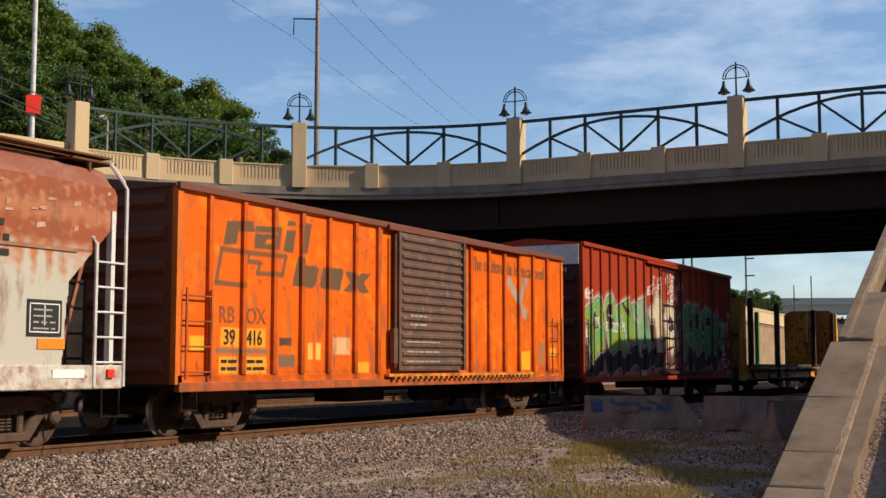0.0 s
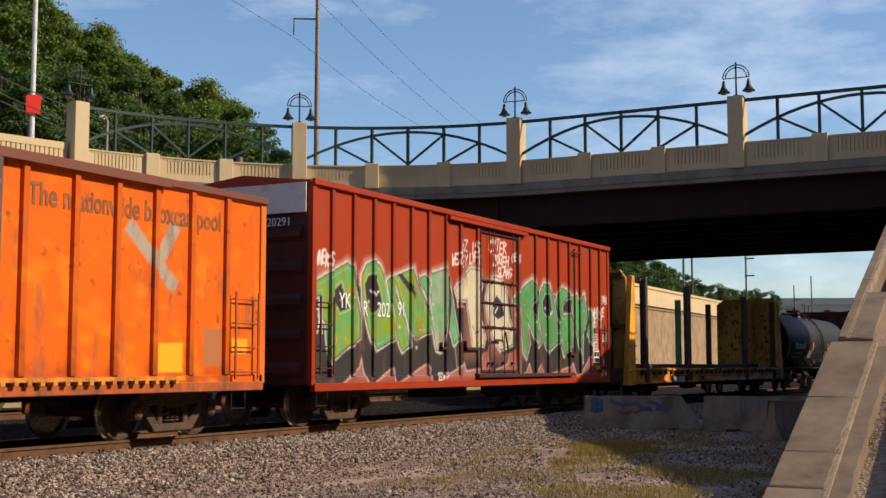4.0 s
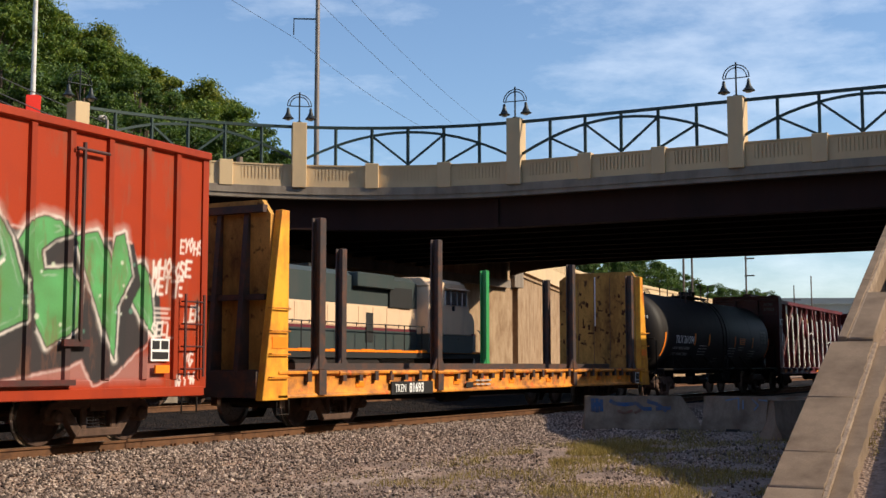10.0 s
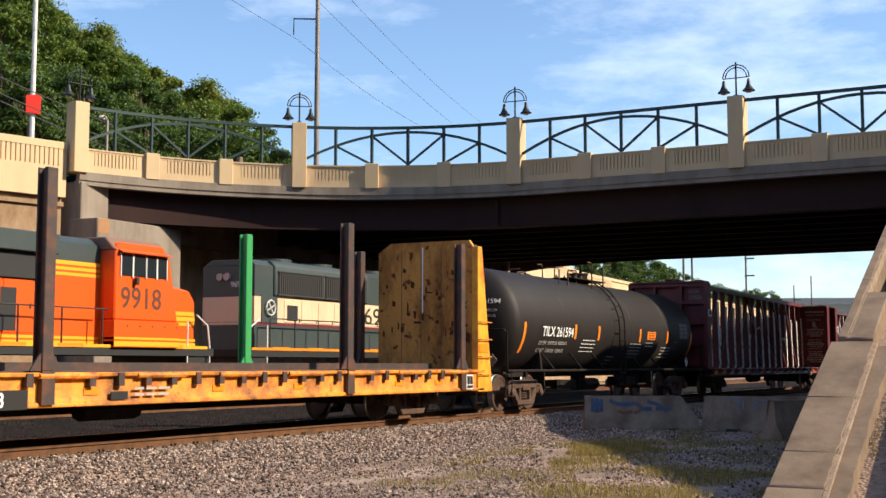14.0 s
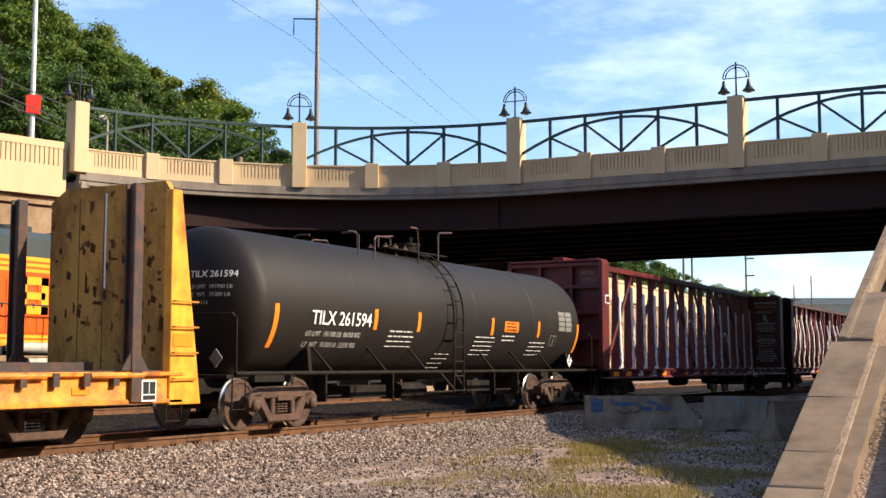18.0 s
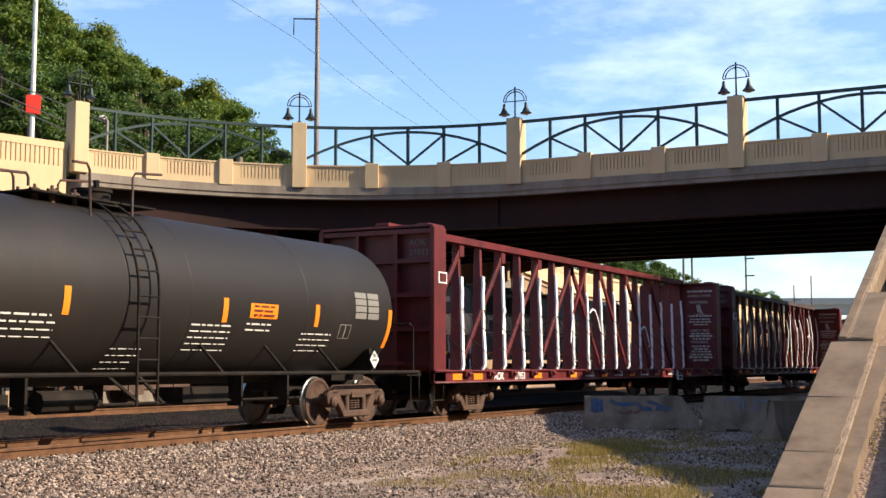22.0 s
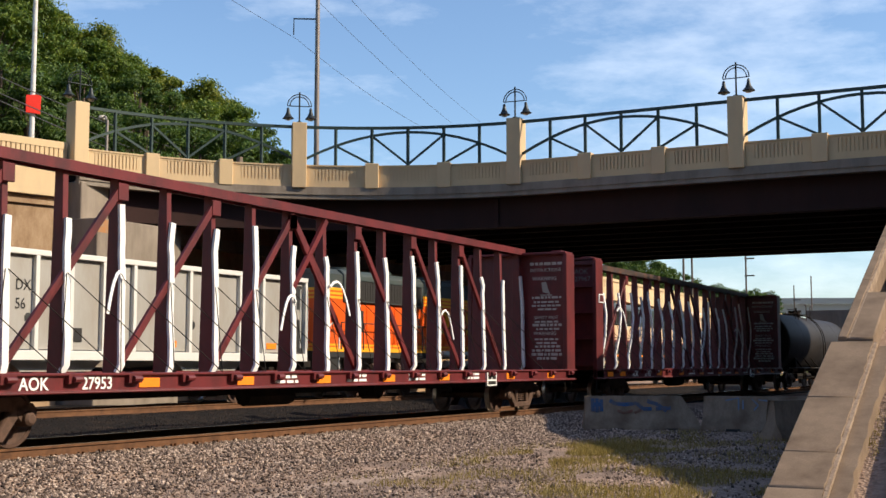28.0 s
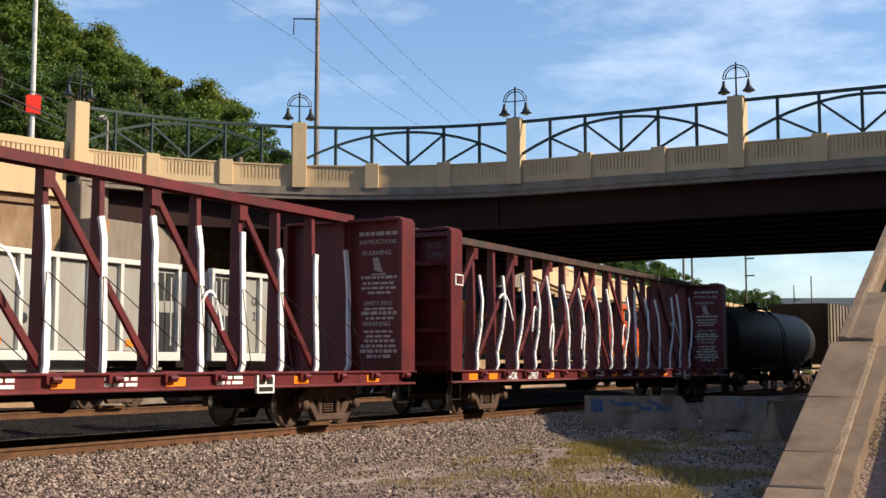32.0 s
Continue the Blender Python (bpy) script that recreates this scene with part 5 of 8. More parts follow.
    for i, x in enumerate((2.3, 6.4, 9.3, 11.6, 15.2, 16.9)):
        part("reflector", Shape().box(x, x + 0.30, -1.565, -1.55, 0.74, 0.84), m_stripe, car, "faded orange reflector")
    couplers(car, x0, x1)
    for x in (-0.3, 18.9):
        stirrup(car, x, -1.55, 0.3, 0.65)
    for x in (2.35, 16.75):
        truck(car, x)
    return car


def tank_car(lettered=True):
    """Origin at the left head; the barrel runs 15.8 m."""
    car = thing("tank_car", "black tank car with orange reflector strips" if lettered else "dark tank car under the bridge", "tank car")
    R, ZC, L = 1.42, 2.25, 15.85
    prof = [(0.0, 0.09)]
    for i in range(1, 9):
        a = math.pi / 2 * i / 8
        prof.append((R * math.sin(a), 0.09 + 0.58 * (1 - math.cos(a))))
    prof += [(R, L / 2)] + [(r, L - x) for r, x in reversed(prof)]
    part("barrel", Shape().lathe(prof, (0, 0, ZC), "x", 64), m_tank, car, "matt black tank barrel", smooth=60)
    for x in (3.6, 7.4, 8.9, 12.2):
        part("weld_ring", Shape().lathe([(R, x - 0.02), (R + 0.006, x - 0.01), (R + 0.006, x + 0.01), (R, x + 0.02)], (0, 0, ZC), "x", 64), m_tank, car)
    for x in (-0.5, 12.9):
        part("stub_sill", Shape().box(x, x + 3.45, -0.35, 0.35, 0.66, 1.0), m_under, car)
    for x, plate in ((1.60, 2.10), (14.40, 14.60)):
        part("saddle", Shape().prism([(-1.35, 1.02), (1.35, 1.02), (1.30, 1.50), (0.75, 1.25), (0, 1.05), (-0.75, 1.25), (-1.30, 1.50)], plate - 0.05, plate + 0.05, "x").box(x - 0.6, x + 0.6, -0.9, 0.9, 0.86, 1.02), m_under, car, "black body bolster and saddle plate")
    for y in (-1.52, 1.52):
        part("side_rail", Shape().rod((-0.4, y, 1.02), (16.2, y, 1.02), 0.035), m_under, car)
    for x in (-0.35, 16.0):
        part("end_platform", Shape().box(x - 0.25, x + 0.35, -1.5, 1.5, 0.94, 1.0), m_under, car)
        part("end_handrail", Shape().pipe([(x, -1.5, 1.0), (x, -1.5, 1.95), (x, -1.42, 2.03), (x, 1.42, 2.03), (x, 1.5, 1.95), (x, 1.5, 1.0)], 0.022), m_under, car)
        stirrup(car, x - 0.1, -1.5, 0.42, 0.95)
    for x in (2.6, 4.6, 6.3, 9.6, 11.4, 13.1):
        part("rail_brace", Shape().rod((x, -1.50, 1.03), (x - 0.25, -1.2, 1.50), 0.028), m_under, car)
    # ladder over the flank
    lad = Shape()
    for dx in (0, 0.46):
        lad.rod((7.46 + dx, -1.56, 0.55), (7.46 + dx, -1.56, 2.3), 0.022)
        pts = [(7.46 + dx, -(R + 0.14) * math.cos(a), ZC + (R + 0.14) * math.sin(a)) for a in [i * 1.25 / 8 for i in range(9)]]
        lad.pipe(pts, 0.022)
    for i in range(6):
        lad.rod((7.46, -1.56, 0.6 + i * 0.32), (7.92, -1.56, 0.6 + i * 0.32), 0.016)
    for i in range(1, 6):
        a = i * 0.22
        lad.rod((7.46, -(R + 0.14) * math.cos(a), ZC + (R + 0.14) * math.sin(a)), (7.92, -(R + 0.14) * math.cos(a), ZC + (R + 0.14) * math.sin(a)), 0.016)
    part("ladder", lad, m_under, car, "black ladder curving over the barrel")
    part("brace", Shape().beam((6.9, -1.5, 1.0), (7.5, -1.55, 0.62), 0.04, 0.04).beam((7.5, -1.55, 1.0), (8.1, -1.5, 0.6), 0.04, 0.04), m_under, car)
    part("platform", Shape().box(6.2, 8.9, -0.62, 0.62, ZC + R + 0.03, ZC + R + 0.06), m_under, car, "narrow steel grating round the fittings")
    for pts in ([(4.64, -0.8, 3.4), (4.64, -0.8, 3.84), (4.62, -0.72, 3.9), (4.62, -0.4, 3.9)],
                [(5.28, -0.8, 3.35), (5.28, -0.8, 3.80), (5.34, -0.8, 3.87), (5.90, -0.8, 3.90), (5.94, -0.8, 3.84), (5.94, -0.8, 3.72)],
                [(6.80, -0.8, 4.20), (7.10, -0.8, 4.21), (7.16, -0.8, 4.12), (7.20, -0.8, 3.4)],
                [(8.12, -0.8, 3.35), (8.12, -0.8, 4.12), (8.18, -0.8, 4.20), (8.80, -0.8, 4.26)]):
        part("safety_rail", Shape().pipe(pts, 0.022), m_stake, car, "thin bent grab rail")
        part("safety_rail", Shape().pipe([(x, -y, z) for x, y, z in pts], 0.022), m_stake, car)
    part("valve_housing", Shape().rod((8.05, 0, 3.62), (8.05, 0, 3.92), 0.30, 16).rod((8.05, 0, 3.92), (8.05, 0, 3.97), 0.33, 16).rod((8.05, -0.1, 3.97), (8.05, -0.1, 4.12), 0.05), m_under, car)
    for x, y in ((6.5, -0.35), (6.75, -0.45), (7.0, -0.3), (7.25, -0.42), (6.6, 0.1), (7.1, 0.05)):
        part("valve", Shape().rod((x, y, 3.58), (x, y, 3.80), 0.05).rod((x - 0.09, y, 3.77), (x + 0.09, y, 3.77), 0.028).rod((x, y, 3.80), (x, y, 3.85), 0.025), m_steel, car, "small rusty valve")
    part("manway", Shape().rod((7.7, 0.25, 3.6), (7.7, 0.25, 3.82), 0.28, 16), m_tank, car)
    part("outlet", Shape().rod((8.2, 0, 0.5), (8.2, 0, 1.0), 0.16), m_under, car)
    part("air_reservoir", Shape().rod((6.2, -0.8, 0.62), (7.3, -0.8, 0.62), 0.17), m_under, car)
    part("brake_cylinder", Shape().box(4.2, 5.6, -0.9, -0.3, 0.5, 0.75), m_under, car)
    part("brake_valve", Shape().box(9.2, 10.4, -1.0, -0.5, 0.55, 0.8), m_under, car)
    for x in (3.3, 5.9, 10.9, 12.3):
        part("hanger", Shape().box(x, x + 0.05, -0.9, -0.6, 0.45, 1.0), m_under, car)
    part("brake_rod", Shape().rod((2.9, -0.7, 0.55), (13.0, -0.7, 0.55), 0.025), m_under, car)
    if lettered:
        def flank(u0, u1, a0, a1, n=6, d=0.006):
            """A patch that follows the barrel."""
            vs, fs = [], []
            for i in range(n + 1):
                t = a0 + (a1 - a0) * i / n
                for x in (u0, u1):
                    for q in (R + d, R - 0.01):
                        vs.append((x, -q * math.cos(t), ZC + q * math.sin(t)))
            for i in range(n):
                k = 4 * i
                fs += [(k, k + 2, k + 6, k + 4), (k + 1, k + 5, k + 7, k + 3), (k, k + 4, k + 5, k + 1), (k + 2, k + 3, k + 7, k + 6)]
            fs += [(0, 1, 3, 2), (4 * n, 4 * n + 2, 4 * n + 3, 4 * n + 1)]
            s = Shape().add(vs, fs)
            return s
        for x, a0, a1 in ((0.86, -0.58, 0.0), (4.28, -0.27, 0.02), (6.08, -0.27, 0.02), (9.70, -0.27, 0.02), (12.45, -0.27, 0.02), (15.12, -0.55, 0.02)):
            part("reflector", flank(x, x + 0.13, a0, a1), m_stripe, car, "orange reflector strip")
        pl = part("placard", flank(10.45, 11.25, -0.20, -0.02), m_stripe, car, "orange notice plate")
        bars(3, m_maroon, pl, 10.55, 11.15, -1.428, 2.16, 0.075, 0.03, seed=3)
        for words, size, x, z, wt, mt in (("TILX 261594", 0.37, 2.03, 1.92, 0.003, m_label), ("LD LMT  191700 LB  86950 KG", 0.135, 1.95, 1.70, 0.0, m_stencil), ("LT  WT   71300 LB  32350 KG", 0.135, 1.95, 1.50, 0.0, m_stencil)):
            ob = lettering(words, size, mt, car, (x, 0, z), squeeze=1.08, weight=wt)
            for v in ob.data.vertices:
                v.co.y = v.co.y - math.sqrt(R * R - (v.co.z - ZC) ** 2) - (0.018 if size > 0.3 else 0.006)
        for i, (xa, xb, n, z) in enumerate(((4.98, 5.9, 1, 1.84), (4.95, 6.0, 3, 1.74), (8.95, 10.0, 5, 1.80), (10.4, 11.1, 2, 1.85), (12.1, 13.1, 4, 1.72), (7.3, 8.0, 4, 1.40))):
            s, rnd = Shape(), random.Random(40 + i)
            for r in range(n):
                zz = z - r * 0.10
                y = -math.sqrt(max(R * R - (zz - ZC) ** 2, 0)) - 0.004
                x = xa
                while x < xb:
                    w = rnd.uniform(0.08, 0.3)
                    s.box(x, min(x + w, xb), y - 0.004, y + 0.03, zz, zz + 0.03)
                    x += w + 0.05
            part("lettering", s, m_stencil, car)
        for k in range(2):
            for r in range(4):
                part("data_panel", flank(13.85 + 0.47 * k, 14.26 + 0.47 * k, 0.155 - 0.095 * r, 0.235 - 0.095 * r, 2, 0.004), m_dim, car, "grey stencilled data panel")
        frame_box = part("data_panel", flank(13.35, 13.75, -0.42, -0.22, d=0.003), m_dim, car)
        for a in (13.37, 13.57):
            part("plate_panel", flank(a, a + 0.16, -0.41, -0.23, d=0.006), m_tank, frame_box)
        placard = part("hazard_placard", Shape().prism([(14.60, 1.09), (14.77, 1.27), (14.60, 1.45), (14.43, 1.27)], -1.405, -1.39), m_label, car, "white diamond placard with black stripes")
        for i in range(5):
            x = 14.52 + 0.04 * i
            h = 0.12 - 2.2 * abs(x - 14.60) ** 1.2
            part("placard_stripe", Shape().box(x - 0.008, x + 0.008, -1.411, -1.405, 1.31, 1.32 + h * 0.8), m_black, placard)
        part("placard_mark", Shape().box(14.51, 14.69, -1.411, -1.405, 1.235, 1.285), m_dim, placard)
        part("hazard_placard", Shape().prism([(-1.12, 1.12), (-0.98, 1.28), (-1.12, 1.44), (-1.26, 1.28)], -0.42, -0.40, "x"), m_dim, car)
        for words, size, z, mt in (("TILX 261594", 0.17, 2.70, m_label), ("LD LMT  191700 LB", 0.10, 2.50, m_stencil), ("LT  WT   71300 LB", 0.10, 2.36, m_stencil), ("DOT 111", 0.10, 2.22, m_stencil)):
            ob = lettering(words, size, mt, car, (0.0, -0.12, z), (90, 0, -90))
            for v in ob.data.vertices:
                rr = min(math.hypot(v.co.y, v.co.z - ZC) / R, 0.99)
                v.co.x = v.co.x + 0.09 + 0.58 * (1 - math.sqrt(1 - rr * rr)) - 0.012
    couplers(car, -0.6, 16.45)
    for x in (1.60, 14.40):
        truck(car, x, 0.457)
    return car


def centre_beam(number, seed, loaded=True):
    """Centre-partition flat car; posts every 1.22 m, loose white straps hang on it."""
    rnd = random.Random(seed)
    car = thing("centre_beam_car", "empty maroon centre-beam flat car hung with loose white straps", "flat car", group="centre-beam flat cars")
    L = 22.85
    part("side_sill", Shape().prism([(-1.55, 1.05), (-1.40, 1.05), (-1.40, 0.76), (-1.54, 0.76), (-1.54, 0.79), (-1.50, 0.80), (-1.50, 1.0), (-1.55, 1.01)], 0, L, "x"), m_maroon, car, "maroon side sill", bevel=0.01)
    part("side_sill", Shape().box(0, L, 1.40, 1.50, 0.78, 1.05), m_maroon, car)
    part("deck", Shape().prism([(-1.42, 1.0), (1.42, 1.0), (1.42, 1.03), (0, 0.94), (-1.42, 1.03)], 0.3, L - 0.3, "x"), m_maroon, car)
    part("underframe", Shape().box(0.4, L - 0.4, -0.3, 0.3, 0.62, 0.98).rod((9, -0.7, 0.6), (10.4, -0.7, 0.6), 0.17).rod((13.4, -0.9, 0.66), (13.4, -0.5, 0.66), 0.2), m_under, car)
    for x in (0.0, L - 0.55):
        k = 1 if x > 1 else 0
        part("bulkhead", Shape().box(x + 0.22, x + 0.32, -1.46, 1.46, 1.02, 4.18), m_maroon, car, "maroon end bulkhead with stencilled notices")
        for y in (-1.50, 1.38):
            part("bulkhead_flange", Shape().box(x, x + 0.55, y, y + 0.12, 0.80, 4.18), m_maroon, car, bevel=0.012)
        sa, sb = x + (0.02 if not k else 0.32), x + (0.22 if not k else 0.52)
        for z in (1.2, 1.95, 2.7, 3.45, 4.1):
            part("bulkhead_stiffener", Shape().box(sa, sb, -1.38, 1.38, z - 0.05, z + 0.05), m_maroon, car)
        for y in (-0.5, 0.5):
            part("bulkhead_stiffener", Shape().box(sa + 0.01, sb - 0.01, y - 0.05, y + 0.05, 1.05, 4.15), m_maroon, car)
        part("bulkhead_cap", Shape().box(x, x + 0.55, -1.46, 1.46, 4.18, 4.24).box(x + 0.1, x + 0.4, -1.3, -1.0, 4.24, 4.28), m_maroon, car, bevel=0.01)
    part("top_chord", Shape().prism([(-0.17, 4.36), (0.17, 4.36), (0.17, 4.19), (0.13, 4.19), (0.13, 4.30), (-0.13, 4.30), (-0.13, 4.19), (-0.17, 4.19)], 0.3, L - 0.3, "x"), m_maroon if seed == 1 else m_stake, car, "maroon top chord" if seed == 1 else "dark top chord")
    xs = [1.50 + 1.225 * i for i in range(18)]
    for i, x in enumerate(xs):
        part("post", Shape().prism([(-0.155, 1.0), (0.155, 1.0), (0.14, 1.6), (0.085, 4.29), (-0.085, 4.29), (-0.14, 1.6)], x - 0.06, x + 0.06, "x"), m_maroon, car, bevel=0.008)
        # strap lying along the post, and some that have come loose
        top = rnd.uniform(3.35, 3.85)
        foot = rnd.uniform(0.02, 0.08)
        pts = [Vector((x - 0.02 - foot * 0.4, -0.22 + foot, 1.035)), Vector((x - 0.02, -0.21, 1.16))]
        for q in (1.5, 2.0, 2.6, 3.0, 3.2):
            pts.append(Vector((x + rnd.uniform(-0.014, 0.014), -0.19 + (q - 1) * 0.02 + rnd.uniform(-0.015, 0.01), q)))
        lean = rnd.choice((-0.30, -0.18, 0.22, 0.42)) if seed == 2 and i > 1 and rnd.random() < 0.7 else rnd.uniform(-0.08, 0.08)
        if abs(lean) > 0.1:
            pts = pts[:3] + [Vector((x + lean * (0.3 if q < 2.5 else 0.75), -0.26, q)) for q in (2.1, 2.8)]
        pts.append(Vector((x + lean, -0.14, top)))
        part("strap", Shape().bar(pts, 0.05, 0.10 if seed == 2 else 0.125, (1, 0, 0)), m_strap, car, "loose white cargo strap")
        if i in ((4, 8, 9, 13) if seed == 1 else (1, 3, 5, 6, 8, 9, 11, 13, 15)):
            h, reach = rnd.uniform(2.2, 3.0), rnd.uniform(0.3, 0.8) * rnd.choice((-1, 1))
            loop = [Vector((x + reach * u, -0.24 - 0.15 * u, h + 0.35 * math.sin(u * 2.0) - 0.9 * u * u)) for u in [j / 6 for j in range(7)]]
            part("strap", Shape().bar(loop, 0.055, 0.02, (0, -1, 0.3)), m_strap, car)
    n = len(xs)
    for i in range(n - 1):
        if i % 2 == 0:
            continue
        lo, hi = (i - 1, i + 1) if i < n / 2 else (i + 1, i - 1)
        A = Vector((xs[lo], -0.10, 1.1)) if 0 <= lo < n else None
        if A is None or not 0 <= hi < n:
            continue
        B = Vector((xs[hi], -0.12, 4.08))
        part("diagonal", Shape().beam(A, B, 0.07, 0.13).box(B.x - 0.12, B.x + 0.12, -0.17, -0.10, 3.86, 4.14), m_maroon, car, bevel=0.006)
    A, B = Vector((xs[8], -0.16, 2.7)), Vector((xs[9], -0.12, 4.15))
    part("diagonal", Shape().beam(A, B, 0.07, 0.12), m_maroon, car)
    part("diagonal", Shape().beam((xs[9], -0.13, 2.7), (xs[8], -0.10, 4.15), 0.06, 0.12), m_maroon, car)
    for i in range(n - 1):
        part("tie_cable", Shape().rod((xs[i], -1.3, 1.05), (xs[i + 1], -0.16, 2.6), 0.008, 4), m_under, car)
        part("tie_cable", Shape().rod((xs[i + 1], -1.3, 1.05), (xs[i], -0.16, 2.6), 0.008, 4), m_under, car)
    for i, x in enumerate(xs):
        part("winch", Shape().box(x - 0.12, x + 0.16, -1.58, -1.42, 0.90, 1.02).rod((x - 0.05, -1.60, 0.96), (x + 0.12, -1.60, 0.96), 0.045), m_maroon, car)
    for x in (1.9, 5.35, 7.76, 10.15, 12.55, 14.95, 18.4, 20.9):
        part("reflector", Shape().box(x, x + 0.46, -1.512, -1.498, 0.83, 0.97), m_stripe, car, "orange reflector")
    part("reflector", Shape().box(0.85, 1.3, -1.512, -1.498, 0.83, 0.97), m_stripe, car)
    lettering("AOK", 0.25, m_label, car, (2.98, -1.512, 0.82), squeeze=1.0, weight=0.004)
    lettering(number, 0.25, m_label, car, (4.15, -1.512, 0.82), squeeze=1.0, weight=0.004)
    lettering("AOK", 0.2, m_dim, car, (0.21, -0.75, 3.8), (90, 0, -90))
    lettering(number, 0.2, m_dim, car, (0.21, -0.75, 3.58), (90, 0, -90))
    for i, (xa, z) in enumerate(((8.85, 0.94), (11.2, 0.94), (13.6, 0.94), (16.2, 0.94))):
        bars(2, m_label, car, xa, xa + 0.7, -1.506, z - 0.01, 0.085, 0.05, seed=60 + i)
    part("label_plate", Shape().box(17.25, 17.75, -1.55, -1.50, 0.68, 0.99), m_label, car, "boxed stencil plate")
    part("plate_panel", Shape().box(17.30, 17.47, -1.556, -1.55, 0.83, 0.96).box(17.52, 17.70, -1.556, -1.55, 0.83, 0.96).box(17.30, 17.70, -1.556, -1.55, 0.71, 0.79), m_black, car)
    # stencilled loading notice on the inner face of the bulkhead
    face = L - 0.335
    note = part("notice", Shape().box(face - 0.001, face + 0.001, -1.30, -1.29, 1.3, 1.31), m_fuel_grey, car, "white stencilled loading notice")
    for words, size, z in (("INSTRUCTIONS", 0.13, 3.72), ("WARNING", 0.15, 3.48), ("SAFETY FIRST", 0.12, 2.42), ("WARNING", 0.14, 1.98)):
        ob = lettering(words, size, m_stencil, note, (face - 0.004, 0.0, z), (90, 0, -90))
        mid = sum(v.co.y for v in ob.data.vertices) / len(ob.data.vertices)
        for v in ob.data.vertices:
            v.co.y += -0.80 - mid
    for i, (z, w, h) in enumerate(((3.90, 0.95, 0.08), (2.98, 0.9, 0.06), (2.86, 0.75, 0.05), (2.76, 0.85, 0.05), (2.66, 0.6, 0.05), (2.32, 0.7, 0.05), (2.22, 0.9, 0.07), (2.12, 0.75, 0.05), (1.84, 0.7, 0.05), (1.74, 0.6, 0.05), (1.64, 0.8, 0.06), (1.53, 0.85, 0.06), (1.42, 0.9, 0.07), (1.31, 0.6, 0.07))):
        line, y = Shape(), -0.80 - w / 2
        while y < -0.80 + w / 2 - 0.04:
            k = min(rnd.uniform(0.05, 0.2), -0.80 + w / 2 - y)
            line.box(face - 0.004, face, y, y + k, z, z + h)
            y += k + 0.035
        part("notice_line", line, m_stencil, note)
    part("notice_figure", Shape().prism([(-0.92, 3.10), (-0.70, 3.16), (-0.66, 3.42), (-0.80, 3.44), (-0.86, 3.24)], face - 0.004, face, "x").box(face - 0.004, face, -0.98, -0.62, 3.06, 3.09), m_fuel_grey, note)
    part("notice", Shape().box(0.16, 0.55, -1.525, -1.50, 2.95, 3.2), m_label, car)
    part("notice_panel", Shape().box(0.20, 0.51, -1.53, -1.525, 2.98, 3.17), m_maroon, car)
    for x in (0.05, 22.2):
        stirrup(car, x, -1.46, 0.4, 0.8, 0.45)
    couplers(car, -0.1, L + 0.1)
    for x in (2.65, 20.2):
        truck(car, x)
    return car


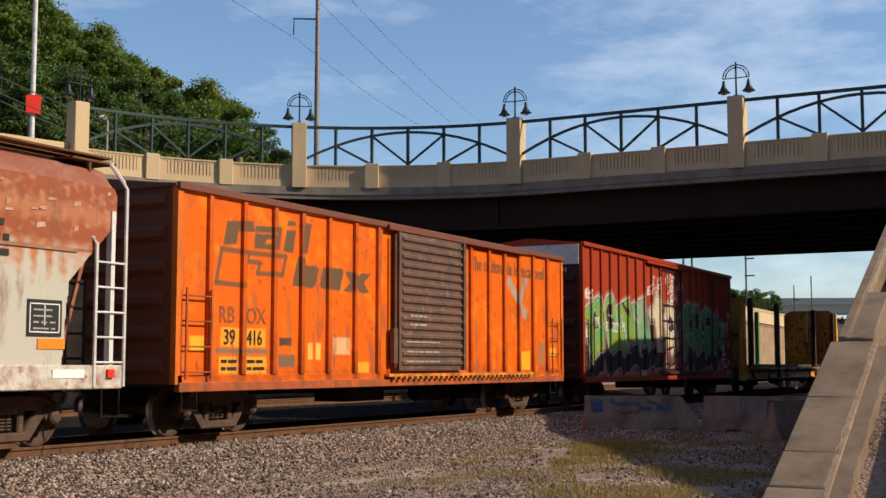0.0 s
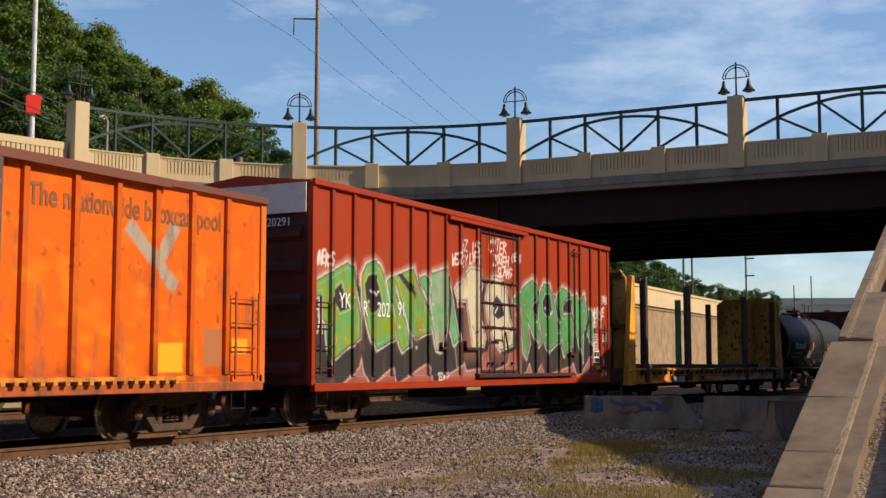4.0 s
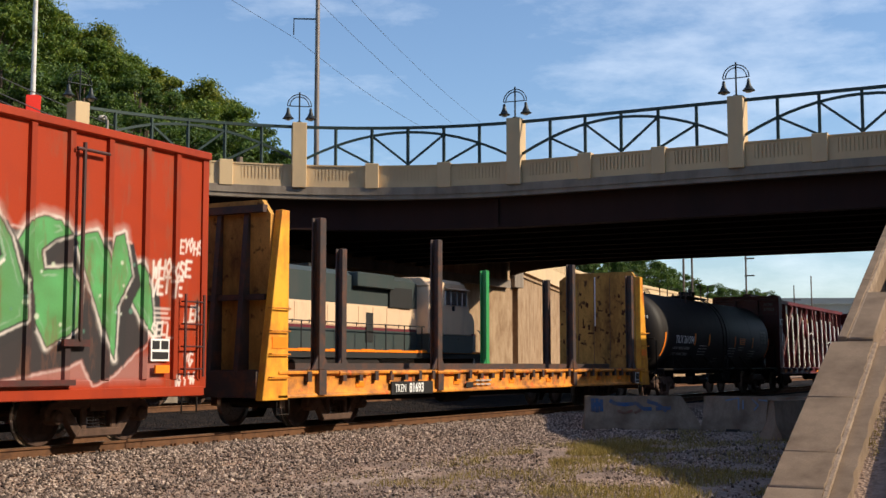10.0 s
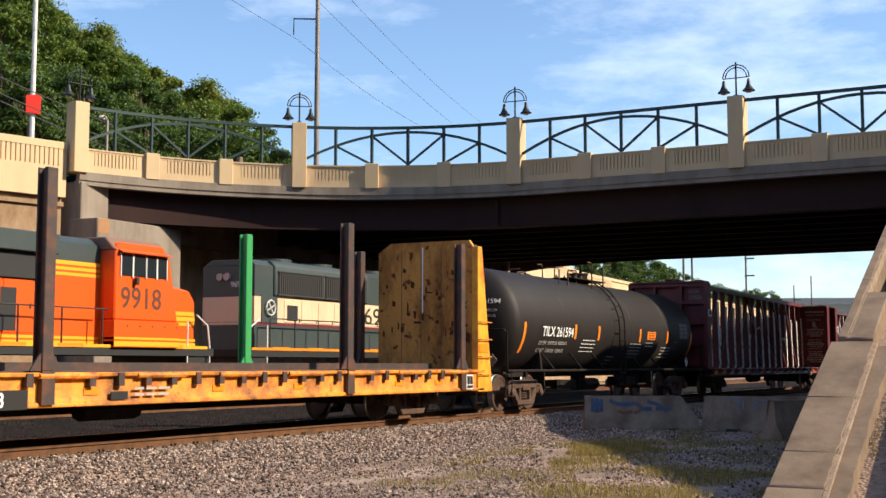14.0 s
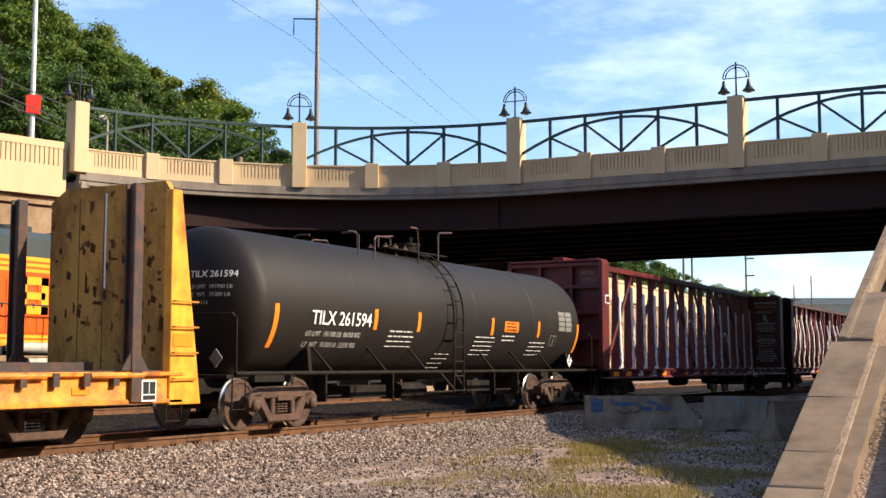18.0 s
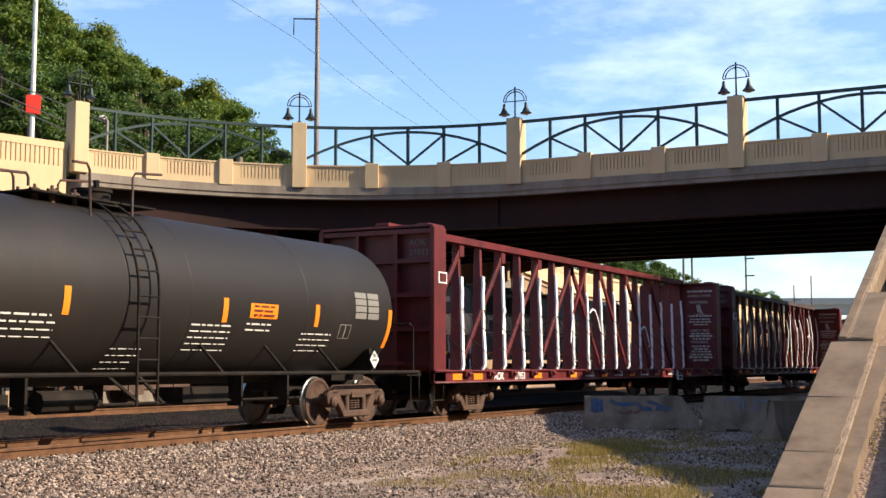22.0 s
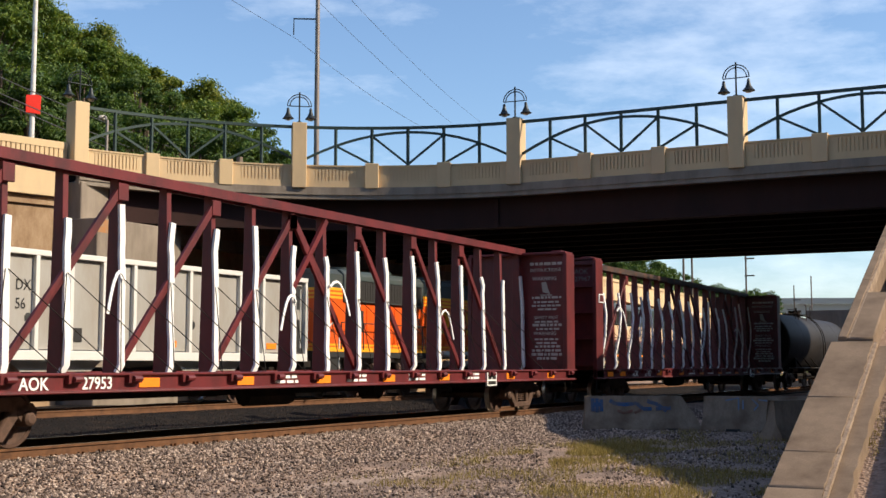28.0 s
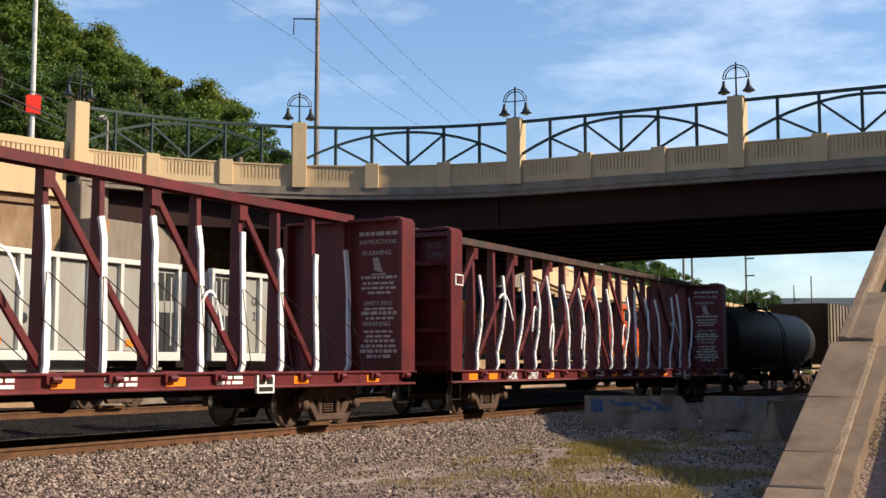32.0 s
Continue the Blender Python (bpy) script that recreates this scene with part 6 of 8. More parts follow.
def covered_hopper():
    """Only its right end comes into view; origin at that end."""
    car = thing("covered_hopper", "rust-streaked pale grey covered hopper car", "hopper car")
    L = 16.5
    poly = [(-L, 3.72), (-0.25, 3.72), (-0.18, 3.60), (-0.20, 3.22), (-0.72, 2.72), (-1.12, 2.32), (-1.22, 1.15), (-L, 1.15)]
    part("body", Shape().prism(poly, -1.56, 1.58), m_hopper, car, "pale grey hopper body")
    s = Side(4.0, 1.15, 3.74, [-9.0], 0.1, 0.0, (0.52, 0.49, 0.41), y=-1.575)
    g = s.grain(5, 2)
    s.paint(np.clip((s.Z - 2.35) * 1.6 + g * 0.9 + 0.3 * np.sin(s.X * 23) * (s.Z < 2.9), 0, 0.95), (0.50, 0.17, 0.055))
    s.paint(np.clip((s.Z - 2.78) * 6 + 0.2 * g, 0, 0.85), (0.30, 0.075, 0.035))
    s.paint(np.clip(1 - np.abs(s.Z - 3.30) / 0.18 + g, 0, 0.7), (0.50, 0.20, 0.10))
    s.paint(np.clip(s.grain(7, 5) * 1.5 - 0.15, 0, 0.6) * (s.Z > 2.85), (0.55, 0.28, 0.17))
    s.paint(np.clip(1 - np.abs(s.Z - 2.78) / 0.03, 0, 0.9), (0.16, 0.06, 0.04))
    side = s.mesh("side_sheet", [(4.0 + x, z) for x, z in [(-9, 3.72)] + poly[1:7] + [(-9, 1.15)]])
    sheet = part("side_sheet", side, m_side, car, "hopper side bleeding rust over pale grey paint")
    sheet.location = (-4.0, 0, 0)
    peel = random.Random(12)
    for i in range(12):
        x, z = peel.uniform(-2.6, -0.35), peel.uniform(3.0, 3.65)
        w, h = peel.uniform(0.06, 0.22), peel.uniform(0.03, 0.10)
        part("paint_flake", Shape().prism([(x, z), (x + w, z + h * 0.3), (x + w * 0.9, z + h), (x + w * 0.1, z + h * 0.8)], -1.586, -1.576), m_flake, car, "pale curl of peeling paint")
    part("belt_rail", Shape().box(-L, -0.95, -1.60, -1.57, 2.745, 2.79), m_rust, car, "rusted belt rail")
    part("roof_edge", Shape().prism([(-1.58, 3.72), (1.58, 3.72), (1.35, 4.0), (0.8, 4.2), (-0.8, 4.2), (-1.35, 4.0)], -L, -0.22, "x"), m_rust, car, "rust-red roof sheet", bevel=0.03)
    for i in range(3):
        part("running_board", Shape().box(-L, 0.0, -1.3 + i * 0.3, -1.06 + i * 0.3, 4.22, 4.25), m_rail, car)
    part("running_board", Shape().box(-0.9, 0.0, -1.4, 1.4, 4.12, 4.15).box(-0.55, -0.5, -1.38, -1.32, 3.9, 4.14), m_rail, car)
    part("side_sill", Shape().box(-L, 0.0, -1.62, -1.45, 0.82, 1.16), m_dirtywhite, car, "dirty white side sill", bevel=0.015)
    part("end_post", Shape().box(-0.28, -0.2, -1.6, -1.5, 1.1, 3.4), m_white, car)
    part("brake_panel", Shape().box(-1.15, -0.35, -1.2, -1.1, 1.1, 2.4), m_under, car, "dark brake equipment in the end bay")
    ld = Shape()
    for x in (-0.60, 0.0):
        ld.pipe([(x, -1.62, 0.85), (x, -1.62, 3.75 if x > -0.1 else 2.9), (x - 0.03, -1.58, 3.85 if x > -0.1 else 2.98), (x - 0.15, -1.42, 4.13 if x > -0.1 else 3.0)], 0.03)
    for i in range(5):
        ld.rod((-0.60, -1.62, 1.2 + i * 0.36), (0.0, -1.62, 1.2 + i * 0.36), 0.016)
    part("ladder", ld, m_white, car, "white end ladder")
    part("data_panel", Shape().box(-1.85, -1.22, -1.59, -1.58, 1.55, 2.05), m_black, car, "black data panel")
    bars(4, m_fuel_grey, car, -1.74, -1.34, -1.592, 1.90, 0.085, 0.022, seed=2)
    part("panel_border", Shape().box(-1.81, -1.26, -1.594, -1.59, 1.985, 2.0).box(-1.81, -1.26, -1.594, -1.59, 1.60, 1.615).box(-1.81, -1.795, -1.594, -1.59, 1.60, 2.0).box(-1.275, -1.26, -1.594, -1.59, 1.60, 2.0).box(-1.545, -1.53, -1.594, -1.59, 1.70, 2.0), m_label, car)
    part("reflector", Shape().box(-1.65, -1.15, -1.59, -1.58, 1.38, 1.52), m_stripe, car)
    part("brake_gear", Shape().rod((-0.8, -1.0, 1.2), (-0.8, -1.0, 1.7), 0.14).rod((-0.5, -1.1, 1.3), (-0.5, -1.1, 1.55), 0.1), m_under, car)
    part("slope_brace", Shape().beam((-0.3, -1.2, 3.2), (-0.9, -1.2, 1.2), 0.06, 0.06), m_rust, car)
    part("end_floor", Shape().box(-1.2, 0, -1.4, 1.4, 0.95, 1.1), m_under, car)
    part("label_plate", Shape().box(-1.4, -0.8, -1.63, -1.62, 0.98, 1.10), m_label, car)
    part("marker", Shape().box(-0.35, -0.22, -1.66, -1.62, 0.98, 1.10), m_sign, car)
    part("underframe", Shape().box(-L, -0.1, -0.35, 0.35, 0.65, 0.95), m_under, car)
    bars(3, m_black, car, -3.2, -2.2, -1.585, 3.0, 0.2, 0.09, seed=6)
    stirrup(car, -0.42, -1.6, 0.42, 0.85)
    couplers(car, -L, 0.05)
    for x in (-1.75, -14.5):
        truck(car, x)
    return car


def grain_hopper():
    """Ribbed pale hopper at the tail of what is seen."""
    car = thing("hopper_car", "pale ribbed hopper car in the bridge's shade", "hopper car")
    L = 16.0
    part("body", Shape().prism([(0.3, 4.4), (L - 0.3, 4.4), (L - 0.1, 1.2), (0.1, 1.2)], -1.52, 1.52), m_grey, car)
    for i in range(18):
        part("side_post", Shape().box(0.4 + i * 0.9, 0.5 + i * 0.9, -1.6, -1.5, 1.1, 4.4), m_grey, car)
    part("side_sill", Shape().box(0, L, -1.6, -1.45, 0.85, 1.2), m_grey, car)
    couplers(car, -0.05, L + 0.05)
    for x in (1.8, 14.2):
        truck(car, x)
    return car


m_hopper = mat("rusted_grey_paint", (0.50, 0.46, 0.38), 0.6, dirt=(0.30, 0.09, 0.04), amount=0.5, scale=0.8, streak=3.5, vary=0.1)
m_flake = mat("peeling_pale_paint", (0.58, 0.36, 0.27), 0.7, dirt=(0.40, 0.18, 0.11), amount=0.4, scale=6)
m_rust = mat("rust_red_sheet", (0.28, 0.085, 0.045), 0.75, dirt=(0.40, 0.24, 0.16), amount=0.4, scale=1.2, vary=0.15)
GRAFFITI = {}
GRAFFITI["D"] = [(-0.09, 2.63), (0.71, 2.93), (1.18, 3.11), (1.34, 3.04), (1.4, 2.75), (1.66, 2.1), (1.65, 1.69), (1.05, 1.44), (0.6, 1.21), (0.48, 1.53), (0.43, 1.96), (0.22, 2.07), (0.25, 2.45), (-0.02, 2.39)]
GRAFFITI["Dh"] = [(0.73, 2.58), (0.96, 2.7), (1.11, 2.38), (1.28, 2.27), (0.93, 2.17), (0.67, 2.4)]
GRAFFITI["O"] = [(1.69, 2.9), (1.87, 3.12), (2.12, 3.21), (2.39, 3.14), (2.67, 2.79), (2.96, 2.15), (3.0, 1.73), (2.48, 1.53), (2.2, 1.46), (1.99, 1.79), (1.74, 2.31)]
GRAFFITI["Oh"] = [(1.82, 2.73), (1.95, 2.9), (2.17, 2.94), (2.34, 2.71), (2.46, 2.44), (2.27, 2.25), (2.03, 2.2), (1.86, 2.47)]
GRAFFITI["N1"] = [(2.67, 2.85), (2.88, 2.96), (3.02, 2.61), (3.27, 2.26), (3.51, 1.95), (3.57, 1.55), (3.28, 1.44), (3.09, 1.71), (2.88, 2.28)]
GRAFFITI["N2"] = [(2.97, 2.95), (3.76, 3.18), (3.98, 2.81), (4.28, 2.54), (4.52, 2.02), (4.44, 1.87), (3.89, 1.72), (3.63, 1.81), (3.44, 2.24), (3.21, 2.5)]
GRAFFITI["N2s"] = [(3.08, 3.02), (3.28, 3.03), (3.88, 2.67), (3.81, 2.52)]
GRAFFITI["V"] = [(4.02, 2.99), (4.29, 3.06), (4.47, 2.77), (4.41, 2.52)]
GRAFFITI["U"] = [(4.51, 3.11), (5.21, 3.26), (5.29, 2.6), (5.14, 1.91), (5.01, 1.45), (4.77, 1.49), (4.58, 1.99), (4.42, 2.6)]
GRAFFITI["U2"] = [(5.25, 3.12), (5.41, 2.91), (5.83, 1.73), (5.59, 1.62), (5.35, 2.06)]
GRAFFITI["shadow"] = [(-0.19, 2.32), (0.56, 2.5), (1.42, 2.78), (1.67, 2.65), (1.77, 2.23), (2.79, 2.46), (2.99, 2.74), (4.4, 2.93), (5.39, 2.91), (5.74, 2.63), (5.82, 1.11), (5.06, 0.91), (4.61, 0.74), (4.49, 1.08), (4.31, 1.2), (3.04, 0.8), (2.87, 1.13), (2.02, 0.77), (1.81, 1.03), (1.69, 1.37), (1.61, 1.13), (0.79, 0.74), (-0.13, 0.76)]
GRAFFITI["T"] = [(5.67, 2.85), (6.02, 3.1), (6.45, 3.35), (6.87, 3.33), (7.03, 3.02), (6.88, 2.7), (6.97, 2.17), (7.19, 1.78), (7.09, 1.62), (6.58, 1.52), (6.4, 2.05), (6.24, 2.63), (5.78, 2.61)]
GRAFFITI["O2"] = [(7.23, 2.72), (7.41, 3.07), (7.67, 3.25), (8.04, 3.2), (8.34, 2.89), (8.5, 2.29), (8.74, 2.02), (8.7, 1.66), (7.98, 1.52), (7.61, 1.77), (7.3, 2.29)]
GRAFFITI["O2h"] = [(7.57, 2.61), (7.8, 2.81), (8.11, 2.63), (8.22, 2.35), (7.89, 2.25), (7.62, 2.33)]
GRAFFITI["R"] = [(8.73, 2.72), (9.36, 3.09), (9.9, 3.31), (10.14, 3.15), (10.09, 2.86), (9.81, 2.61), (10.2, 2.12), (10.49, 1.74), (10.27, 1.63), (9.88, 1.99), (9.55, 2.33), (9.74, 1.7), (9.51, 1.33), (9.33, 1.49), (9.23, 2.14), (9.09, 2.6)]
GRAFFITI["O3"] = [(10.27, 2.65), (10.41, 3.04), (10.64, 3.26), (11.02, 3.2), (11.3, 2.83), (11.54, 2.22), (11.57, 1.76), (10.89, 1.49), (10.56, 1.83), (10.34, 2.24)]
GRAFFITI["O3h"] = [(10.56, 2.77), (10.74, 2.97), (11.02, 2.94), (11.15, 2.6), (10.87, 2.42), (10.61, 2.53)]
GRAFFITI["C"] = [(11.41, 2.81), (11.59, 3.09), (11.86, 3.2), (12.19, 3.16), (12.36, 2.99), (12.08, 2.9), (11.84, 2.73), (11.89, 2.46), (12.36, 2.51), (12.61, 2.26), (12.55, 1.69), (11.97, 1.4), (11.67, 1.86), (11.46, 2.34)]
GRAFFITI["K"] = [(12.44, 2.97), (12.9, 3.08), (13.16, 2.67), (13.28, 3.04), (13.46, 3.1), (13.64, 2.49), (13.34, 2.02), (13.3, 1.24), (13.07, 1.63), (12.75, 2.33)]
GRAFFITI["W"] = [(13.49, 2.49), (13.82, 2.69), (14.07, 2.31), (14.15, 1.62), (13.91, 1.77), (13.61, 2.16)]
GRAFFITI["shadow2"] = [(5.48, 2.41), (6.1, 2.45), (6.47, 2.67), (7.24, 2.5), (9.14, 2.83), (9.83, 2.98), (11.59, 2.97), (13.58, 2.95), (13.94, 2.31), (14.0, 1.54), (13.27, 1.01), (12.86, 0.89), (12.64, 1.24), (12.35, 1.14), (10.69, 0.9), (10.44, 1.21), (10.2, 1.03), (9.89, 0.91), (9.7, 1.26), (9.51, 1.01), (9.24, 0.93), (9.1, 1.57), (8.59, 1.54), (8.38, 1.21), (7.51, 1.02), (7.23, 1.61), (6.81, 1.1), (6.22, 1.05), (6.12, 1.23), (5.77, 1.13)]

# ---- locomotives and coal hoppers on the far track ----
m_lorange = mat("locomotive_orange", (0.82, 0.10, 0.006), 0.4, vary=0.05, dirt=(0.55, 0.10, 0.02), amount=0.22, scale=1.2, streak=3)
m_lgreen = mat("locomotive_dark_green", (0.045, 0.062, 0.060), 0.45, dirt=(0.07, 0.07, 0.065), amount=0.3, scale=1.0, streak=2)
m_lcream = mat("locomotive_cream", (0.80, 0.56, 0.36), 0.45, dirt=(0.6, 0.4, 0.26), amount=0.25, scale=1.2, streak=3, vary=0.05)
m_lyellow = mat("locomotive_yellow", (0.92, 0.40, 0.018), 0.45, vary=0.05)
m_lmaroon = mat("locomotive_maroon_stripe", (0.14, 0.02, 0.03), 0.5)
m_roof = mat("dusty_brown_roof", (0.22, 0.13, 0.09), 0.7, dirt=(0.3, 0.12, 0.05), amount=0.3)
m_number = mat("dark_brown_number", (0.10, 0.035, 0.015), 0.6, bump=0.0)
m_slat = mat("dusty_brown_grille", (0.026, 0.022, 0.020), 0.7)
m_grille = mat("black_grille", (0.018, 0.018, 0.018), 0.6)
m_fuel = mat("silver_tank_paint", (0.46, 0.42, 0.36), 0.5, dirt=(0.25, 0.2, 0.16), amount=0.4)
m_alu = mat("aluminium_sheet", (0.43, 0.41, 0.375), 0.45, metal=0.25, dirt=(0.36, 0.32, 0.27), amount=0.4, scale=1.2, streak=3, vary=0.05)
m_alutrim = mat("pale_aluminium_trim", (0.74, 0.72, 0.67), 0.45, metal=0.15, vary=0.04)
m_glass = bpy.data.materials.new("cab_window_glass")
m_glass.use_nodes = True
gb = m_glass.node_tree.nodes["Principled BSDF"]
gb.inputs["Base Color"].default_value, gb.inputs["Roughness"].default_value = (0.02, 0.025, 0.03, 1), 0.06


def locomotive(orange):
    """Six-axle diesel; origin at the rear of the hood, nose at x = 21.7."""
    what = "orange and dark green diesel locomotive with yellow stripes" if orange else "cream and dark green diesel locomotive"
    lo = thing("locomotive", what, "locomotive", group="diesel locomotives")
    low, top, mid = (m_lorange, m_lgreen, m_lorange) if orange else (m_lgreen, m_lgreen, m_lcream)
    yh = -1.02
    part("frame", Shape().box(-0.9, 22.2, -1.45, 1.45, 1.42, 1.64), m_grille, lo, "dark walkway frame")
    st = part("frame_stripe", Shape().box(-0.7, 21.9, -1.465, -1.455, 1.62, 1.70), m_stripe if not orange else m_lyellow, lo)
    for i in range(11):
        part("reflector", Shape().box(0.4 + i * 1.95, 1.3 + i * 1.95, -1.475, -1.465, 1.62, 1.72), m_stripe, lo)
    # hood in bands of paint
    if orange:
        bands = ((1.64, 1.78, m_lyellow), (1.78, 1.83, m_lorange), (1.83, 1.90, m_lyellow), (1.90, 3.46, m_lorange), (3.46, 3.54, m_lyellow), (3.54, 3.60, m_lorange), (3.60, 3.68, m_lyellow), (3.68, 3.74, m_lorange), (3.74, 3.84, m_lyellow), (3.84, 4.30, m_lgreen))
    else:
        bands = ((1.64, 2.42, m_lgreen), (2.42, 2.52, m_lmaroon), (2.52, 3.32, m_lcream), (3.32, 4.30, m_lgreen))
    cab0 = 17.8 if orange else 16.8
    for z0, z1, m in bands:
        part("hood_band", Shape().box(0.0, cab0 + 0.1, yh, -yh, z0, z1), m, lo)
        if not orange:
            part("hood_end_band", Shape().box(-0.01, 0.0, yh + 0.05, -yh - 0.05, z0 + 0.01, z1 - 0.01), m if z1 < 2.5 or z0 > 3.2 else m_lcream, lo)
    part("hood_roof", Shape().prism([(yh, 4.30), (-yh, 4.30), (0.75, 4.50), (-0.75, 4.50)], 0.05, cab0, "x"), m_lgreen, lo, bevel=0.02)
    part("radiator_housing", Shape().prism([(-1.09, 3.36), (1.09, 3.36), (1.09, 4.32), (0.9, 4.52), (-0.9, 4.52), (-1.09, 4.32)], 1.0, 6.75, "x"), m_lgreen, lo, "flared dark radiator housing", bevel=0.03)
    for a, b in ((1.15, 3.8), (3.92, 6.6)):
        g = part("radiator_grille", Shape().box(a, b, -1.115, -1.089, 3.42, 4.16), m_grille, lo, "black radiator grille")
        for i in range(22):
            x = a + 0.04 + (b - a - 0.08) * i / 22
            part("slat", Shape().box(x, x + (b - a) / 22 * 0.5, -1.13, -1.114, 3.46, 4.12), m_slat, g)
        for z in (3.40, 4.15):
            part("grille_frame", Shape().box(a - 0.03, b + 0.03, -1.14, -1.089, z, z + 0.035), m_lgreen, g)
    for x in (2.4, 4.9, 8.5):
        part("fan", Shape().rod((x, 0, 4.5), (x, 0, 4.66), 0.62, 20), m_lgreen, lo)
    part("exhaust", Shape().box(10.2, 11.0, -0.5, 0.5, 4.5, 4.66), m_grille, lo)
    gx = 13.6 if orange else 12.2
    part("intake_housing", Shape().box(gx, gx + 2.6, -1.25, 1.25, 3.95, 4.46), m_lgreen, lo, bevel=0.02)
    part("intake_grille", Shape().box(gx + 0.1 if orange else gx + 2.5, gx + 2.5 if orange else gx + 4.2, -1.10, -1.03, 3.30, 4.05), m_grille, lo, "black intake opening")
    for i in range(14):
        x = 1.6 + i * 1.0
        if x < cab0 - 0.8:
            d = part("hood_door", Shape().box(x, x + 0.93, yh - 0.02, yh - 0.001, 1.95 if orange else 2.54, 3.26), mid, lo, bevel=0.008)
            part("door_latch", Shape().box(x + 0.84, x + 0.88, yh - 0.04, yh - 0.02, 2.55, 2.68), m_grille, d)
    part("hood_vent", Shape().box(gx + 0.9, gx + 1.4, yh - 0.03, yh - 0.02, 2.0, 3.05), m_grille, lo)
    part("hood_vent", Shape().box(1.75, 2.35, yh - 0.03, yh - 0.02, 2.35 if orange else 2.6, 3.1), m_grille, lo)
    # cab and nose
    c0, c1 = (17.9, 20.35) if orange else (16.9, 20.5)
    cm, cl = (m_lorange, m_lorange) if orange else (m_lcream, m_lgreen)
    part("cab_side", Shape().prism([(c0, 2.35), (c1 + 0.1, 2.35), (c1 - 0.25, 4.05), (c1 - 0.55, 4.42), (c0 + 0.15, 4.42), (c0, 4.25)], -1.55, 1.55), cm, lo, "crew cab", bevel=0.04)
    part("cab_base", Shape().box(c0, c1 + 0.15, -1.55, 1.55, 1.64, 2.352), cl, lo)
    part("cab_roof", Shape().prism([(-1.58, 4.20), (1.58, 4.20), (1.2, 4.56), (-1.2, 4.56)], c0 - 0.05, c1 - 0.35, "x"), m_roof if orange else m_lcream, lo, "weathered cab roof", bevel=0.03)
    part("nose", Shape().prism([(c1 - 0.2, 1.64), (21.7, 1.64), (21.7, 3.0), (21.45, 3.30), (c1 - 0.2, 3.45)], -1.15, 1.15), cm, lo, "sloping nose", bevel=0.06)
    if not orange:
        part("nose_band", Shape().box(c1 - 0.1, 21.73, -1.17, 1.17, 1.64, 2.35), m_lgreen, lo)
        part("nose_stripe", Shape().box(c1 - 0.1, 21.735, -1.175, 1.175, 2.35, 2.45), m_lmaroon, lo)
    wx = c1 - 2.25
    for i, (a, b) in enumerate(((0.0, 0.42), (0.48, 0.95), (1.0, 1.38), (1.44, 1.8))):
        w = part("cab_window", Shape().box(wx + a, wx + b, -1.575, -1.545, 3.54, 4.08), m_glass, lo, "dark cab window")
        for e in (wx + a - 0.03, wx + b):
            part("window_frame", Shape().box(e, e + 0.03, -1.59, -1.55, 3.50, 4.12), m_alutrim, w, "bright window frame")
    if not orange:
        part("cab_door", Shape().box(c0 + 0.55, c0 + 1.15, -1.565, -1.545, 2.3, 4.1), m_lcream, lo, "cab side door")
        part("door_window", Shape().box(c0 + 0.65, c0 + 1.05, -1.572, -1.56, 3.25, 3.95), m_glass, lo, "dark cab door window")
    part("window_visor", Shape().prism([(-1.55, 4.22), (-1.70, 4.17), (-1.70, 4.14), (-1.55, 4.19)], wx - 0.1, wx + 1.9, "x"), cm, lo)
    part("cab_mirror", Shape().box(wx + 0.5, wx + 0.6, -1.68, -1.60, 3.3, 3.5), m_grille, lo)
    part("windscreen", Shape().box(c1 - 0.16, c1 - 0.10, -1.1, 1.1, 3.5, 4.02), m_glass, lo)
    for i in range(5):
        part("cab_bolt", Shape().rod((c0 + 0.5 + i * 0.5, -1.56, 2.2), (c0 + 0.5 + i * 0.5, -1.545, 2.2), 0.025), m_grille, lo)
    if orange:
        lettering("9918", 0.80, m_number, lo, (18.1, -1.556, 2.68), squeeze=1.03, weight=0.008)
        for z, h in ((1.66, 0.13), (1.84, 0.06)):
            part("cab_stripe", Shape().box(c0, c1 + 0.16, -1.562, -1.15, z, z + h), m_lyellow, lo)
            part("nose_stripe", Shape().box(c1 + 0.17, 21.71, -1.158, -1.10, z, z + h), m_lyellow, lo)
        part("nose_emblem", Shape().prism([(20.80, 2.28), (21.62, 2.28), (21.66, 2.45), (21.62, 2.68), (20.80, 2.68), (20.76, 2.45)], -1.17, -1.15), m_lyellow, lo, "yellow emblem plate")
        for z in (2.38, 2.54):
            part("emblem_line", Shape().box(20.78, 21.64, -1.176, -1.169, z, z + 0.035), m_lorange, lo)
        for x, shape in ((8.0, "b"), (9.25, "n"), (10.5, "s"), (11.75, "f")):
            s = Shape()
            z0, z1, y0, y1 = 2.42, 3.34, yh - 0.035, yh - 0.022
            s.box(x, x + 0.95, y0, y1, z0, z0 + 0.2) if shape in "bs" else None
            s.box(x, x + 0.95, y0, y1, z1 - 0.2, z1) if shape in "bsf" else None
            s.box(x, x + 0.85, y0, y1, 2.78, 2.96) if shape in "bsf" else None
            s.box(x, x + 0.24, y0, y1, z0, z1) if shape in "bnf" else s.box(x, x + 0.24, y0, y1, 2.82, z1)
            s.box(x + 0.71, x + 0.95, y0, y1, z0, z1 if shape != "s" else 2.82) if shape in "bns" else None
            if shape == "n":
                s.prism([(x + 0.1, z1), (x + 0.34, z1), (x + 0.85, z0), (x + 0.61, z0)], y0, y1)
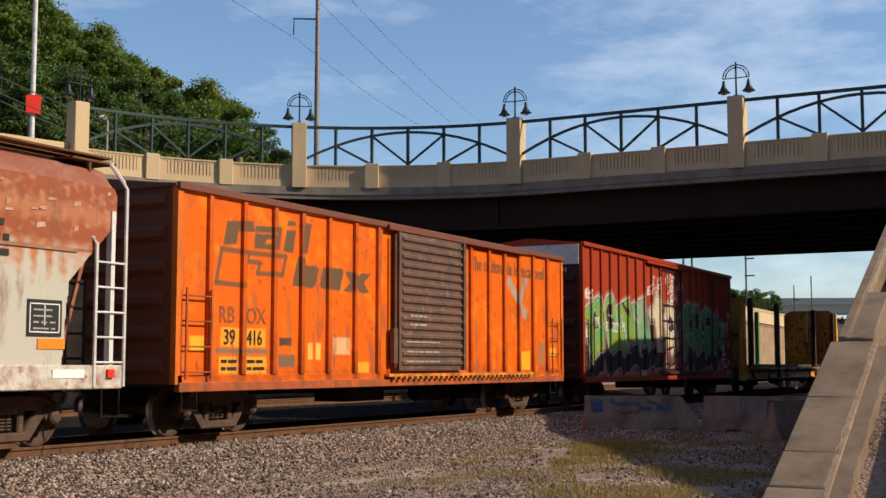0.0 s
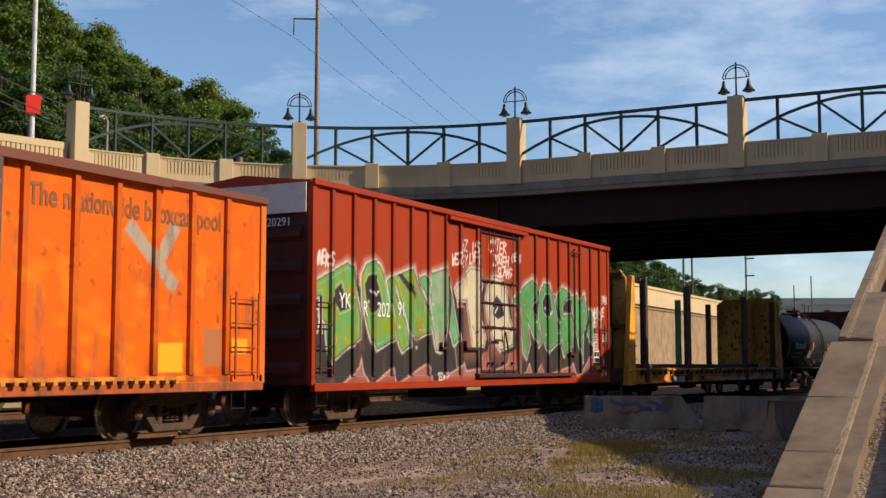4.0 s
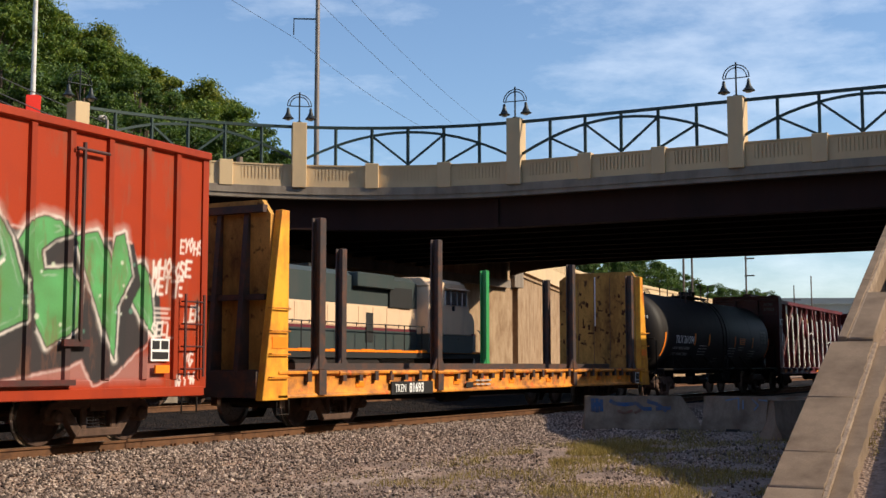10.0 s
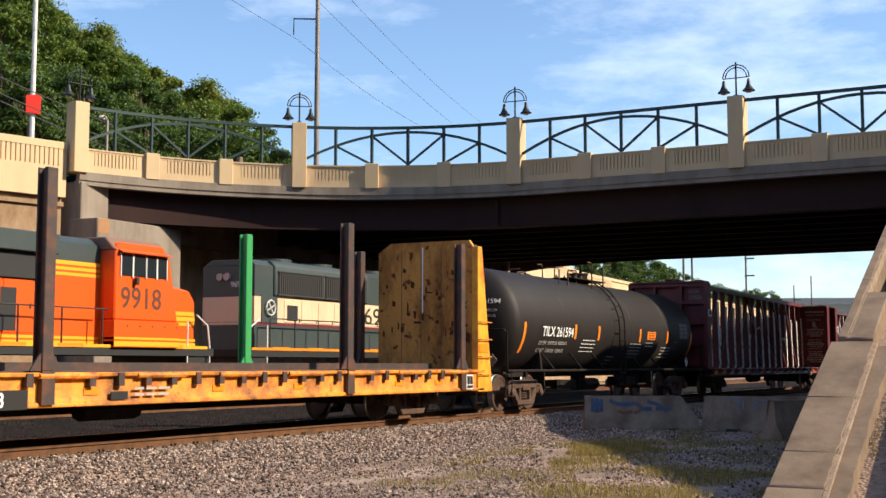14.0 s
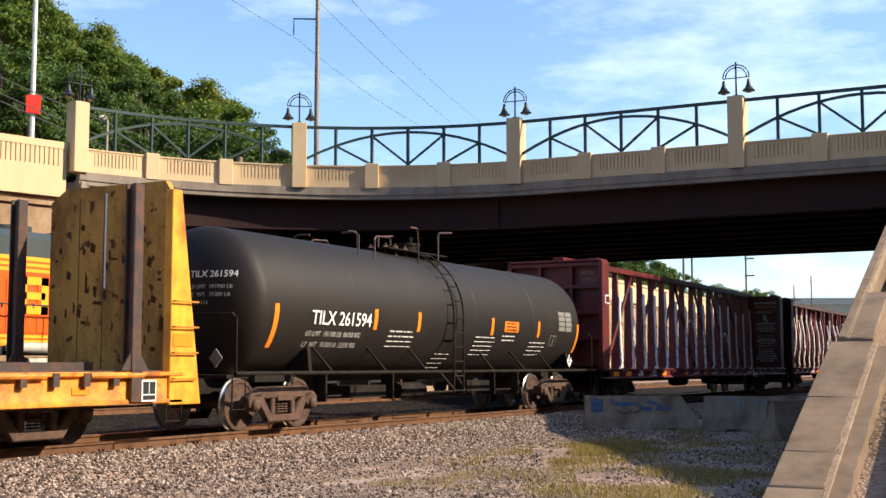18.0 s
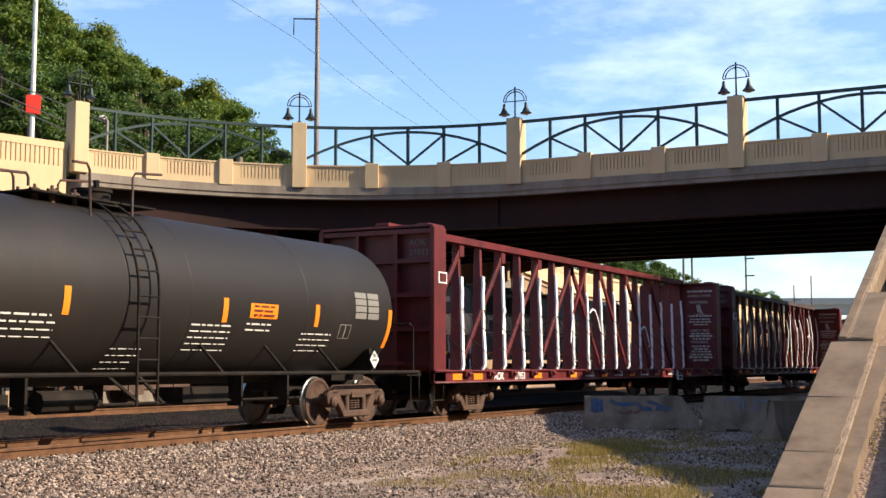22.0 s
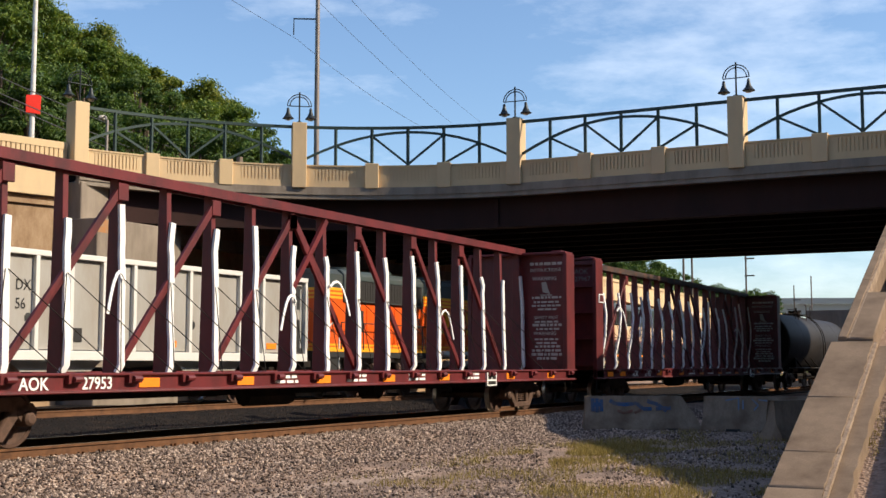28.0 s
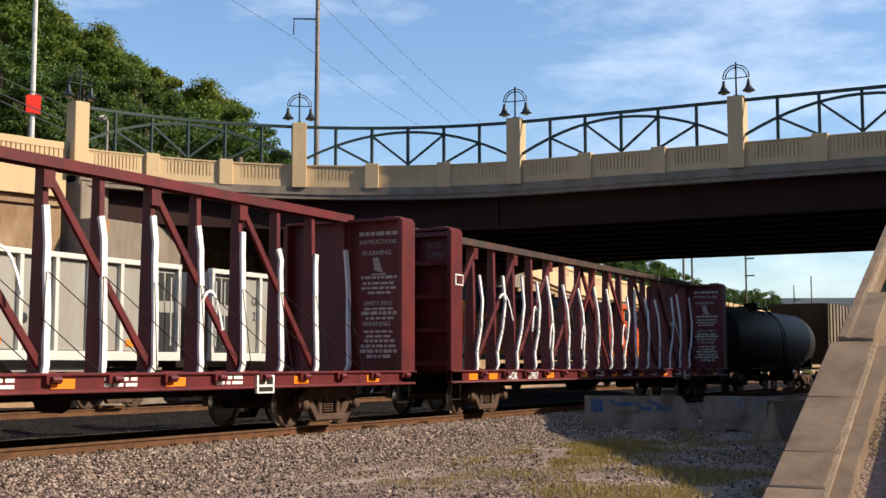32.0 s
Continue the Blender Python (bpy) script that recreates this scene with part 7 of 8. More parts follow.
            part("emblem_shape", s, m_lyellow, lo, "yellow block shape")
    else:
        lettering("9699", 0.85, m_black, lo, (5.92, yh - 0.024, 2.62), squeeze=1.42, weight=0.004)
        lettering("9699", 0.26, m_label, lo, (-0.02, -0.1, 3.62), (90, 0, -90))
        part("headlight", Shape().rod((-0.1, 0.3, 3.95), (0, 0.3, 3.95), 0.12, 12).rod((-0.1, 0.02, 3.95), (0, 0.02, 3.95), 0.12, 12), m_shade, lo, "twin rear headlights")
        hw = Shape()
        hw.pipe([(0.75 + 0.24 * math.cos(a), yh - 0.1, 2.98 + 0.24 * math.sin(a)) for a in [math.tau * i / 12 for i in range(13)]], 0.025)
        hw.beam((0.53, yh - 0.1, 2.88), (0.97, yh - 0.1, 3.08), 0.03, 0.03).beam((0.62, yh - 0.1, 3.18), (0.88, yh - 0.1, 2.78), 0.03, 0.03)
        part("handbrake_wheel", hw, m_alutrim, lo)
        part("sandbox_recess", Shape().box(0.35, 1.2, yh - 0.03, yh - 0.001, 2.5, 3.35), m_lgreen, lo)
    # handrails along the walkway
    rail = Shape().rod((0.3, -1.42, 2.62), (c0 - 0.1, -1.42, 2.62), 0.02)
    part("handrail", rail, m_grille, lo)
    for i in range(13):
        x = 0.3 + i * (c0 - 0.6) / 12
        part("handrail_post", Shape().rod((x, -1.42, 1.64), (x, -1.42, 2.62), 0.024), m_grille, lo)
    for x, k in ((-0.75, -1), (21.95, 1)):
        part("end_handrail", Shape().pipe([(x - k * 0.5, -1.42, 2.6), (x, -1.42, 2.3), (x + k * 0.1, -1.42, 1.7), (x + k * 0.1, -1.42, 1.0)], 0.028).pipe([(x - k * 0.9, -1.42, 2.4), (x - k * 0.9, -1.42, 1.7), (x - k * 0.9, -1.42, 0.9)], 0.028), m_alutrim, lo, "pale end handrails")
        part("step_well", Shape().box(min(x - k * 0.9, x), max(x - k * 0.9, x), -1.4, 1.4, 0.55, 1.42), m_grille, lo)
        part("pilot", Shape().box(x - 0.06, x + 0.06, -1.4, 1.4, 0.35, 1.5), m_grille, lo)
    part("fuel_tank", Shape().prism([(-1.4, 1.25), (1.4, 1.25), (1.4, 0.75), (1.1, 0.42), (-1.1, 0.42), (-1.4, 0.75)], 8.0, 13.4, "x"), m_grille if not orange else m_under, lo, bevel=0.05)
    part("air_reservoir", Shape().rod((7.9, -1.42, 1.20), (13.2, -1.42, 1.20), 0.15, 14), m_fuel if orange else m_under, lo, "pale air reservoir" if orange else "grimy air reservoir")
    if orange:
        part("air_reservoir", Shape().rod((7.2, -1.60, 1.58), (12.6, -1.60, 1.58), 0.13, 14), m_fuel, lo)
    part("air_reservoir", Shape().rod((14.1, -1.3, 0.85), (16.2, -1.3, 0.85), 0.16, 14), m_fuel, lo)
    for tx in (4.0, 17.6):
        s = Shape().prism([(tx - 2.3, 0.62), (tx - 1.9, 0.92), (tx + 1.9, 0.92), (tx + 2.3, 0.62), (tx + 2.2, 0.5), (tx - 2.2, 0.5)], -1.25, -1.1)
        for a in (-1.85, 0, 1.85):
            s.box(tx + a - 0.3, tx + a + 0.3, -1.28, -1.08, 0.36, 0.72)
            s.rod((tx + a + 0.5, -1.3, 0.9), (tx + a + 0.5, -1.2, 1.2), 0.12)
        part("bogie_frame", s, m_steel, lo, "grimy three-axle bogie")
        for a in (-1.85, 0, 1.85):
            wheelset(lo, tx + a, 0.508, "B")
    couplers(lo, -0.85, 22.05)
    return lo


def coal_hopper():
    """Aluminium coal hopper; origin at its left end, 15.3 m long."""
    car = thing("coal_hopper", "pale aluminium coal hopper with white top chord", "hopper car", group="coal hoppers")
    L = 15.3
    part("side_sheet", Shape().prism([(0.0, 1.55), (L, 1.55), (L, 3.90), (0.0, 3.90)], -1.42, -1.38), m_alu, car, "dull aluminium side sheets")
    part("side_sheet", Shape().box(0, L, 1.38, 1.42, 1.55, 3.9), m_alu, car)
    part("top_chord", Shape().box(-0.02, L + 0.02, -1.55, -1.36, 3.84, 3.98), m_alutrim, car, "pale top chord", bevel=0.01)
    part("bottom_chord", Shape().box(0, L, -1.55, -1.36, 1.28, 1.52), m_alutrim, car, bevel=0.01)
    for i in range(14):
        x = 0.06 + i * (L - 0.12) / 13
        part("side_post", Shape().box(x - 0.06, x + 0.06, -1.54, -1.42, 1.5, 3.86), m_alutrim, car)
    for x0, k in ((0, 1), (L, -1)):
        part("end_sheet", Shape().prism([(x0 + k * 0.02, 3.9), (x0 + k * 0.10, 3.9), (x0 + k * 0.10, 2.9), (x0 + k * 2.2, 1.4), (x0 + k * 2.1, 1.35), (x0 + k * 0.02, 2.85)], -1.38, 1.38), m_alu, car, "sloping end sheet")
        part("end_opening", Shape().box(min(x0 + k * 0.18, x0 + k * 1.02), max(x0 + k * 0.18, x0 + k * 1.02), -1.44, -1.425, 1.55, 2.62), m_grille, car)
        for a in (0.2, 0.62):
            part("end_slot", Shape().box(min(x0 + k * a, x0 + k * (a + 0.32)), max(x0 + k * a, x0 + k * (a + 0.32)), -1.44, -1.425, 2.95, 3.72), m_grille, car)
        part("end_platform", Shape().box(min(x0, x0 - k * 0.4), max(x0, x0 - k * 0.4), -1.4, 1.4, 1.1, 1.3), m_under, car)
        part("grab_iron", Shape().rod((x0 + k * 0.1, -1.6, 1.7), (x0 + k * 0.1, -1.6, 3.6), 0.02).rod((x0 + k * 0.5, -1.6, 1.7), (x0 + k * 0.5, -1.6, 3.6), 0.02), m_alutrim, car)
    for x in (4.6, 10.7):
        part("hopper_chute", Shape().prism([(x - 1.7, 1.35), (x + 1.7, 1.35), (x + 0.5, 0.5), (x - 0.5, 0.5)], -1.2, 1.2), m_alu, car)
    part("centre_sill", Shape().box(0, L, -0.3, 0.3, 0.75, 1.1), m_under, car)
    for words, x, z in (("GR", 2.05, 2.98), ("DX", 2.95, 2.98), ("21", 2.10, 2.52), ("56", 2.95, 2.52)):
        lettering(words, 0.38, m_black, car, (x, -1.432, z), squeeze=0.9)
    for x in (0.9, 4.2, 8.4, 13.2):
        part("reflector", Shape().box(x, x + 0.5, -1.445, -1.42, 1.66, 1.84), m_stripe, car)
    part("label_plate", Shape().box(4.8, 5.2, -1.445, -1.42, 1.75, 2.1), m_black, car)
    for x in (3.4, 6.6, 9.6, 12.0):
        part("spill_stain", Shape().lathe([(0.0, -1.425), (0.12, -1.426), (0.14, -1.42)], (x, 0, 2.3), "y", 9), m_grille, car)
    couplers(car, -0.35, L + 0.35)
    for x in (1.9, 13.4):
        truck(car, x, 0.457, "B")
    return car


TRAIN_A = [(covered_hopper(), 14.15), (orange_box_car(), 15.37), (red_box_car(), 32.5), (bulkhead_flat(), 50.23), (tank_car(), 71.3),
           (centre_beam("27953", 1), 88.24), (centre_beam("27967", 2), 112.75), (tank_car(False), 137.3), (grain_hopper(), 155.2)]
TRAIN_B = [(locomotive(False), 30.4), (locomotive(True), 5.65), (coal_hopper(), -11.6), (coal_hopper(), -28.3), (coal_hopper(), -45.0)]

# ---- trackside: barriers, poles, signs, wires ----


def jersey_barrier(length, m, label, cut=0.0):
    b = thing("concrete_barrier", label, "barrier", m, group="concrete barriers by the track")
    prof = [(-0.30, 0.0), (0.30, 0.0), (0.30, 0.08), (0.13, 0.34), (0.08, 0.80), (-0.08, 0.80), (-0.13, 0.34), (-0.30, 0.08)]
    xs = [(0.0, 0.10), (0.02, 0.02), (length - 0.02, cut), (length, cut + 0.06)]
    vs = []
    for i, (x, k) in enumerate(xs):
        sgn = -1 if i > 1 else 1
        vs += [(x + sgn * k * (z / 0.8) ** 1.5, y, z) for y, z in prof]
    n = len(prof)
    fs = [tuple(reversed(range(n))), tuple(range(3 * n, 4 * n))] + [(i * n + k, i * n + (k + 1) % n, (i + 1) * n + (k + 1) % n, (i + 1) * n + k) for i in range(3) for k in range(n)]
    part("body", Shape().add(vs, fs), m_barrier, b, "stained concrete body", bevel=0.02)
    for u in (0.22, 0.68):
        part("foot_slot", Shape().box(length * u, length * u + 0.32, -0.305, -0.2, -0.02, 0.05), m_grille, b)
    return b


b1 = jersey_barrier(2.75, pose(27.9, 11.0, -0.36, 0, 0, -62), "weathered grey concrete barrier sprayed with faded blue letters", 0.42)
b2 = jersey_barrier(2.65, pose(29.2, 8.5, -0.36, 0, 0, -84), "weathered grey concrete barrier with faint blue spray", 0.05)
b3 = jersey_barrier(2.4, pose(25.9, 6.15, -0.36, 0, 0, -28), "grey concrete barrier end turned towards the tracks")
def spray(b, lines, material, w=0.07, label=""):
    """Faded strokes that follow the sloping upper face."""
    for pts in lines:
        sh = Shape()
        for (xa, za), (xb, zb) in zip(pts, pts[1:]):
            ya, yb = (-0.13 + 0.05 * (z - 0.34) / 0.46 - 0.006 for z in (za, zb))
            sh.beam((xa, ya, za), (xb, yb, zb), w, 0.008, (0, -1, 0.1))
        part("spray_mark", sh, material, b, label)


spray(b1, [((0.22, 0.44), (0.22, 0.74)), ((0.32, 0.42), (0.32, 0.74)), ((0.22, 0.60), (0.42, 0.60)), ((0.42, 0.44), (0.42, 0.72)), ((0.62, 0.70), (0.75, 0.62), (1.0, 0.60), (1.25, 0.63)), ((1.25, 0.63), (1.4, 0.5), (1.6, 0.5)), ((1.5, 0.68), (1.75, 0.60), (1.95, 0.45)), ((1.7, 0.50), (2.05, 0.52))], m_blue, 0.085, "faded blue spray stroke")
spray(b1, [((0.8, 0.46), (0.95, 0.40), (1.15, 0.46)), ((1.2, 0.40), (1.35, 0.48))], m_redspray, 0.06, "faint red spray stroke")
spray(b2, [((0.55, 0.70), (0.85, 0.76), (0.85, 0.48)), ((0.95, 0.72), (0.95, 0.50)), ((1.15, 0.74), (1.3, 0.60), (1.2, 0.48)), ((1.3, 0.72), (1.5, 0.70))], m_bluepale, 0.035, "thin pale blue spray stroke")

sp = thing("sign_pole", "pale metal pole with a bright red flag sign", "pole", pose(40.9, 42.6, 8.45))
part("post", Shape().rod((0, 0, 0), (0, 0, 12), 0.13, 10, 0.10), m_white, sp)
part("flag_sign", Shape().add([(x * 0.78 - 0.1 + y * 0.62, -0.14 - x * 0.62 + y * 0.78, z) for y in (-0.02, 0.02) for x, z in ((-0.32, 4.05), (0.32, 4.0), (0.34, 4.9), (-0.32, 4.85))], [(0, 1, 2, 3), (7, 6, 5, 4), (0, 4, 5, 1), (1, 5, 6, 2), (2, 6, 7, 3), (3, 7, 4, 0)]), m_sign, sp, "red square sign", bevel=0.01)
mp_ = thing("power_pole", "tall steel power pole with a bracket arm", "utility pole", pose(66.6, 44.32, 8.3))
part("mast", Shape().rod((0, 0, 0), (0, 0, 25), 0.20, 12, 0.11), m_pole, mp_)
part("bracket_arm", Shape().pipe([(0, 0, 15.15), (-0.8, 1.3, 15.15), (-0.8, 1.3, 14.1)], 0.05), m_lamp, mp_)


def wire(name, a, b, sag, r, label):
    pts = []
    for i in range(17):
        u = i / 16
        p = Vector(a).lerp(Vector(b), u)
        p.z -= sag * 4 * u * (1 - u)
        pts.append(p)
    tagged(part(name, Shape().pipe(pts, r, 5), m_wire), label, "cable")


wire("power_line", (70.3 - 8, 55.3 + 4, 31.5), (65.0, 44.8, 21.8), 0.1, 0.013, "thin dark power line")
wire("power_line", (65.0, 44.8, 21.8), (86.3, 47.8, 20.2), 0.3, 0.013, "thin dark power line")
wire("power_line", (62.0, 44.2, 26.0), (96.3, 49.9, 22.2), 0.4, 0.013, "thin dark power line")
wire("power_line", (64.2, 42.0, 25.4), (106.3, 52.1, 24.3), 0.5, 0.013, "thin dark power line")
for za, zb in ((12.6, 12.8), (11.95, 12.0), (11.65, 11.5)):
    wire("telephone_line", (35.3, 38.6, za), (52, 44, zb), 0.1, 0.025, "pale telephone line before the trees")


def road_lamp(m):
    rl = thing("road_lamp", "small cobra-head street lamp on a steel arm", "street lamp", m)
    part("post", Shape().rod((0, 0, 0), (0, 0, 3.6), 0.07, 8), m_pole, rl)
    part("arm", Shape().pipe([(0, 0, 3.5), (0.5, 0.6, 3.9), (1.0, 1.2, 4.0)], 0.04), m_pole, rl)
    part("lamp_head", Shape().lathe([(0.0, -0.3), (0.12, -0.2), (0.15, 0.1), (0.0, 0.3)], (1.1, 1.3, 4.0), "x", 10), m_shade, rl)


road_lamp(pose(44.0, 41.0, 9.0))
wp = thing("timber_pole", "short grey timber pole behind the railing", "pole", pose(50.6, 38.3, 8.4))
part("post", Shape().rod((0, 0, 0), (0, 0, 3.2), 0.16, 8), m_wood, wp)
part("cross_arm", Shape().box(-0.5, 0.5, -0.06, 0.06, 2.6, 2.75), m_wood, wp)

# distant viaduct and poles beyond the bridge
vd = thing("far_viaduct", "long grey concrete viaduct in the distance", "viaduct", pose(0, 0, 0))
part("deck", Shape().prism([(296, 82), (302, 82), (345, -20), (339, -20)], 13.2, 15.6, "z"), m_far, vd)
part("parapet", Shape().prism([(295, 82), (295.6, 82), (338.6, -20), (338, -20)], 15.6, 17.0, "z"), m_far, vd)
for i in range(6):
    u = i / 5
    part("pier", Shape().box(298 + 42 * u, 301 + 42 * u, 79 - 98 * u, 81 - 98 * u, -1, 13.2), m_far, vd)
for i, (x, y, h, arms) in enumerate(((145.6, 44.4, 22, 0), (155.8, 46.4, 24, 0), (188.8, 47.9, 26, 2), (263.6, 57, 18.6, 1), (254.8, 51.7, 19.8, 0))):
    fp = thing("utility_pole", "distant timber utility pole", "utility pole", pose(x, y, -1), group="distant utility poles")
    part("post", Shape().rod((0, 0, 0), (0, 0, h), 0.16, 8, 0.12), m_wood, fp)
    for a in range(arms):
        part("cross_arm", Shape().box(-0.1, 0.1, -1.3, 0.2, 15.5 + 2.6 * a, 15.7 + 2.6 * a), m_wood, fp)


# ---- woods on the hillside ----
def leaf_material(name, a, b):
    m = bpy.data.materials.new(name)
    m.use_nodes = True
    t = m.node_tree
    bs = t.nodes["Principled BSDF"]
    bs.inputs["Roughness"].default_value = 0.6
    geo = t.nodes.new("ShaderNodeNewGeometry")
    rp = t.nodes.new("ShaderNodeValToRGB")
    rp.color_ramp.elements[0].color, rp.color_ramp.elements[1].color = (*a, 1), (*b, 1)
    e = rp.color_ramp.elements.new(0.93)
    e.color = (*[v * 0.9 for v in b], 1)
    t.links.new(geo.outputs["Random Per Island"], rp.inputs["Fac"])
    t.links.new(rp.outputs["Color"], bs.inputs["Base Color"])
    tr = t.nodes.new("ShaderNodeBsdfTranslucent")
    t.links.new(rp.outputs["Color"], tr.inputs["Color"])
    mx = t.nodes.new("ShaderNodeMixShader")
    mx.inputs[0].default_value = 0.4
    t.links.new(bs.outputs[0], mx.inputs[1])
    t.links.new(tr.outputs[0], mx.inputs[2])
    t.links.new(mx.outputs[0], t.nodes["Material Output"].inputs["Surface"])
    return m


LEAVES = [leaf_material("leaves_green", (0.045, 0.105, 0.014), (0.20, 0.27, 0.025)), leaf_material("leaves_bright", (0.06, 0.12, 0.014), (0.27, 0.29, 0.025)), leaf_material("leaves_deep", (0.03, 0.08, 0.014), (0.13, 0.20, 0.025))]


def tree_meshes(seed, height, spread, count, leaf):
    """Trunk with limbs, and a crown of leaf sprays gathered in uneven clumps."""
    rs, tr = np.random.RandomState(seed), Shape()
    tr.rod((0, 0, -1.0), (0.1, 0.1, height * 0.45), 0.24, 8, 0.15).rod((0.1, 0.1, height * 0.45), (0.0, 0.2, height * 0.85), 0.15, 7, 0.05)
    clumps = []
    for i in range(46):
        a, u = rs.uniform(0, math.tau), rs.uniform(0.0, 1.0) ** 0.8
        z = height * (0.22 + 0.76 * u)
        rad = spread * (0.35 + 0.65 * math.sin(math.pi * min(0.12 + u * 0.85, 1))) * rs.uniform(0.35, 1.0)
        c = np.array([math.cos(a) * rad, math.sin(a) * rad, z])
        clumps.append((c, rs.uniform(0.4, 1.2) * spread * 0.23))
        tr.rod((0.05, 0.1, z * 0.62), tuple(c), 0.06, 5, 0.015)
    v, f = [], []
    for i in range(count):
        c, r = clumps[rs.randint(len(clumps))]
        d = rs.normal(size=3)
        d /= np.linalg.norm(d)
        far = rs.uniform(1.0, 1.4) if rs.rand() < 0.10 else rs.uniform(0.4, 1.1)
        p = c + d * r * far * np.array([1.15, 1.15, 0.75])
        n = d + rs.normal(size=3) * 0.55 + np.array([0, 0, 0.25])
        n /= np.linalg.norm(n)
        s = np.cross(n, rs.normal(size=3))
        s /= np.linalg.norm(s)
        t = np.cross(n, s)
        L, W = leaf * rs.uniform(0.6, 1.3), leaf * rs.uniform(0.25, 0.5)
        k = len(v)
        q = [p - s * L, p - s * L * 0.2 + t * W, p + s * L - n * L * 0.25, p - s * L * 0.1 - t * W]
        v += [tuple(x) for x in q]
        f += [(k, k + 1, k + 2, k + 3)]
    me = bpy.data.meshes.new("crown")
    me.from_pydata(v, [], f)
    return tr.mesh("trunk"), me


KINDS = [tree_meshes(11, 9.0, 3.2, 13000, 0.14), tree_meshes(12, 11.0, 3.5, 15000, 0.15), tree_meshes(13, 7.5, 2.9, 11500, 0.13), tree_meshes(14, 10.0, 2.8, 12000, 0.14)]
TREE_LABEL = "leafy green deciduous tree on the hillside"
rt = random.Random(21)


def tree(x, y, kind, turn, zoff=0.0):
    tk, cr = KINDS[kind]
    cr = cr.copy() if cr.materials else cr
    t = thing("tree", TREE_LABEL, "tree", pose(x, y, ground_z(x, y) - 0.3 + zoff, 0, 0, turn), group="trees on the hillside")
    part("trunk", tk, m_bark, t)
    c = new("crown", KINDS[kind][1] if KINDS[kind][1] is not None else cr)
    if not c.data.materials:
        c.data.materials.append(LEAVES[(0, 1, 2, 0)[kind]])
    c.parent = t
    return t


# a closed canopy on the slope, its skyline falling towards the bridge
SKYLINE = ((34.88, 0.167), (35.12, 0.181), (35.92, 0.188), (36.23, 0.198), (36.75, 0.201), (37.26, 0.21), (38.13, 0.209), (38.99, 0.213), (39.41, 0.202), (39.79, 0.206), (40.3, 0.215), (41.06, 0.224), (41.51, 0.23), (41.81, 0.227), (42.7, 0.235), (43.16, 0.248), (43.68, 0.253), (44.29, 0.253), (45.06, 0.252), (45.65, 0.258), (45.86, 0.273), (46.74, 0.288), (47.7, 0.295), (50.47, 0.302))
HEIGHTS = (9.0, 11.0, 7.5, 10.0)


def skyline(deg):
    for (a, za), (b, zb) in zip(SKYLINE, SKYLINE[1:]):
        if deg <= b:
            return za + (zb - za) * max(deg - a, 0) / (b - a)
    return SKYLINE[-1][1]


for row, (dist, drop) in enumerate(((63, 0.062), (71, 0.030), (80, 0.008), (92, 0.0))):
    deg = 36.0 + 0.25 * row
    while deg < 51:
        d = dist + rt.uniform(-2.5, 2.5)
        x, y = d * math.cos(radians(deg)), d * math.sin(radians(deg))
        top = 1.16 + d * (skyline(deg + 0.1) + 0.009 - drop + rt.uniform(-0.006, 0.006))
        if y > back_wall(x) + 3.5 and (row < 3 or deg > 37):
            k = min(range(4), key=lambda q: abs(top - HEIGHTS[q] - ground_z(x, y)) + rt.uniform(0, 1.2))
            tree(x, y, k, rt.uniform(0, 360), max(min(top - HEIGHTS[k] - ground_z(x, y), 2.5), -6.0))
        deg += rt.uniform(1.0, 1.5)
# trees on the wall beyond the bridge
FAR_LINE = ((21.5, 4.95), (19.3, 5.05), (18.2, 4.85), (17.6, 4.35), (17.2, 4.30), (16.5, 3.85), (15.0, 3.45), (13.0, 3.2))
deg = 21.45
while deg > 13.2:
    for (a, ea), (b, eb) in zip(FAR_LINE, FAR_LINE[1:]):
        if b <= deg <= a:
            el = ea + (eb - ea) * (a - deg) / (a - b)
    x = 100.0
    while x * math.tan(radians(deg)) < back_wall(x) + 4.0:
        x += 0.5
    y = x * math.tan(radians(deg))
    top = 1.16 + math.hypot(x, y) * math.tan(radians(el + rt.uniform(-0.25, 0.05)))
    tree(x, y, 2, rt.uniform(0, 360), top - 7.5 - ground_z(x, y) + 0.3)
    deg -= rt.uniform(0.35, 0.6)

# ---- loose stones and dry grass in front of the track ----


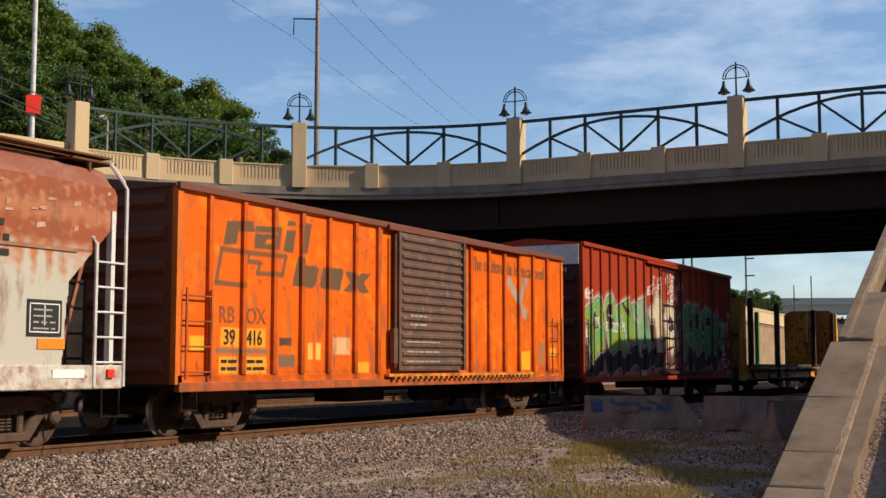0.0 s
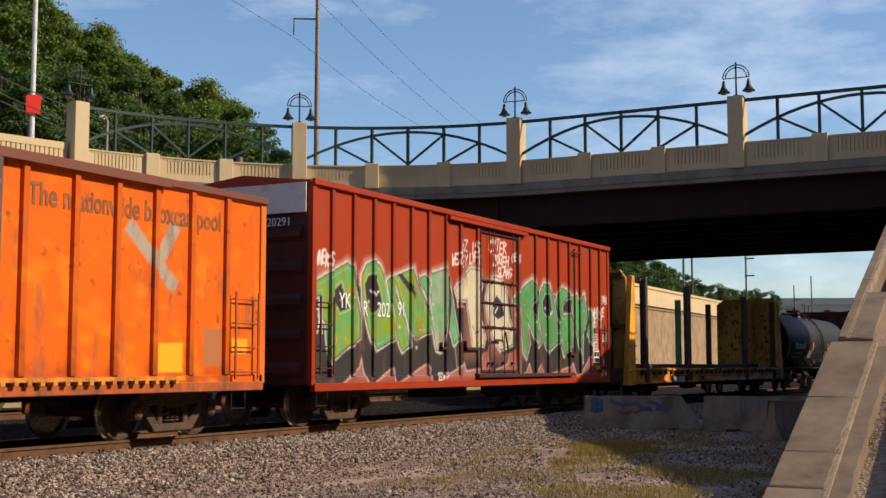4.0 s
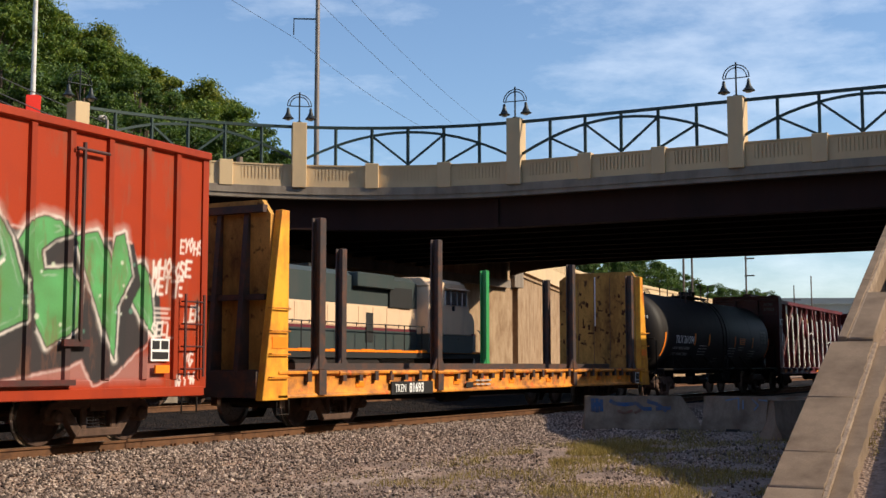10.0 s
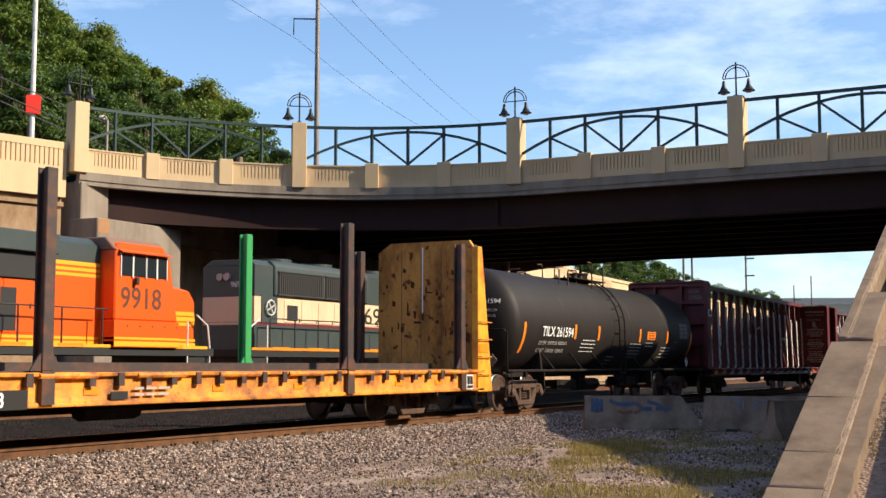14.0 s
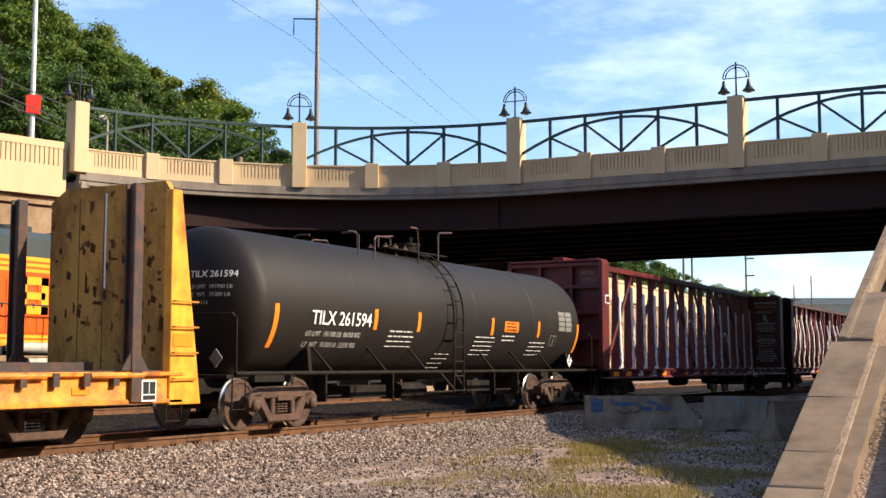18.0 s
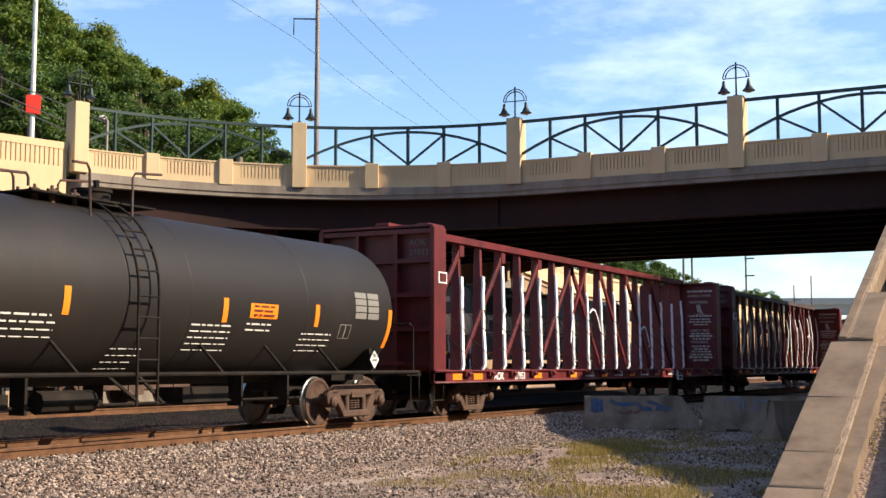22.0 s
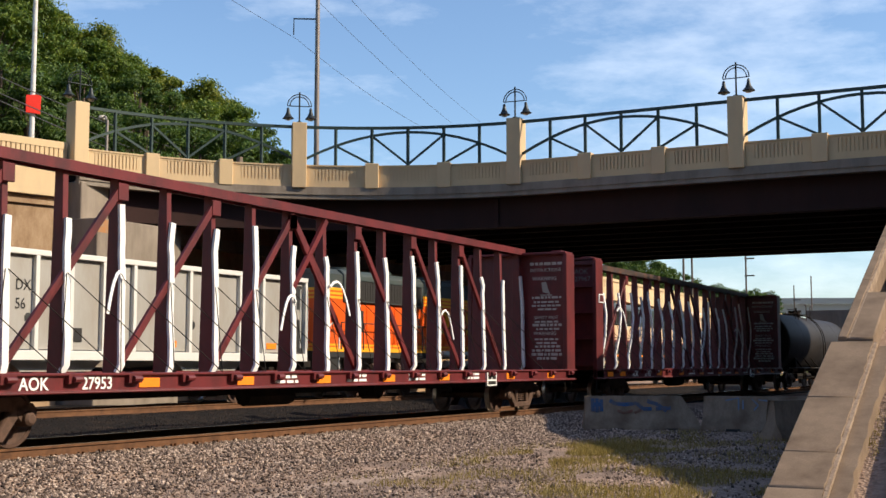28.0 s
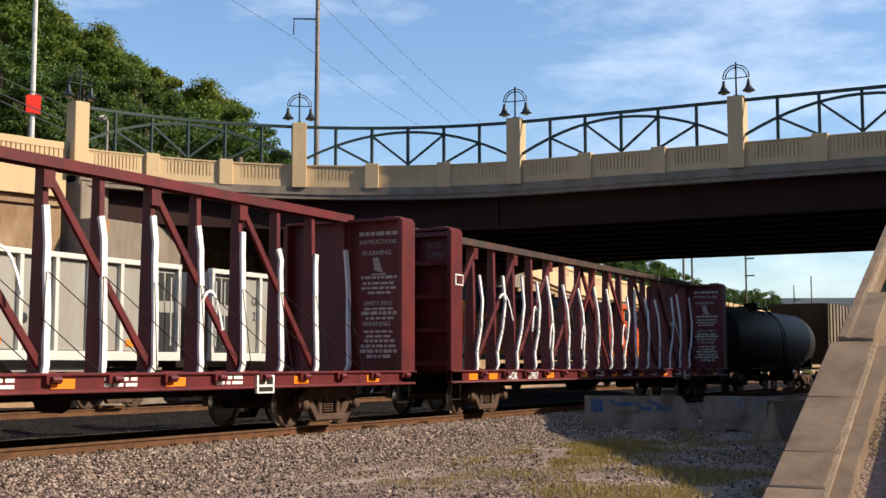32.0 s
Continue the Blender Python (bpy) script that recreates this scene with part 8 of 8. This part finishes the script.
def scatter_stones():
    rs = np.random.RandomState(3)
    ico = np.array([(0, 0, 1), (0.9, 0, 0.25), (0.28, 0.85, 0.25), (-0.72, 0.53, 0.25), (-0.72, -0.53, 0.25), (0.28, -0.85, 0.25), (0, 0, -0.6)])
    tri = [(0, 1, 2), (0, 2, 3), (0, 3, 4), (0, 4, 5), (0, 5, 1), (6, 2, 1), (6, 3, 2), (6, 4, 3), (6, 5, 4), (6, 1, 5)]
    v, f = [], []
    n = 0
    while n < 86000:
        if n < 40000:
            x, y = rs.uniform(10, 40), TRACK_A - rs.triangular(0.9, 1.6, 4.6)
        elif n < 48000:
            x, y = rs.uniform(9, 34), TRACK_A + rs.uniform(-0.7, 0.9)
        else:
            x, y = rs.uniform(9, 30), rs.uniform(3.5, 11)
            if noise.noise((x * 0.45, y * 0.8, 5)) > 0.12 - 0.12 * smooth01(17, 22, x) and rs.rand() < 0.8:
                n += 1
                continue
        r = rs.uniform(0.014, 0.034) if n < 48000 else rs.uniform(0.008, 0.022) if rs.rand() < 0.97 else rs.uniform(0.022, 0.045)
        c = np.array([x, y, ground_z(x, y) + r * 0.35])
        q = ico * (r * rs.uniform(0.7, 1.3, 3)) * rs.uniform(0.8, 1.2, (7, 1))
        a = rs.uniform(0, math.tau)
        rot = np.array([[math.cos(a), -math.sin(a), 0], [math.sin(a), math.cos(a), 0], [0, 0, 1]])
        k = len(v)
        v.extend(map(tuple, q @ rot.T + c))
        f.extend((i + k, j + k, l + k) for i, j, l in tri)
        n += 1
    me = bpy.data.meshes.new("ballast")
    me.from_pydata(v, [], f)
    m = bpy.data.materials.new("ballast_stone")
    m.use_nodes = True
    t = m.node_tree
    geo, rp = t.nodes.new("ShaderNodeNewGeometry"), t.nodes.new("ShaderNodeValToRGB")
    rp.color_ramp.elements[0].color, rp.color_ramp.elements[1].color = (0.045, 0.036, 0.032, 1), (0.54, 0.42, 0.335, 1)
    e = rp.color_ramp.elements.new(0.6)
    e.color = (0.235, 0.170, 0.135, 1)
    t.links.new(geo.outputs["Random Per Island"], rp.inputs["Fac"])
    t.links.new(rp.outputs["Color"], t.nodes["Principled BSDF"].inputs["Base Color"])
    t.nodes["Principled BSDF"].inputs["Roughness"].default_value = 0.9
    t.nodes["Principled BSDF"].inputs["Specular IOR Level"].default_value = 0.1
    me.materials.append(m)
    tagged(new("ballast", me), "grey and brown crushed stone ballast beside the rails", "gravel", kind="stuff")


def scatter_grass():
    rs = np.random.RandomState(4)
    v, f = [], []
    while len(f) < 22000:
        u = rs.rand()
        if u < 0.35:
            x, y = rs.normal(20.5, 1.8), rs.normal(8.0, 0.6)
        elif u < 0.75:
            x, y = rs.uniform(13.5, 28), rs.uniform(3.2, 9.0)
        else:
            x, y = rs.uniform(12.2, 18), rs.uniform(2.4, 6.0)
        if noise.noise((x * 0.6, y * 0.9, 2)) < -0.05:
            continue
        a, h = rs.uniform(0, math.tau), rs.uniform(0.04, 0.14)
        w = 0.006
        dx, dy = math.cos(a) * w, math.sin(a) * w
        lx, ly = rs.normal(0, 0.04), rs.normal(0, 0.04)
        z = ground_z(x, y) - 0.01
        k = len(v)
        v += [(x - dx, y - dy, z), (x + dx, y + dy, z), (x + lx, y + ly, z + h)]
        f.append((k, k + 1, k + 2))
    me = bpy.data.meshes.new("grass")
    me.from_pydata(v, [], f)
    me.materials.append(leaf_material("dry_grass_blades", (0.15, 0.12, 0.032), (0.42, 0.31, 0.08)))
    tagged(new("grass", me), "short dry yellow-green grass in patches", "grass", kind="stuff")


def scatter_cinders():
    rs = np.random.RandomState(9)
    v, f = [], []
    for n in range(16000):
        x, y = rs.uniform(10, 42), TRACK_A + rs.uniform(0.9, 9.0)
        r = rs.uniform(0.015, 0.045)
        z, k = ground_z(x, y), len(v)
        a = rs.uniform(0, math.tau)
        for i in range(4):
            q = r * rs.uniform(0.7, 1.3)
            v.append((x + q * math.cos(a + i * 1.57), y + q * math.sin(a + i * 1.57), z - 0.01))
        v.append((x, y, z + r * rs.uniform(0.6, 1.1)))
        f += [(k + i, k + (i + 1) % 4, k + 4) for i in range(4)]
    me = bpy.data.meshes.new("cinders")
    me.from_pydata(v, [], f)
    # cinder colour lowered to match the shaded bed
    me.materials.append(mat("shade_dark_cinder_stone", (0.024, 0.021, 0.020), 1.0, vary=0.4, fine=9, dirt=(0.07, 0.05, 0.04), amount=0.3, scale=5, bump=0.0, spec=0.05))
    tagged(new("cinders", me), "cinder gravel between the two tracks, blackened further for the train's shade", "gravel", kind="stuff")


scatter_stones()
scatter_cinders()
scatter_grass()

# ---- what moves: the freight train to the left, the coal train to the right ----
RUN_A = [0.0, 3.39, 6.77, 10.09, 13.36, 16.57, 19.72, 22.82, 25.87, 28.87, 31.82, 34.73, 37.60, 40.43, 43.21, 45.95, 48.65, 51.31, 53.94, 56.54, 59.13, 61.69, 64.24, 66.78, 69.30, 71.78, 74.23, 76.62, 78.96, 81.25, 83.49, 85.72, 87.95]


def run_a(t):
    i = min(int(t), 31)
    p = [RUN_A[min(max(i + k, 0), 32)] for k in (-1, 0, 1, 2)]
    u = t - i
    return p[1] + 0.5 * u * (p[2] - p[0] + u * (2 * p[0] - 5 * p[1] + 4 * p[2] - p[3] + u * (3 * (p[1] - p[2]) + p[3] - p[0]))) if 0 < i < 31 else p[1] + u * (p[2] - p[1])


def run_b(t):
    q = t - 13.0
    return 1.6 * q + (0.029 * q * q if q > 0 else 0.0)


def motions():
    for car, u in TRAIN_A:
        walk(car, [(t / 2, pose(u - run_a(t / 2), TRACK_A, 0)) for t in range(65)])
    for car, u in TRAIN_B:
        walk(car, [(t / 2, pose(u + run_b(t / 2), TRACK_B, 0)) for t in range(65)])
    for ax, r, train, x in SPINNING:
        way = (lambda t: -run_a(t)) if train == "A" else run_b
        rows = []
        for i in range(161):
            t = i * 0.2
            rows.append((t, pose(x, 0, r, 0, math.degrees(way(t) / r), 0)))
        walk(ax, rows)


motions()
